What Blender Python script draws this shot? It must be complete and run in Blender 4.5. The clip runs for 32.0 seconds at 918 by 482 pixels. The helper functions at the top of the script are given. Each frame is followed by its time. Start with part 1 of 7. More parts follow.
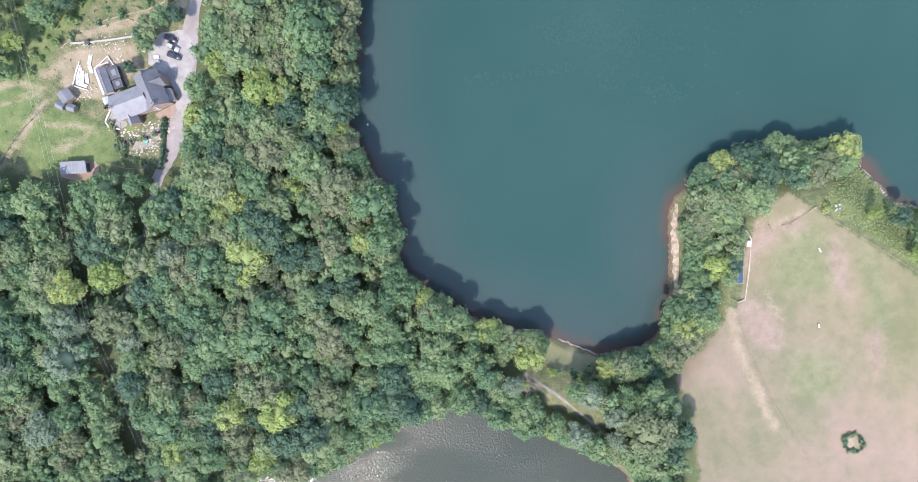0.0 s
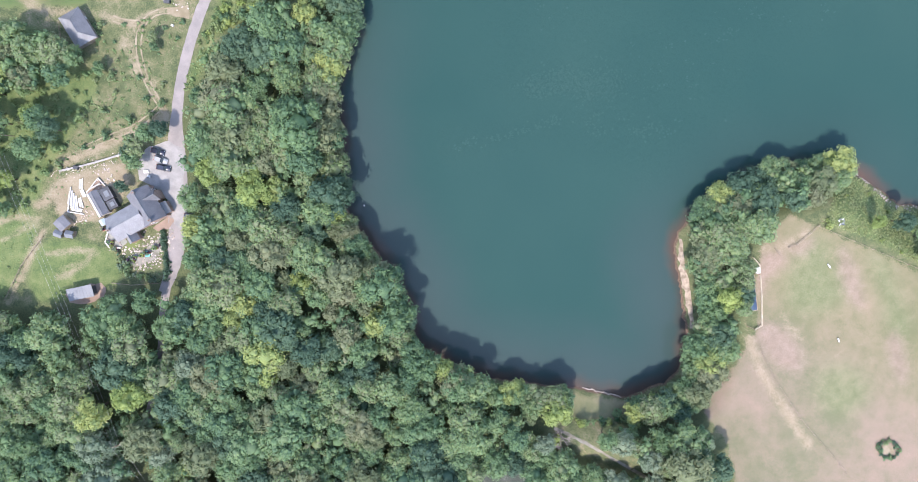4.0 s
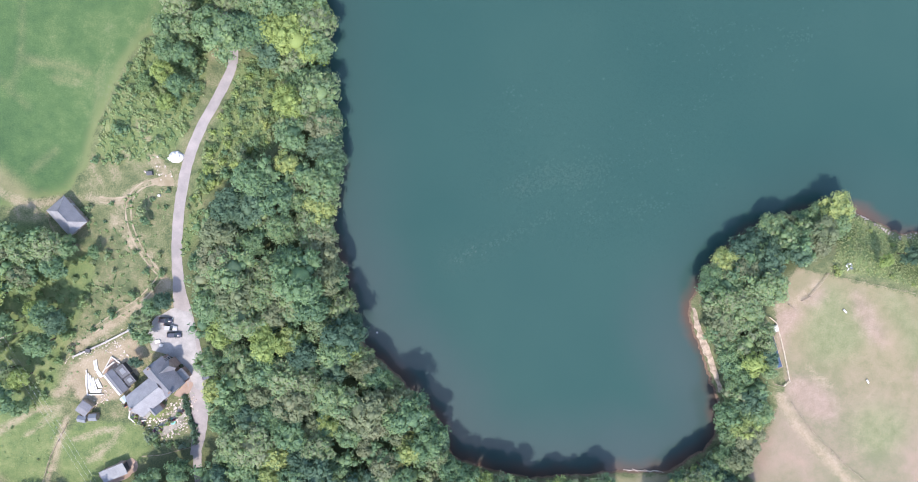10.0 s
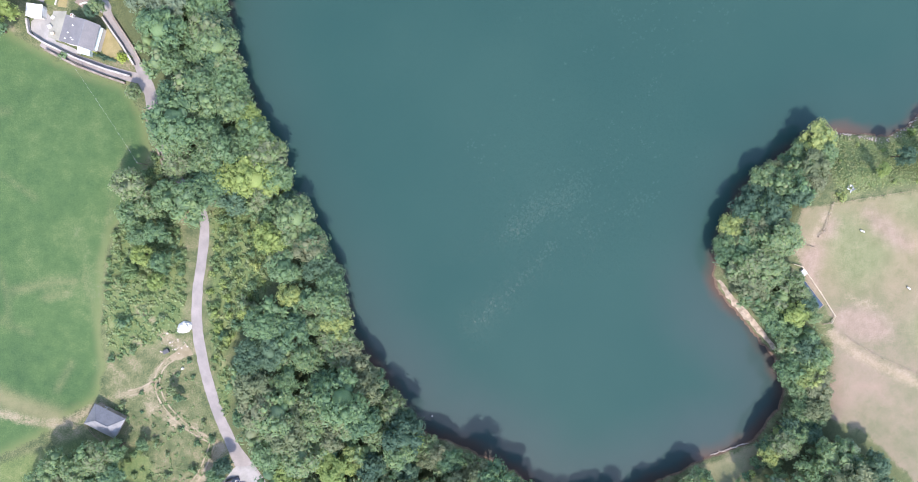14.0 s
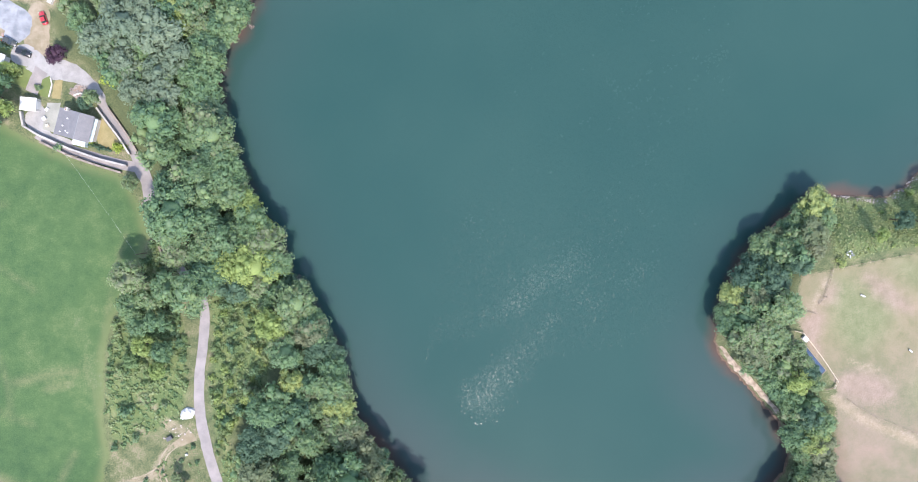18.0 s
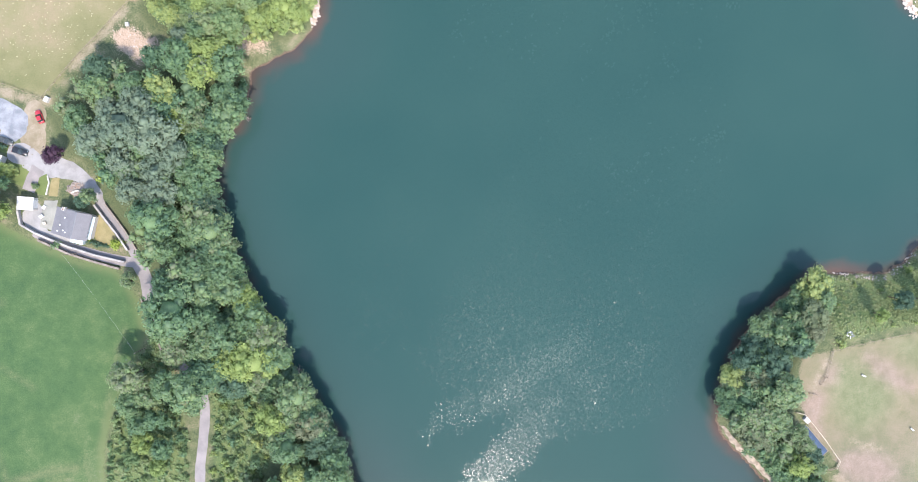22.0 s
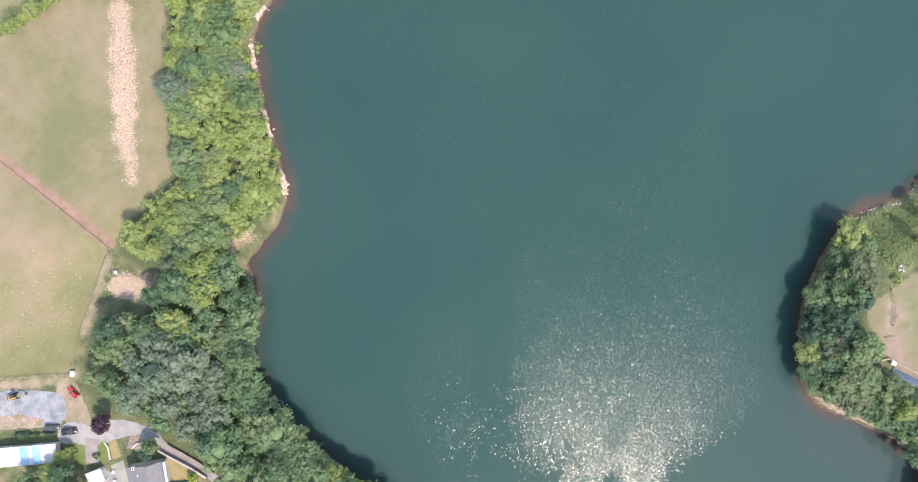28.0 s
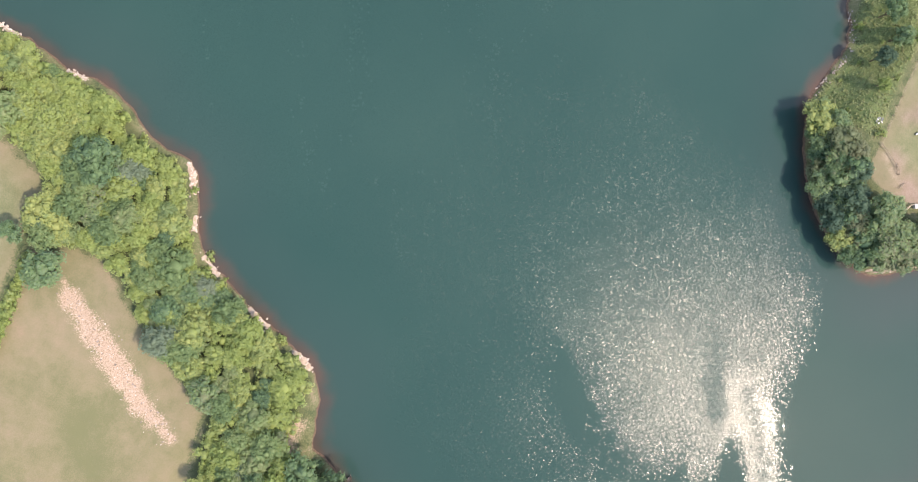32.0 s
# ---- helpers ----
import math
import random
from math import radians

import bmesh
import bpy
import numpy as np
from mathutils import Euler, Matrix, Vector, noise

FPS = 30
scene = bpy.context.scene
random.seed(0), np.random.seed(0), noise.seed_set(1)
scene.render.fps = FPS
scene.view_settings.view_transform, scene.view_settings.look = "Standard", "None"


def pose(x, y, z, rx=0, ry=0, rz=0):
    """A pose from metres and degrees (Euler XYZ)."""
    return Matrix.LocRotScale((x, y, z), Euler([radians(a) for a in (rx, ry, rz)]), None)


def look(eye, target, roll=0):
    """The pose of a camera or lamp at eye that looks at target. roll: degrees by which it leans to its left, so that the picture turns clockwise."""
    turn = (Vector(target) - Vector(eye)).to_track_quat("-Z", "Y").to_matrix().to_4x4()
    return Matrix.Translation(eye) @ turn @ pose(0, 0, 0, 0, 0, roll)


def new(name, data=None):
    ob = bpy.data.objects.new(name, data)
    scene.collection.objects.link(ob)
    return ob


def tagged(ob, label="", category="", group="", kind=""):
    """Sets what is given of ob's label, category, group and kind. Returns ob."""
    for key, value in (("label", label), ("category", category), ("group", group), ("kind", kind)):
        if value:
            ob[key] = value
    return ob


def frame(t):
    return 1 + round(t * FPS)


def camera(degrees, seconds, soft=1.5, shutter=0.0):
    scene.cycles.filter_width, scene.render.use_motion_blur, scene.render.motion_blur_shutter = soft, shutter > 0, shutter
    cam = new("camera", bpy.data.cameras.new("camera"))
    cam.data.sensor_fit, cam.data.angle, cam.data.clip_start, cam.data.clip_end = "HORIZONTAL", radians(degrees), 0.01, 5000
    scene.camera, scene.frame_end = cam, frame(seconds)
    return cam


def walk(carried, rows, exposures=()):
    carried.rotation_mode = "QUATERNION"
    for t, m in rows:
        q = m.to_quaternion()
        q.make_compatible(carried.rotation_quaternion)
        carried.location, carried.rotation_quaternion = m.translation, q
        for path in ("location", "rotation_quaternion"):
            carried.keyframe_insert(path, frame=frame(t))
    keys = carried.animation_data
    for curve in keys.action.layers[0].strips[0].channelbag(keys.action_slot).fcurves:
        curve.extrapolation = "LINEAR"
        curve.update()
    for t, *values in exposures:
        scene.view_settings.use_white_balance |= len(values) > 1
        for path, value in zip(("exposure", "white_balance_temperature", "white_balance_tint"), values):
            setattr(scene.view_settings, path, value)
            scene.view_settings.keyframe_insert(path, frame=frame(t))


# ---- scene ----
cam = camera(73.0, 32.0, soft=0.9)
# seconds, eye x y z, turn about x y z in degrees (straight down is 0, 0)
PATH = [
    (0, 5.50, 46.33, 202.26, -5.15, -1.75, 36.93),
    (0.5, 4.43, 48.31, 202.07, -5.01, -1.70, 36.31),
    (1, 2.92, 50.10, 202.02, -4.88, -1.78, 34.97),
    (1.5, 1.23, 51.70, 201.78, -4.77, -1.97, 33.24),
    (2, -0.51, 53.27, 201.52, -4.66, -2.15, 31.85),
    (2.5, -2.20, 55.18, 201.46, -4.59, -2.25, 30.71),
    (3, -3.91, 57.66, 201.27, -4.72, -2.29, 29.94),
    (3.5, -5.93, 60.84, 200.89, -5.04, -2.32, 29.49),
    (6, -18.80, 81.86, 198.61, -5.58, -2.67, 24.07),
    (6.5, -19.59, 86.28, 198.22, -6.20, -2.48, 22.89),
    (7, -19.62, 90.07, 197.96, -6.56, -2.27, 21.71),
    (7.5, -19.72, 92.58, 198.17, -6.59, -2.15, 20.66),
    (8, -20.38, 93.65, 198.13, -6.32, -2.24, 20.14),
    (8.5, -21.42, 93.68, 198.01, -5.77, -2.52, 19.75),
    (9, -22.48, 93.27, 197.91, -5.08, -2.82, 19.44),
    (9.5, -23.18, 93.25, 198.08, -4.49, -3.02, 19.15),
    (10, -23.93, 93.78, 198.12, -3.99, -3.19, 18.70),
    (10.5, -24.84, 94.99, 198.02, -3.58, -3.45, 16.20),
    (11, -25.52, 97.08, 197.99, -3.26, -3.66, 12.59),
    (11.5, -26.08, 99.73, 198.13, -3.08, -3.71, 9.18),
    (12, -26.41, 102.74, 197.95, -2.99, -3.74, 6.47),
    (12.5, -26.54, 105.84, 197.90, -3.02, -3.74, 4.50),
    (13, -26.42, 108.72, 197.67, -3.01, -3.68, 2.31),
    (13.5, -26.76, 111.38, 197.73, -2.88, -3.82, -0.05),
    (14, -27.08, 114.09, 197.60, -2.75, -3.95, -2.13),
    (14.5, -27.07, 116.80, 197.32, -2.69, -3.97, -2.87),
    (16.5, -25.85, 128.86, 196.84, -2.92, -3.89, -3.54),
    (17, -25.84, 131.80, 196.62, -2.84, -3.94, -3.54),
    (17.5, -25.96, 134.95, 196.44, -2.76, -4.03, -3.56),
    (18, -26.25, 138.07, 196.19, -2.65, -4.16, -3.64),
    (18.5, -26.19, 141.07, 196.05, -2.54, -4.23, -3.71),
    (19, -25.70, 144.41, 196.00, -2.55, -4.18, -3.67),
    (19.5, -25.27, 147.87, 195.70, -2.63, -4.17, -3.65),
    (20, -24.93, 151.37, 195.62, -2.69, -4.16, -3.66),
    (20.5, -24.56, 154.78, 195.36, -2.69, -4.16, -3.59),
    (21, -24.56, 158.00, 195.13, -2.57, -4.22, -3.50),
    (21.5, -24.60, 161.14, 194.91, -2.48, -4.28, -3.45),
    (22, -24.57, 164.31, 194.76, -2.34, -4.34, -4.41),
    (22.5, -24.73, 167.78, 194.59, -2.22, -4.50, -6.04),
    (23, -24.83, 171.37, 194.42, -2.22, -4.63, -6.52),
    (23.5, -24.32, 175.16, 194.18, -2.31, -4.56, -6.17),
    (24, -23.59, 179.27, 193.93, -2.67, -4.43, -3.97),
    (24.5, -23.11, 183.11, 193.80, -2.95, -4.30, -1.14),
    (26.5, -23.99, 192.24, 193.48, -2.34, -4.63, -3.47),
    (27, -23.50, 194.69, 193.12, -2.18, -4.70, -10.43),
    (27.5, -22.67, 197.69, 192.78, -1.98, -4.82, -19.66),
    (28, -21.45, 201.31, 192.23, -1.92, -4.97, -27.37),
    (28.5, -20.25, 205.88, 191.70, -1.92, -5.36, -34.56),
    (29, -19.14, 210.57, 190.90, -1.68, -5.88, -42.22),
    (29.5, -17.18, 214.30, 190.60, -1.18, -6.17, -49.74),
    (30, -14.44, 217.31, 190.63, -0.94, -6.22, -54.65),
    (30.5, -12.39, 220.13, 190.32, -0.68, -6.41, -56.65),
    (31, -9.79, 222.85, 190.15, -0.61, -6.54, -57.17),
    (31.5, -7.08, 225.24, 189.81, -0.54, -6.65, -57.40),
    (32, -4.70, 227.49, 189.51, -0.35, -6.81, -57.47),
]
EXPOSURES = [(0, 1.73, 6830, 19), (12, 1.75, 6830, 19), (20, 1.74, 6830, 17), (24, 1.71, 6830, 16), (27, 1.63, 7480, 19), (28, 1.53, 7460, 19), (29, 1.49, 7380, 19), (29.4, 1.47, 6930, 17), (30, 1.45, 6600, 14), (31, 1.42, 6480, 12), (31.3, 1.42, 6530, 12), (31.6, 1.46, 7130, 16), (32, 1.48, 7980, 21)]
walk(cam, [(t, pose(*p)) for t, *p in PATH], EXPOSURES)

# ---------- daylight ----------
SUN_ELEV, SUN_TURN = radians(55), radians(-6)   # high summer sun, in the direction of -y
world = bpy.data.worlds.new("sky")
scene.world = world
world.use_nodes = True
wn = world.node_tree.nodes
sky = wn.new("ShaderNodeTexSky")
sky.sky_type, sky.sun_disc = "NISHITA", False
sky.sun_elevation, sky.sun_rotation = SUN_ELEV, math.pi + SUN_TURN
sky.air_density, sky.dust_density, sky.ozone_density = 1.3, 0.9, 1.0
world.node_tree.links.new(sky.outputs[0], wn["Background"].inputs[0])
wn["Background"].inputs[1].default_value = 0.15
sun = new("sun", bpy.data.lights.new("sun", "SUN"))
sun.data.energy, sun.data.angle, sun.data.color = 2.0, radians(0.53), (1.0, 0.96, 0.89)
SUN_FROM = Vector((-math.sin(SUN_TURN) * math.cos(SUN_ELEV), -math.cos(SUN_TURN) * math.cos(SUN_ELEV), math.sin(SUN_ELEV)))
sun.matrix_world = look(SUN_FROM * 900, (0, 0, 0))


# ---------- materials ----------
class Mat:
    """A node material with short ways to add nodes."""

    def __init__(self, name, rough=0.8, spec=0.3, metal=0.0):
        self.m = bpy.data.materials.new(name)
        self.m.use_nodes = True
        self.t = self.m.node_tree
        self.b = self.t.nodes["Principled BSDF"]
        self.b.inputs["Roughness"].default_value = rough
        self.b.inputs["Specular IOR Level"].default_value = spec
        self.b.inputs["Metallic"].default_value = metal
        self.geo = self.t.nodes.new("ShaderNodeNewGeometry")

    def link(self, a, b):
        self.t.links.new(a, b)

    def put(self, socket, v):
        if isinstance(v, (int, float)):
            socket.default_value = v
        elif isinstance(v, tuple):
            socket.default_value = (*v, 1.0) if len(v) == 3 and socket.type == "RGBA" else v
        else:
            self.link(v, socket)

    def math(self, op, a, b=0.0, clamp=False):
        n = self.t.nodes.new("ShaderNodeMath")
        n.operation, n.use_clamp = op, clamp
        self.put(n.inputs[0], a)
        self.put(n.inputs[1], b)
        return n.outputs[0]

    def noise(self, scale, detail=4.0, rough=0.55, dims="pos", stretch=None):
        n = self.t.nodes.new("ShaderNodeTexNoise")
        n.inputs["Scale"].default_value = scale
        n.inputs["Detail"].default_value = detail
        n.inputs["Roughness"].default_value = rough
        src = self.geo.outputs["Position"]
        if dims == "obj":
            src = self.t.nodes.new("ShaderNodeTexCoord").outputs["Object"]
        if stretch:
            mp = self.t.nodes.new("ShaderNodeMapping")
            mp.vector_type = "TEXTURE"
            mp.inputs["Scale"].default_value = [1 / v for v in stretch[:3]]
            if len(stretch) > 3:
                mp.inputs["Rotation"].default_value = (0, 0, radians(stretch[3]))
            self.link(src, mp.inputs[0])
            src = mp.outputs[0]
        self.link(src, n.inputs["Vector"])
        return n.outputs["Fac"]

    def ramp(self, fac, stops):
        n = self.t.nodes.new("ShaderNodeValToRGB")
        r = n.color_ramp
        while len(r.elements) < len(stops):
            r.elements.new(0.5)
        for e, (p, c) in zip(r.elements, stops):
            e.position, e.color = p, (*c, 1.0) if len(c) == 3 else c
        self.put(n.inputs[0], fac)
        return n.outputs[0]

    def mix(self, fac, a, b, mode="MIX"):
        n = self.t.nodes.new("ShaderNodeMix")
        n.data_type, n.blend_type = "RGBA", mode
        self.put(n.inputs[0], fac)
        self.put(n.inputs[6], a)
        self.put(n.inputs[7], b)
        return n.outputs[2]

    def attr(self, name):
        n = self.t.nodes.new("ShaderNodeAttribute")
        n.attribute_name = name
        return n.outputs["Fac"]

    def random(self):
        return self.t.nodes.new("ShaderNodeObjectInfo").outputs["Random"]

    def step(self, v, lo, hi):
        n = self.t.nodes.new("ShaderNodeMapRange")
        n.interpolation_type = "SMOOTHSTEP"
        self.put(n.inputs[0], v)
        n.inputs[1].default_value, n.inputs[2].default_value = lo, hi
        return n.outputs[0]

    def bump(self, height, strength=0.4, distance=0.1):
        n = self.t.nodes.new("ShaderNodeBump")
        n.inputs["Strength"].default_value, n.inputs["Distance"].default_value = strength, distance
        self.put(n.inputs["Height"], height)
        self.link(n.outputs[0], self.b.inputs["Normal"])
        return n.outputs[0]

    def cells(self, scale):
        """Two random numbers for each cell of about 1 / scale metres."""
        n = self.t.nodes.new("ShaderNodeTexVoronoi")
        n.inputs["Scale"].default_value = scale
        self.link(self.geo.outputs["Position"], n.inputs["Vector"])
        k = self.t.nodes.new("ShaderNodeSeparateColor")
        self.link(n.outputs["Color"], k.inputs[0])
        return k.outputs

    def facets(self, amount, scales):
        """Small wave faces that each lean their own way."""
        xy = self.t.nodes.new("ShaderNodeCombineXYZ")
        both = [self.cells(v) for v in scales]
        for k in (0, 1):
            lean = self.math("SUBTRACT", self.math("ADD", both[0][k], both[1][k]), 1.0)
            self.put(xy.inputs[k], self.math("MULTIPLY", lean, amount))
        xy.inputs[2].default_value = 1.0
        unit = self.t.nodes.new("ShaderNodeVectorMath")
        unit.operation = "NORMALIZE"
        self.link(xy.outputs[0], unit.inputs[0])
        self.link(unit.outputs[0], self.b.inputs["Normal"])

    def color(self, c):
        self.put(self.b.inputs["Base Color"], c)
        return self


def plain(name, dark, light, scale=2.0, rough=0.75, spec=0.3, metal=0.0, bump=0.25, fine=9.0):
    """A surface whose colour wanders between two tones at two scales, with a fine relief."""
    m = Mat(name, rough, spec, metal)
    big, small = m.noise(scale * 0.25, 3), m.noise(scale * fine, 3)
    f = m.math("ADD", m.math("MULTIPLY", big, 0.6), m.math("MULTIPLY", small, 0.4))
    m.color(m.ramp(f, [(0.4, dark), (0.6, light)]))
    if bump:
        m.bump(small, bump, 0.03)
    return m.m


def foliage(name, tones, rough=0.6):
    """Leaves: each tree takes its own tone, and each crown wanders a little."""
    m = Mat(name, rough, 0.25)
    own = m.math("FRACT", m.math("ADD", m.random(), m.attr("tint")))
    wander = m.noise(0.45, 2)
    fine = m.noise(2.8, 3, 0.75)
    f = m.math("ADD", m.math("MULTIPLY", own, 0.72), m.math("MULTIPLY", wander, 0.26))
    f = m.math("ADD", f, m.math("MULTIPLY", fine, 0.6))
    f = m.math("ADD", f, m.math("MULTIPLY", m.geo.outputs["Random Per Island"], 0.42))
    f = m.math("SUBTRACT", f, 0.48)
    n = len(tones)
    m.color(m.ramp(f, [(0.12 + 0.76 * k / (n - 1), c) for k, c in enumerate(tones)]))
    m.bump(fine, 0.5, 0.12)
    thin = m.t.nodes.new("ShaderNodeBsdfTranslucent")
    m.link(m.b.inputs["Base Color"].links[0].from_socket, thin.inputs["Color"])
    both = m.t.nodes.new("ShaderNodeMixShader")
    both.inputs[0].default_value = 0.42
    m.link(m.b.outputs[0], both.inputs[1])
    m.link(thin.outputs[0], both.inputs[2])
    m.link(both.outputs[0], m.t.nodes["Material Output"].inputs["Surface"])
    return m.m


LEAF_OAK = foliage("leaves_deep_green", [(0.0879, 0.168, 0.103), (0.124, 0.217, 0.116), (0.164, 0.27, 0.127), (0.148, 0.226, 0.137), (0.208, 0.308, 0.131), (0.213, 0.253, 0.153)])
LEAF_LIGHT = foliage("leaves_yellow_green", [(0.201, 0.282, 0.102), (0.253, 0.337, 0.114), (0.296, 0.37, 0.123), (0.212, 0.294, 0.129), (0.335, 0.388, 0.142)])
LEAF_SILVER = foliage("leaves_silver_green", [(0.15, 0.215, 0.15), (0.18, 0.248, 0.17), (0.212, 0.275, 0.192)])
LEAF_DARK = foliage("leaves_dark_green", [(0.0643, 0.128, 0.089), (0.0842, 0.153, 0.101), (0.104, 0.178, 0.112)])
LEAF_GRASS = foliage("leaves_of_rough_grass", [(0.125, 0.205, 0.095), (0.165, 0.255, 0.115), (0.205, 0.29, 0.13), (0.255, 0.31, 0.16)])
LEAF_REED = foliage("leaves_of_tall_dry_grass", [(0.215, 0.27, 0.125), (0.255, 0.3, 0.145), (0.29, 0.325, 0.165)])
LEAF_RUSSET = foliage("leaves_olive_brown", [(0.155, 0.199, 0.11), (0.179, 0.219, 0.126), (0.209, 0.235, 0.142)])
LEAF_PURPLE = foliage("leaves_purple", [(0.06, 0.03, 0.055), (0.09, 0.05, 0.08)])
LEAF_GOLD = foliage("leaves_golden", [(0.27, 0.36, 0.07), (0.36, 0.44, 0.1)])
BARK = plain("bark", (0.06, 0.045, 0.032), (0.14, 0.11, 0.08), 4)
DEADWOOD = plain("bleached_dead_wood", (0.3, 0.25, 0.22), (0.5, 0.44, 0.4), 3)
DEAD_TWIGS = plain("grey_brown_dead_twigs", (0.17, 0.14, 0.125), (0.3, 0.255, 0.235), 3)


# ---------- plan of the shores and fields ----------
SHORE_EAST = [(300, 150), (180, 146), (143, 141.5), (139.5, 138.6), (135, 135), (128.5, 132.6), (121, 134.3), (114, 134.5), (109.5, 135.5),
              (104, 133.5), (97, 130), (89, 125), (82.6, 119), (78, 113), (74.6, 106.4), (71.5, 100), (70, 94), (70, 88.5), (71.5, 83.5),
              (77.5, 76.5), (84, 68.5), (89, 62.5), (91.5, 57), (93, 50), (92.5, 45), (86, 37.5)]
SHORE_SOUTH = [(81.5, 32.6), (75.7, 31), (68.6, 29.2), (61, 26), (54.4, 23.6), (45.2, 20), (35.5, 16.8), (24.5, 16), (18, 16.5), (12.9, 16),
               (8.5, 20), (3.8, 26.5), (-2.5, 30.5), (-10.5, 34.8), (-17.5, 38.5), (-25.5, 41.5), (-30.5, 45.4)]
SHORE_WEST = [(-34.2, 52), (-41, 62), (-46.9, 69.3), (-51, 77), (-51.8, 87), (-53, 96), (-57, 104), (-61, 112), (-66, 119), (-68, 125),
              (-70.8, 134), (-74, 142), (-77.6, 151), (-80.4, 160), (-83, 169), (-84.2, 176.6), (-82, 183.6), (-80.2, 190), (-76, 195),
              (-71.8, 201), (-70, 208), (-70, 212), (-64, 214), (-55.5, 217.8), (-50, 223)]
SHORE_NORTH = [(-47.8, 228), (-46.6, 234), (-45, 240), (-44.3, 247), (-42.2, 253), (-40.2, 259), (-38.6, 266), (-36, 271), (-31, 275),
               (-23, 279.5), (-17.6, 283.6), (-15.6, 288), (-16.6, 292), (-16.4, 298.4), (-14.4, 304.5), (-11.4, 309.7), (-10.6, 316.6),
               (-10.6, 322.3), (-12.6, 327), (-11.9, 333.4), (-10.8, 340.6), (-12, 347), (-10, 365), (-20, 420), (0, 520)]
SHORE_ISLE = [(120, 560), (150, 470), (160, 340), (147, 262), (144.2, 252), (144.7, 245), (143.6, 237), (141.2, 232), (139.6, 226.3), (142, 221),
              (146, 216.5), (160, 212), (210, 205), (330, 200)]
POND = [(16, -66), (26.5, -58), (34, -48.5), (40, -37), (42, -29), (47.5, -15), (56.5, -6.5), (63, -5.5), (73.3, -3), (89, 2.5), (106, 6.2),
        (113.5, 6.4), (122, 3), (140, -20), (130, -70), (90, -110), (40, -110), (10, -90)]
PASTURE = [(-190, 190), (-147, 173), (-138.6, 167.6), (-134.4, 164.8), (-125.6, 160), (-112.4, 154.6), (-107.4, 146), (-105.8, 136), (-112, 123), (-118, 112), (-121.5, 101.8),
           (-123.6, 83), (-123.2, 70), (-126, 61), (-144, 49.5), (-190, 30)]
FIELD_EAST = [(92.6, 96), (93.2, 107.8), (95, 110.8), (104, 111.5), (118, 113), (135, 114.6), (400, 135), (400, -150), (220, -100), (150, -10),
              (130, 22), (116, 36.5), (105, 41.5), (103, 45), (104.5, 55), (104.5, 66), (104.8, 74.5), (99, 82), (95, 90)]
FIELD_NORTH = [(-128, 206.5), (-119, 216), (-101.5, 233), (-89, 240.3), (-75.7, 244), (-70, 257), (-63.5, 271), (-58.4, 282.4), (-52.5, 290),
               (-54.5, 301), (-62, 308.5), (-84, 302.5), (-200, 300), (-200, 234), (-146, 214)]
FIELD_NW = [(-46, 311), (-41.5, 317), (-39, 331), (-45, 400), (-200, 420), (-200, 306), (-86, 306), (-64, 311), (-56, 312)]
LAWN_SOUTH = [(64, 26), (72, 28), (80, 31.5), (96, 37.5), (98.5, 35.5), (82, 25), (71, 18.8), (66.5, 21)]
LAWN_HOUSE = [(-108, -8), (-92.4, -2), (-83, -2), (-79, -9), (-82, -13), (-92, -24), (-103, -28)]
YARD_EARTH = [(-114, 8), (-110, 14.5), (-96, 28), (-92, 26), (-88, 21), (-88, 12), (-91, 3), (-99, -1), (-107, -2)]


def smooth_line(points, closed=False, turns=2):
    """Cuts the corners of a line (Chaikin)."""
    p = np.array(points, float)
    for _ in range(turns):
        q = np.roll(p, -1, 0) if closed else p[1:]
        a = p if closed else p[:-1]
        cut = np.stack([0.75 * a + 0.25 * q, 0.25 * a + 0.75 * q], 1).reshape(-1, 2)
        p = cut if closed else np.concatenate([p[:1], cut, p[-1:]])
    return p


def ragged(p, amount, seed):
    """A little unevenness along a closed line."""
    r = np.random.RandomState(seed)
    long = np.linalg.norm(np.roll(p, -1, 0) - p, axis=1)
    out = []
    for a, b, d in zip(p, np.roll(p, -1, 0), long):
        n = max(1, min(6, int(d / 1.2)))
        for k in range(n):
            out.append(a + (b - a) * k / n)
    out = np.array(out)
    return out + r.normal(0, amount, out.shape)


def inside(poly, x, y):
    poly = np.asarray(poly, float)
    hit = np.zeros(x.shape, bool)
    for (x0, y0), (x1, y1) in zip(poly, np.roll(poly, -1, 0)):
        if y0 != y1:
            cross = ((y0 > y) != (y1 > y)) & (x < (x1 - x0) * (y - y0) / (y1 - y0) + x0)
            hit ^= cross
    return hit


def away(line, x, y, closed=True):
    """Distance to a line, for arrays of places."""
    line = np.asarray(line, float)
    best = np.full(x.shape, 1e9)
    ends = np.roll(line, -1, 0) if closed else line[1:]
    for (x0, y0), (x1, y1) in zip(line, ends):
        dx, dy = x1 - x0, y1 - y0
        u = np.clip(((x - x0) * dx + (y - y0) * dy) / max(dx * dx + dy * dy, 1e-9), 0, 1)
        best = np.minimum(best, (x - x0 - u * dx) ** 2 + (y - y0 - u * dy) ** 2)
    return np.sqrt(best)


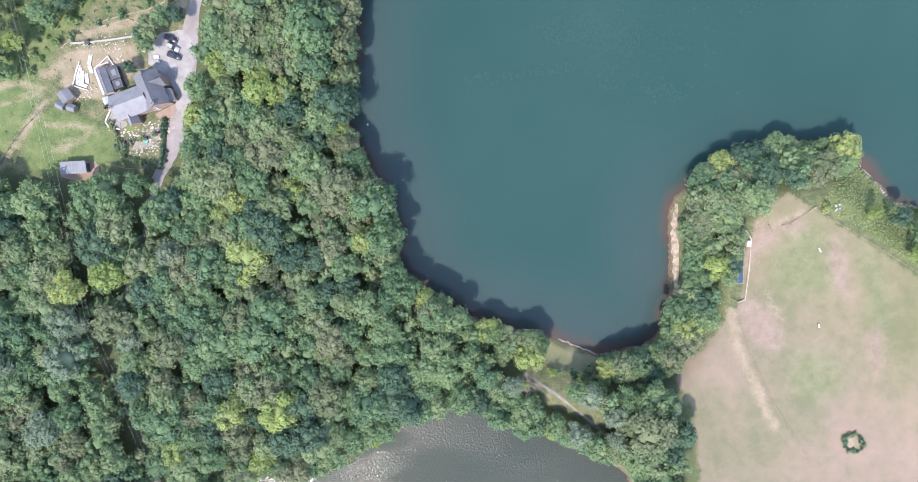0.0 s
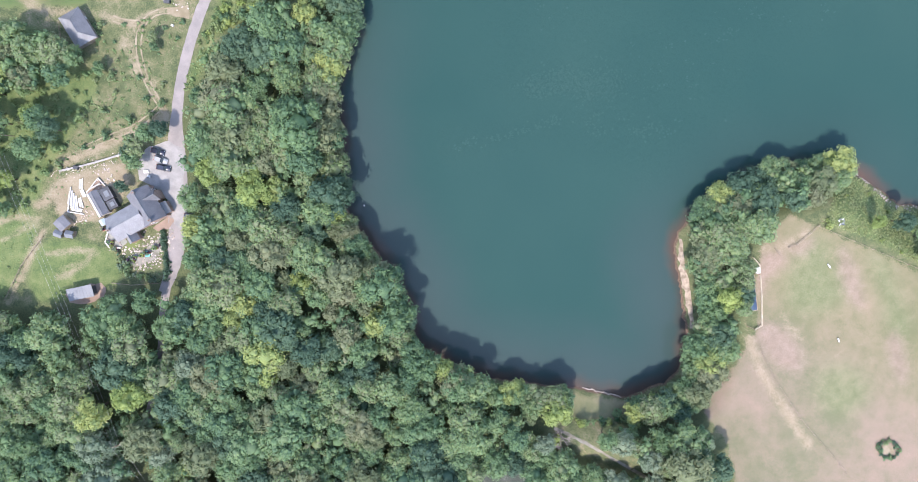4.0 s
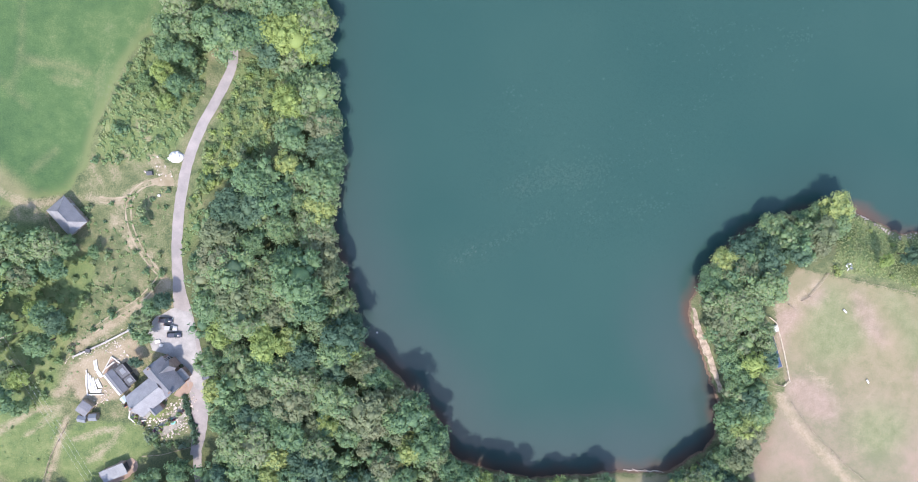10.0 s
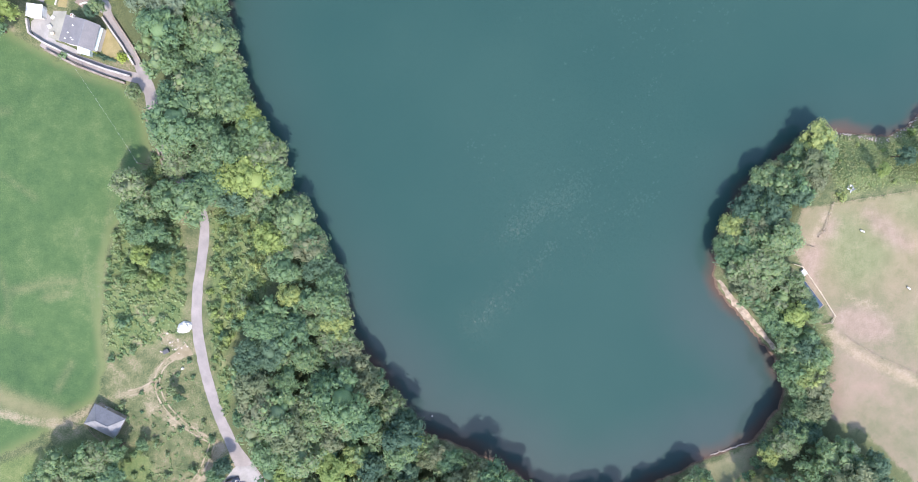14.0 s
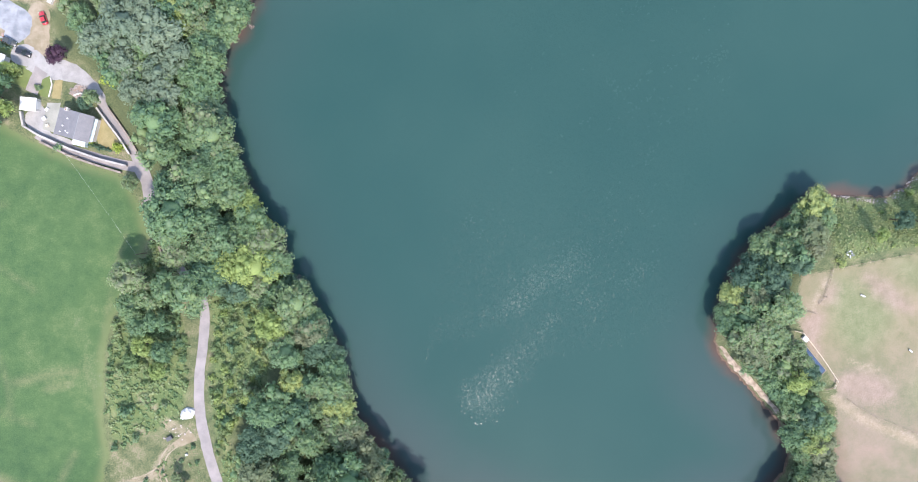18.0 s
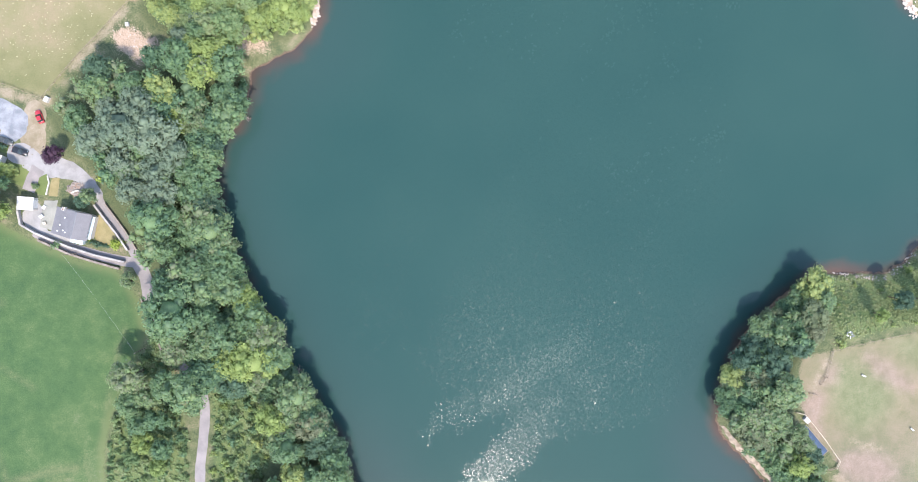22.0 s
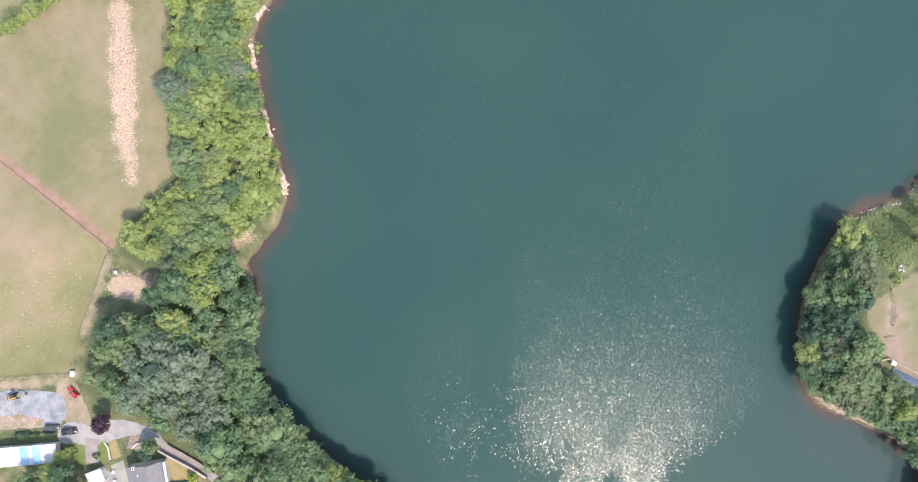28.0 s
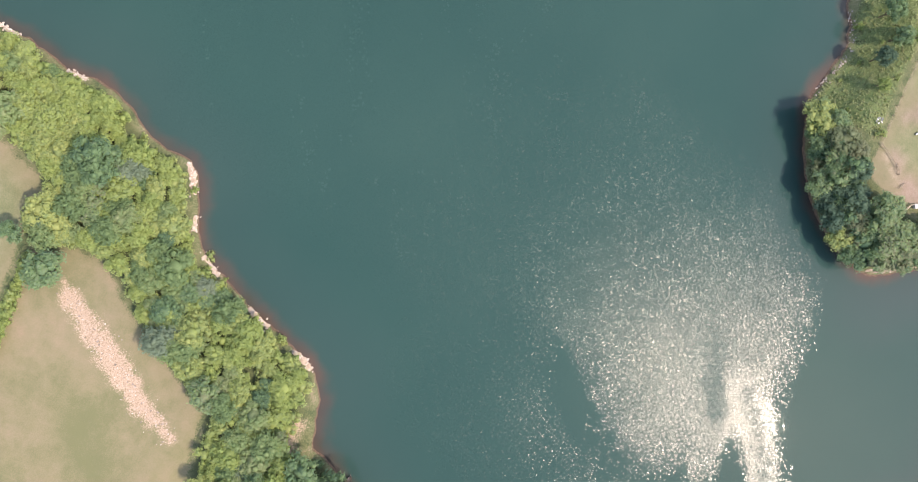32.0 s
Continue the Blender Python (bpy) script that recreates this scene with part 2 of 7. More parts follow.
def signed(poly, x, y):
    d = away(poly, x, y)
    return np.where(inside(poly, x, y), d, -d)


LAKE = ragged(smooth_line(SHORE_EAST + SHORE_SOUTH + SHORE_WEST + SHORE_NORTH + SHORE_ISLE, True, 1), 0.28, 3)
POOL = ragged(smooth_line(POND, True, 1), 0.3, 4)


def soft(v, lo, hi):
    u = np.clip((v - lo) / (hi - lo), 0, 1)
    return u * u * (3 - 2 * u)


def wobble(x, y, seed, size):
    r = np.random.RandomState(seed)
    out = np.zeros(x.shape)
    for k in range(7):
        a, f, ph = r.uniform(0, 6.28), r.uniform(0.6, 1.8) / size, r.uniform(0, 6.28)
        out += np.sin((x * math.cos(a) + y * math.sin(a)) * f * 6.28 + ph)
    return out / 4


def land_height(x, y, d_lake, d_pond):
    """Height of the ground from the distance to the two waters (positive inside them)."""
    shore = -np.maximum(d_lake, d_pond)
    east = soft(x, 40, 95) * soft(-y, -190, -150)
    top = 4.0 + 5.0 * east + 0.35 * wobble(x, y, 5, 60)
    rise = 0.16 * soft(shore, 0, 1.2) + 0.84 * soft(shore, 0.8, 20 - 4 * east) 
    out = top * np.maximum(rise, 0) + 0.12 * wobble(x, y, 6, 9) * soft(shore, 1, 8)
    return np.where(shore > 0, np.maximum(out, 0.02), np.maximum(shore * 0.35, -4.0))


CX = np.arange(-165, 205, 1.45)
CY = np.arange(-125, 372, 1.45)
gx = np.concatenate([[-4500, -2000, -1000, -600, -400, -280, -215, -185], CX, [215, 240, 290, 400, 600, 1000, 2000, 4500]])
gy = np.concatenate([[-4500, -2000, -1000, -600, -400, -260, -180, -145], CY, [380, 400, 440, 520, 650, 1000, 2000, 4500]])
GX, GY = np.meshgrid(gx, gy)
D_LAKE, D_POND = signed(LAKE, GX, GY), signed(POOL, GX, GY)
GZ = land_height(GX, GY, D_LAKE, D_POND)


def ground_at(x, y):
    """Height of the ground sheet at places."""
    x, y = np.asarray(x, float), np.asarray(y, float)
    i = np.clip(np.searchsorted(gx, x) - 1, 0, len(gx) - 2)
    j = np.clip(np.searchsorted(gy, y) - 1, 0, len(gy) - 2)
    u, v = (x - gx[i]) / (gx[i + 1] - gx[i]), (y - gy[j]) / (gy[j + 1] - gy[j])
    return GZ[j, i] * (1 - u) * (1 - v) + GZ[j, i + 1] * u * (1 - v) + GZ[j + 1, i] * (1 - u) * v + GZ[j + 1, i + 1] * u * v


def gz(x, y):
    return float(ground_at(x, y))


def mesh_from(name, verts, quads=None, tris=None, material=None, smooth=False, attrs=None):
    """A mesh from numpy arrays of places and faces."""
    me = bpy.data.meshes.new(name)
    verts = np.asarray(verts, np.float32)
    quads = np.zeros((0, 4), np.int32) if quads is None else np.asarray(quads, np.int32)
    tris = np.zeros((0, 3), np.int32) if tris is None else np.asarray(tris, np.int32)
    me.vertices.add(len(verts))
    me.vertices.foreach_set("co", verts.ravel())
    n = quads.size + tris.size
    me.loops.add(n)
    me.loops.foreach_set("vertex_index", np.concatenate([quads.ravel(), tris.ravel()]).astype(np.int32))
    me.polygons.add(len(quads) + len(tris))
    start = np.concatenate([np.arange(len(quads)) * 4, quads.size + np.arange(len(tris)) * 3]).astype(np.int32)
    me.polygons.foreach_set("loop_start", start)
    for key, values in (attrs or {}).items():
        me.attributes.new(key, "FLOAT", "POINT").data.foreach_set("value", np.asarray(values, np.float32).ravel())
    me.update(calc_edges=True)
    me.polygons.foreach_set("use_smooth", np.full(len(me.polygons), smooth, bool))
    if material:
        me.materials.append(material)
    return me


def sheet_quads(nx, ny):
    k = np.arange(nx * ny).reshape(ny, nx)
    return np.stack([k[:-1, :-1], k[:-1, 1:], k[1:, 1:], k[1:, :-1]], -1).reshape(-1, 4)


# the ground, one sheet to the horizon
m = Mat("ground_soil_and_grass", 0.9, 0.15)
n_big, n_mid, n_fine = m.noise(0.035, 4), m.noise(0.22, 5, 0.65), m.noise(2.6, 4, 0.7)
n_grain = m.noise(9.0, 3, 0.7)
patchy = m.math("ADD", m.math("MULTIPLY", n_mid, 0.5), m.math("MULTIPLY", n_fine, 0.5))
edge = m.math("MULTIPLY", m.math("SUBTRACT", patchy, 0.5), 6.0)
rough_grass = m.ramp(patchy, [(0.38, (0.045, 0.068, 0.034)), (0.47, (0.088, 0.108, 0.053)), (0.53, (0.127, 0.137, 0.072)), (0.585, (0.175, 0.16, 0.1)), (0.65, (0.245, 0.205, 0.145))])
meadow = m.ramp(m.math("ADD", m.math("MULTIPLY", n_big, 0.36), m.math("MULTIPLY", patchy, 0.64)), [(0.37, (0.031, 0.069, 0.031)), (0.45, (0.044, 0.089, 0.037)), (0.52, (0.057, 0.106, 0.042)), (0.59, (0.084, 0.127, 0.054)), (0.68, (0.145, 0.155, 0.102))])
dry = m.ramp(m.math("ADD", m.math("MULTIPLY", n_big, 0.55), m.math("MULTIPLY", patchy, 0.45)), [(0.4, (0.135, 0.142, 0.0666)), (0.49, (0.178, 0.17, 0.0882)), (0.56, (0.214, 0.188, 0.11)), (0.62, (0.254, 0.2, 0.132)), (0.7, (0.313, 0.228, 0.167))])
dry_east = m.ramp(m.math("ADD", m.math("MULTIPLY", n_big, 0.5), m.math("MULTIPLY", patchy, 0.5)), [(0.38, (0.135, 0.138, 0.086)), (0.46, (0.176, 0.156, 0.108)), (0.52, (0.208, 0.168, 0.128)), (0.58, (0.232, 0.178, 0.14)), (0.66, (0.275, 0.206, 0.165))])
floor_wood = m.ramp(n_fine, [(0.35, (0.05, 0.07, 0.035)), (0.65, (0.11, 0.125, 0.06))])
bank = m.ramp(n_fine, [(0.3, (0.06, 0.04, 0.03)), (0.55, (0.125, 0.085, 0.064)), (0.75, (0.22, 0.17, 0.138))])
c = m.mix(m.step(m.math("ADD", m.attr("wood"), edge), -1.0, 1.5), rough_grass, floor_wood)
weeds = m.ramp(patchy, [(0.36, (0.055, 0.09, 0.038)), (0.46, (0.09, 0.13, 0.052)), (0.54, (0.122, 0.155, 0.064)), (0.63, (0.165, 0.182, 0.09)), (0.73, (0.235, 0.21, 0.14))])
c = m.mix(m.step(m.math("ADD", m.attr("weeds"), edge), -1.5, 1.5), c, weeds)
verge = m.mix(m.math("MULTIPLY", m.step(m.math("ADD", m.attr("meadow"), m.math("MULTIPLY", edge, 1.5)), 3.5, -0.5), 0.6), m.mix(m.math("MULTIPLY", m.step(m.math("ADD", m.attr("parched"), edge), -2.5, 4.0), 0.7), meadow, (0.2, 0.175, 0.105)), (0.15, 0.165, 0.075))
c = m.mix(m.step(m.math("ADD", m.attr("meadow"), edge), -0.6, 0.8), c, verge)
dry_all = m.mix(m.attr("pink"), dry, dry_east)
dry_all = m.mix(m.math("MULTIPLY", m.step(m.math("ADD", m.attr("lush"), edge), -5.0, 5.0), 0.75), dry_all, m.ramp(patchy, [(0.38, (0.105, 0.13, 0.066)), (0.5, (0.142, 0.162, 0.086)), (0.62, (0.19, 0.19, 0.115))]))
dry_all = m.mix(m.math("MULTIPLY", m.step(m.math("ADD", m.attr("trodden"), edge), -3.0, 3.0), 0.8), dry_all, m.ramp(patchy, [(0.38, (0.19, 0.142, 0.115)), (0.5, (0.242, 0.182, 0.15)), (0.62, (0.29, 0.228, 0.19))]))
c = m.mix(m.step(m.math("ADD", m.attr("dry"), edge), -0.6, 0.8), c, dry_all)
c = m.mix(m.math("MULTIPLY", m.step(m.math("ADD", m.attr("earth"), edge), -1.2, 1.2), 0.85), c, m.ramp(patchy, [(0.3, (0.185, 0.146, 0.092)), (0.5, (0.262, 0.215, 0.154)), (0.7, (0.323, 0.277, 0.215))]))
scrape = m.ramp(n_fine, [(0.32, (0.205, 0.153, 0.102)), (0.43, (0.313, 0.233, 0.168)), (0.53, (0.389, 0.292, 0.224)), (0.66, (0.486, 0.376, 0.306))])
red = m.ramp(patchy, [(0.38, (0.2, 0.125, 0.098)), (0.5, (0.255, 0.155, 0.128)), (0.62, (0.29, 0.2, 0.165))])
c = m.mix(m.math("MULTIPLY", m.step(m.math("ADD", m.attr("red"), m.math("MULTIPLY", edge, 0.6)), -1.6, 1.0), 0.88), c, red)
c = m.mix(m.math("MULTIPLY", m.step(m.math("ADD", m.attr("scrape"), m.math("MULTIPLY", edge, 2.2)), -1.2, 1.2), 0.93), c, scrape)
c = m.mix(m.step(m.math("ADD", m.attr("shore"), m.math("MULTIPLY", edge, 0.25)), 0.7, 0.1), c, bank)
m.color(c)
m.bump(m.math("ADD", m.math("MULTIPLY", n_fine, 0.7), m.math("MULTIPLY", n_grain, 0.5)), 0.6, 0.25)
GROUND_MAT = m.m


def clip(v, lim=12.0):
    return np.clip(v, -lim, lim)


# ---------- woods: outlines ----------
WOOD_MAIN = [(-66, -2), (-70, 8), (-71, 15), (-76, 24), (-81, 35), (-86, 43), (-89, 56), (-88, 66), (-85, 76), (-77, 87), (-73, 96.3), (-75.5, 106), (-79, 114),
             (-88, 117), (-99, 124), (-103.5, 132), (-104, 142), (-104.5, 154), (-108.5, 162), (-113, 175), (-114, 181), (-121, 190), (-126, 195),
             (-127.5, 203), (-120, 211), (-109, 217.5), (-106, 211.5), (-95, 210.5), (-90, 222), (-99, 227), (-99.2, 233.5), (-89, 238.6), (-75.5, 241.5), (-69.5, 257),
             (-63, 271), (-57.5, 281), (-52, 289), (-53.5, 299), (-60, 305)]
WOOD_MAIN_SHORE = [(-57, 315), (-45, 309), (-39, 317), (-37, 331), (-30, 420), (-14, 420), (-14, 347), (-13, 340), (-14, 333), (-15, 327), (-13, 316),
                   (-14, 309), (-17.5, 304), (-19.5, 298), (-19.5, 288), (-21, 285), (-33, 278.5), (-38.5, 273.5), (-42, 266), (-43.5, 258), (-46, 251), (-48, 242),
                   (-49.5, 234), (-52, 226), (-57, 221.5), (-62, 220), (-74, 220), (-73, 212), (-72.5, 207), (-75, 200), (-79, 194), (-83, 188), (-85, 183)]
WOOD_SOUTH = [(-86, 170), (-83, 161), (-80, 151), (-76.5, 142), (-73.5, 134), (-70.5, 125), (-68.5, 119), (-63, 111.5), (-59, 104), (-55, 96), (-54, 87),
              (-53, 77), (-49, 69), (-43.5, 62), (-37, 52), (-33, 44), (-27, 39.5), (-18.5, 36), (-12, 32), (-4, 28), (2, 24), (7, 17), (11, 13.5), (24, 13),
              (36, 14), (46, 17.5), (56, 21), (62, 22), (66, 18), (62, 12), (62, -3), (56, -4), (46, -13), (40, -28), (38, -37), (32, -48), (24, -58), (12, -68),
              (0, -100), (-30, -160), (-200, -160), (-200, -60), (-104, -32), (-91, -23.5), (-84, -17.5), (-76, -8.5)]
WOOD_CAPE = [(97.5, 45), (102, 58), (102.5, 67), (97, 78), (92, 85), (89, 92), (92, 99), (92, 108), (97, 112), (103, 116), (105, 124), (105.5, 131), (98, 127.5),
             (90, 122.5), (84.5, 117), (80, 111), (76.5, 105), (73.5, 99), (72.2, 94), (73.4, 88), (76.2, 83.6), (82.2, 77), (88.2, 69.4), (93.4, 62.4), (95.5, 56), (95, 49)]
WOOD_SE = [(104, 44.5), (108, 38), (117, 34.5), (129, 22.5), (150, -15), (135, -10), (122, 6), (113, 9), (104, 8.5), (88, 5), (73, 0), (66, -1), (65, 9),
           (76, 10), (88, 8.5), (97, 12), (108, 14), (103, 19), (96, 22), (84, 20), (80, 23), (90, 29), (99, 34)]
WOOD_SHORE_SE = [(82, 32), (87, 36), (93.5, 44), (96, 47), (103, 45), (100, 40.5), (92, 37)]
WOOD_FAR_W = [(-142, 46), (-131, 49), (-122, 46.5), (-117, 42), (-125, 36), (-130, 30), (-145, 25), (-190, 18), (-190, 35)]
RANK_WEST = [(-124, 40), (-113, 47), (-111, 36), (-113, 22), (-114, 8), (-113, -4), (-122, -17), (-160, -50), (-160, 26), (-132, 30), (-126, 36)]
CORRIDOR = [(-92, -22), (-80, -30), (-61, -47), (-50.4, -56), (-41.5, -64), (-18, -79), (10, -98)]
WOODS = [WOOD_MAIN + WOOD_MAIN_SHORE + WOOD_SOUTH, WOOD_CAPE, WOOD_SE, WOOD_SHORE_SE, WOOD_FAR_W]
SCRUB_NE = [(106, 131), (111, 133.5), (121, 132), (128, 130.5), (135, 133), (140, 137), (180, 143), (220, 140), (220, 122), (134, 117.5), (118, 116), (105, 113)]
SCRUB_MID = [(-91, 66), (-91.5, 80), (-91, 92), (-88.5, 104), (-88, 115), (-79, 113), (-74, 105), (-72, 96), (-76.5, 87), (-85, 77)]
SCRUB_WEST = [(-102, 127), (-100, 116), (-97.5, 104), (-98.5, 90), (-101, 80), (-122, 72), (-122.5, 84), (-120.5, 101), (-117, 112), (-111, 123), (-104.5, 134)]
SCRUB_LOW = [(-122, 58), (-98, 72), (-96, 56), (-92, 46), (-97, 33), (-112, 14), (-114, 24), (-112, 36), (-113, 46)]

WEEDS_SOUTH = [(-112, -2), (-107.5, -6), (-108, -36), (-130, -24), (-160, -50), (-160, 0), (-125, 0), (-114, 10)]
WEEDS_EAST = [(-90, 116), (-84, 118), (-75, 112), (-68, 112), (-66, 100), (-74, 92), (-79, 86), (-89, 72), (-91, 60), (-88, 52), (-86, 60), (-90, 80), (-89, 104)]
SCRAPES = [([(-62.5, 297), (-66, 293), (-71.4, 281.6), (-77.2, 268.7), (-81.8, 260.2), (-86.2, 248)], [0.0, 2.1, 3.1, 3.4, 2.7, 0.8]), ([(-103.5, 222.5), (-98.5, 219)], [4.0, 3.6]), ([(-72, 219.5), (-65, 219)], [1.6, 1.5]), ([(-46.5, 226), (-47.6, 232)], [0.5, 0.5])]

wood = np.max([signed(smooth_line(w, True, 1), GX, GY) for w in WOODS], 0)
shore_d = -np.maximum(D_LAKE, D_POND)
earth = np.maximum(signed(YARD_EARTH, GX, GY) - 2.5, -12)
TRACKS = [([(-97, 73.8), (-103, 72), (-107.5, 69.6), (-110, 65), (-109, 58), (-102.6, 51.6), (-90, 44.3)], 0.5), ([(-108.7, 65), (-114, 62), (-120, 61.6)], 0.7),
          ([(-90, 43.6), (-94, 38), (-99, 31), (-111, 15)], 1.4), ([(-124.9, -16.3), (-119.8, -9.7), (-115.3, -5.3), (-110, -4)], 0.8),
          ([(-97.1, -17), (-92.8, -12.6), (-90.5, -4.9)], 0.5), ([(-107, -6), (-107.2, -18.6), (-106.6, -31)], 0.8), ([(-112, 58), (-107, 54.6), (-104, 50)], 0.5),
          ([(-150, 214), (-140, 209.3), (-131, 205.6), (-128, 205)], 1.2), ([(-120.5, 214.4), (-112, 222.4), (-103, 231)], 0.8), ([(93.5, 97), (97, 99), (100, 104), (103, 109)], 0.4),
          ([(104, 70), (113, 62.5), (128, 54.5), (140, 49)], 1.3), ([(-160, 60), (-140, 52), (-129, 57)], 1.0), ([(112, 78), (140, 66), (170, 50)], -0.9), ([(115, 97), (135, 78), (150, 70)], -0.9), ([(131, 77), (133.5, 81.4), (137.4, 86.6), (142.7, 83.5), (148, 80)], -0.5), ([(109, 82), (114, 79.6), (119, 78.2)], 0.1)]
PARCHED = [([(-148, 95), (-138, 96.5), (-130, 97)], 1.2), ([(-139, 92.5), (-133, 93.5)], 1.2), ([(-156, 88), (-149, 84), (-144, 81.5)], 0.4), ([(-160, 66), (-150, 60), (-138, 55)], 4.0), ([(-138, 64), (-133, 72)], 0.6), ([(-150, 84), (-150, 96), (-154, 110)], 0.4),
           ([(-128, 100), (-124, 82), (-125, 66)], 0.5), ([(-112, 138), (-119, 118), (-123.5, 100)], 0.2), ([(-150, 130), (-140, 122)], 0.3), ([(-160, 150), (-146, 148)], 0.5)]
parched = np.full(GX.shape, -12.0)
for line, half in PARCHED:
    parched = np.maximum(parched, half - away(smooth_line(line), GX, GY, False) - 0.6)
TRACKS += [([(-112, 87), (-108.5, 84)], 0.9), ([(-106, 79), (-101.5, 76)], 1.2), ([(-119, 96), (-117.5, 93)], 0.2), ([(-115, 79), (-112, 76)], 0.6), ([(-117, -14.7), (-114.5, -12), (-112.4, -8), (-109, -4.6)], 0.3), ([(-98.5, -15.8), (-93, -9)], 0.0), ([(-103, -12), (-95, -6), (-90, -4)], 0.4), ([(-112.3, 0), (-109, 4), (-107.5, 10)], 1.4)]
for line, half in TRACKS:
    earth = np.maximum(earth, half - away(smooth_line(line), GX, GY, False))
weeds = np.max([signed(smooth_line(p, True, 1), GX, GY) for p in (SCRUB_WEST, SCRUB_MID, SCRUB_NE, WEEDS_SOUTH, WEEDS_EAST, LAWN_HOUSE, WOOD_FAR_W, RANK_WEST)], 0)
bare = np.full(GX.shape, -12.0)
for line, halves in SCRAPES:
    line = np.array(line, float)
    for a, b, ha, hb in zip(line[:-1], line[1:], halves[:-1], halves[1:]):
        u = np.clip(((GX - a[0]) * (b - a)[0] + (GY - a[1]) * (b - a)[1]) / ((b - a) ** 2).sum(), 0, 1)
        bare = np.maximum(bare, ha + (hb - ha) * u - np.hypot(GX - a[0] - u * (b - a)[0], GY - a[1] - u * (b - a)[1]))
RED_STRIP = [(-135, 292.6), (-120, 276.6), (-114.9, 269.2), (-107.8, 252.8), (-100.4, 235)]
red_d = 1.25 - away(smooth_line(RED_STRIP), GX, GY, False)
LUSH = [LAWN_SOUTH, [(-50, 313), (-45, 330), (-60, 362), (-160, 362), (-160, 308), (-86, 308), (-64, 313)], [(103, 106), (109, 110), (117, 103), (126, 96), (121, 88), (112, 84), (105, 91), (103, 98)], [(123, 113), (130, 114), (138, 108), (150, 98), (146, 93), (134, 103)], [(128, 74), (140, 80), (150, 74), (146, 62), (134, 62)]]
TRODDEN = [[(92.8, 95.5), (98, 100), (102, 97), (99, 90), (101, 84), (98, 84), (95, 90)], [(104, 77), (112, 79), (121, 76), (126, 68), (116, 66), (106, 71)], [(99, 101), (104, 108), (107, 105), (103, 100)], [(114, 110), (121, 108), (132, 98), (130, 95), (120, 101)], [(146, 96), (158, 84), (156, 80), (144, 90)]]
SHEET = {
    "lush": clip(np.max([signed(smooth_line(p, True, 1), GX, GY) for p in LUSH], 0)), "trodden": clip(np.max([signed(smooth_line(p, True, 1), GX, GY) for p in TRODDEN], 0)),
    "red": clip(red_d),
    "pink": np.clip(soft(GX, 60, 80) * (0.55 + 0.45 * soft(-GY, -96, -64)) + 0.4 * soft(GY, 234, 252), 0, 1), "weeds": clip(weeds), "parched": clip(parched), "scrape": clip(bare),
    "wood": clip(wood), "shore": clip(shore_d), "earth": clip(earth),
    "meadow": clip(signed(PASTURE, GX, GY)),
    "dry": clip(np.max([signed(p, GX, GY) for p in (FIELD_EAST, FIELD_NORTH, FIELD_NW, LAWN_SOUTH)], 0)),
}
ground = new("ground", mesh_from("ground", np.stack([GX, GY, GZ], -1).reshape(-1, 3), sheet_quads(len(gx), len(gy)), None, GROUND_MAT, True, SHEET))
tagged(ground, "summer ground of dry grass, meadow and leaf litter", "ground", kind="structure")

# ---------- water ----------
m = Mat("lake_water", 0.03, 0.31)
m.b.inputs["IOR"].default_value = 1.33
n_sheen, n_patch = m.noise(0.012, 3), m.noise(0.05, 3)
deep = m.ramp(n_sheen, [(0.35, (0.0165, 0.0515, 0.047)), (0.65, (0.0215, 0.0585, 0.052))])
shallow = m.ramp(n_patch, [(0.35, (0.048, 0.046, 0.042)), (0.65, (0.085, 0.056, 0.046))])
shelf = m.math("MULTIPLY", m.math("SUBTRACT", m.noise(0.022, 2), 0.5), 9.0)
near = m.math("ADD", m.attr("offshore"), m.math("ADD", shelf, m.math("MULTIPLY", m.math("SUBTRACT", m.noise(0.12, 3), 0.5), 5.0)))
c = m.mix(m.math("MULTIPLY", m.step(near, 30.0, 2.0), m.attr("silt")), deep, (0.041, 0.06, 0.062))
m.color(m.mix(m.step(m.math("SUBTRACT", near, m.attr("red_bank")), 4.6, -0.8), c, shallow))
frayed = m.noise(0.22, 5, 0.72, stretch=(0.5, 1.0, 1.0, 38))
fingers = m.noise(0.05, 3, 0.55, stretch=(0.3, 1.0, 1.0, 38))
wind = m.math("ADD", m.attr("wind"), m.math("ADD", m.math("MULTIPLY", m.math("SUBTRACT", frayed, 0.5), 2.6), m.math("MULTIPLY", m.math("SUBTRACT", fingers, 0.5), 2.6)))
wind = m.math("ADD", wind, m.math("MULTIPLY", m.math("SUBTRACT", m.cells(1.7)[2], 0.5), 1.3))      # the wind takes hold ripple by ripple
wind = m.math("ADD", m.math("MULTIPLY", m.step(wind, -0.1, 0.1), 0.62), m.math("MULTIPLY", m.step(wind, 0.9, 2.6), 0.6))
m.facets(m.math("ADD", m.math("MULTIPLY", m.math("MULTIPLY", wind, m.attr("gust")), 0.24), 0.012), (7.6, 3.4))
m.put(m.b.inputs["Roughness"], m.math("ADD", m.math("MULTIPLY", wind, 0.25), 0.028))
LAKE_MAT = m.m
wx, wy = np.arange(-100, 332, 3.2), np.arange(-5, 564, 3.2)
WX, WY = np.meshgrid(wx, wy)
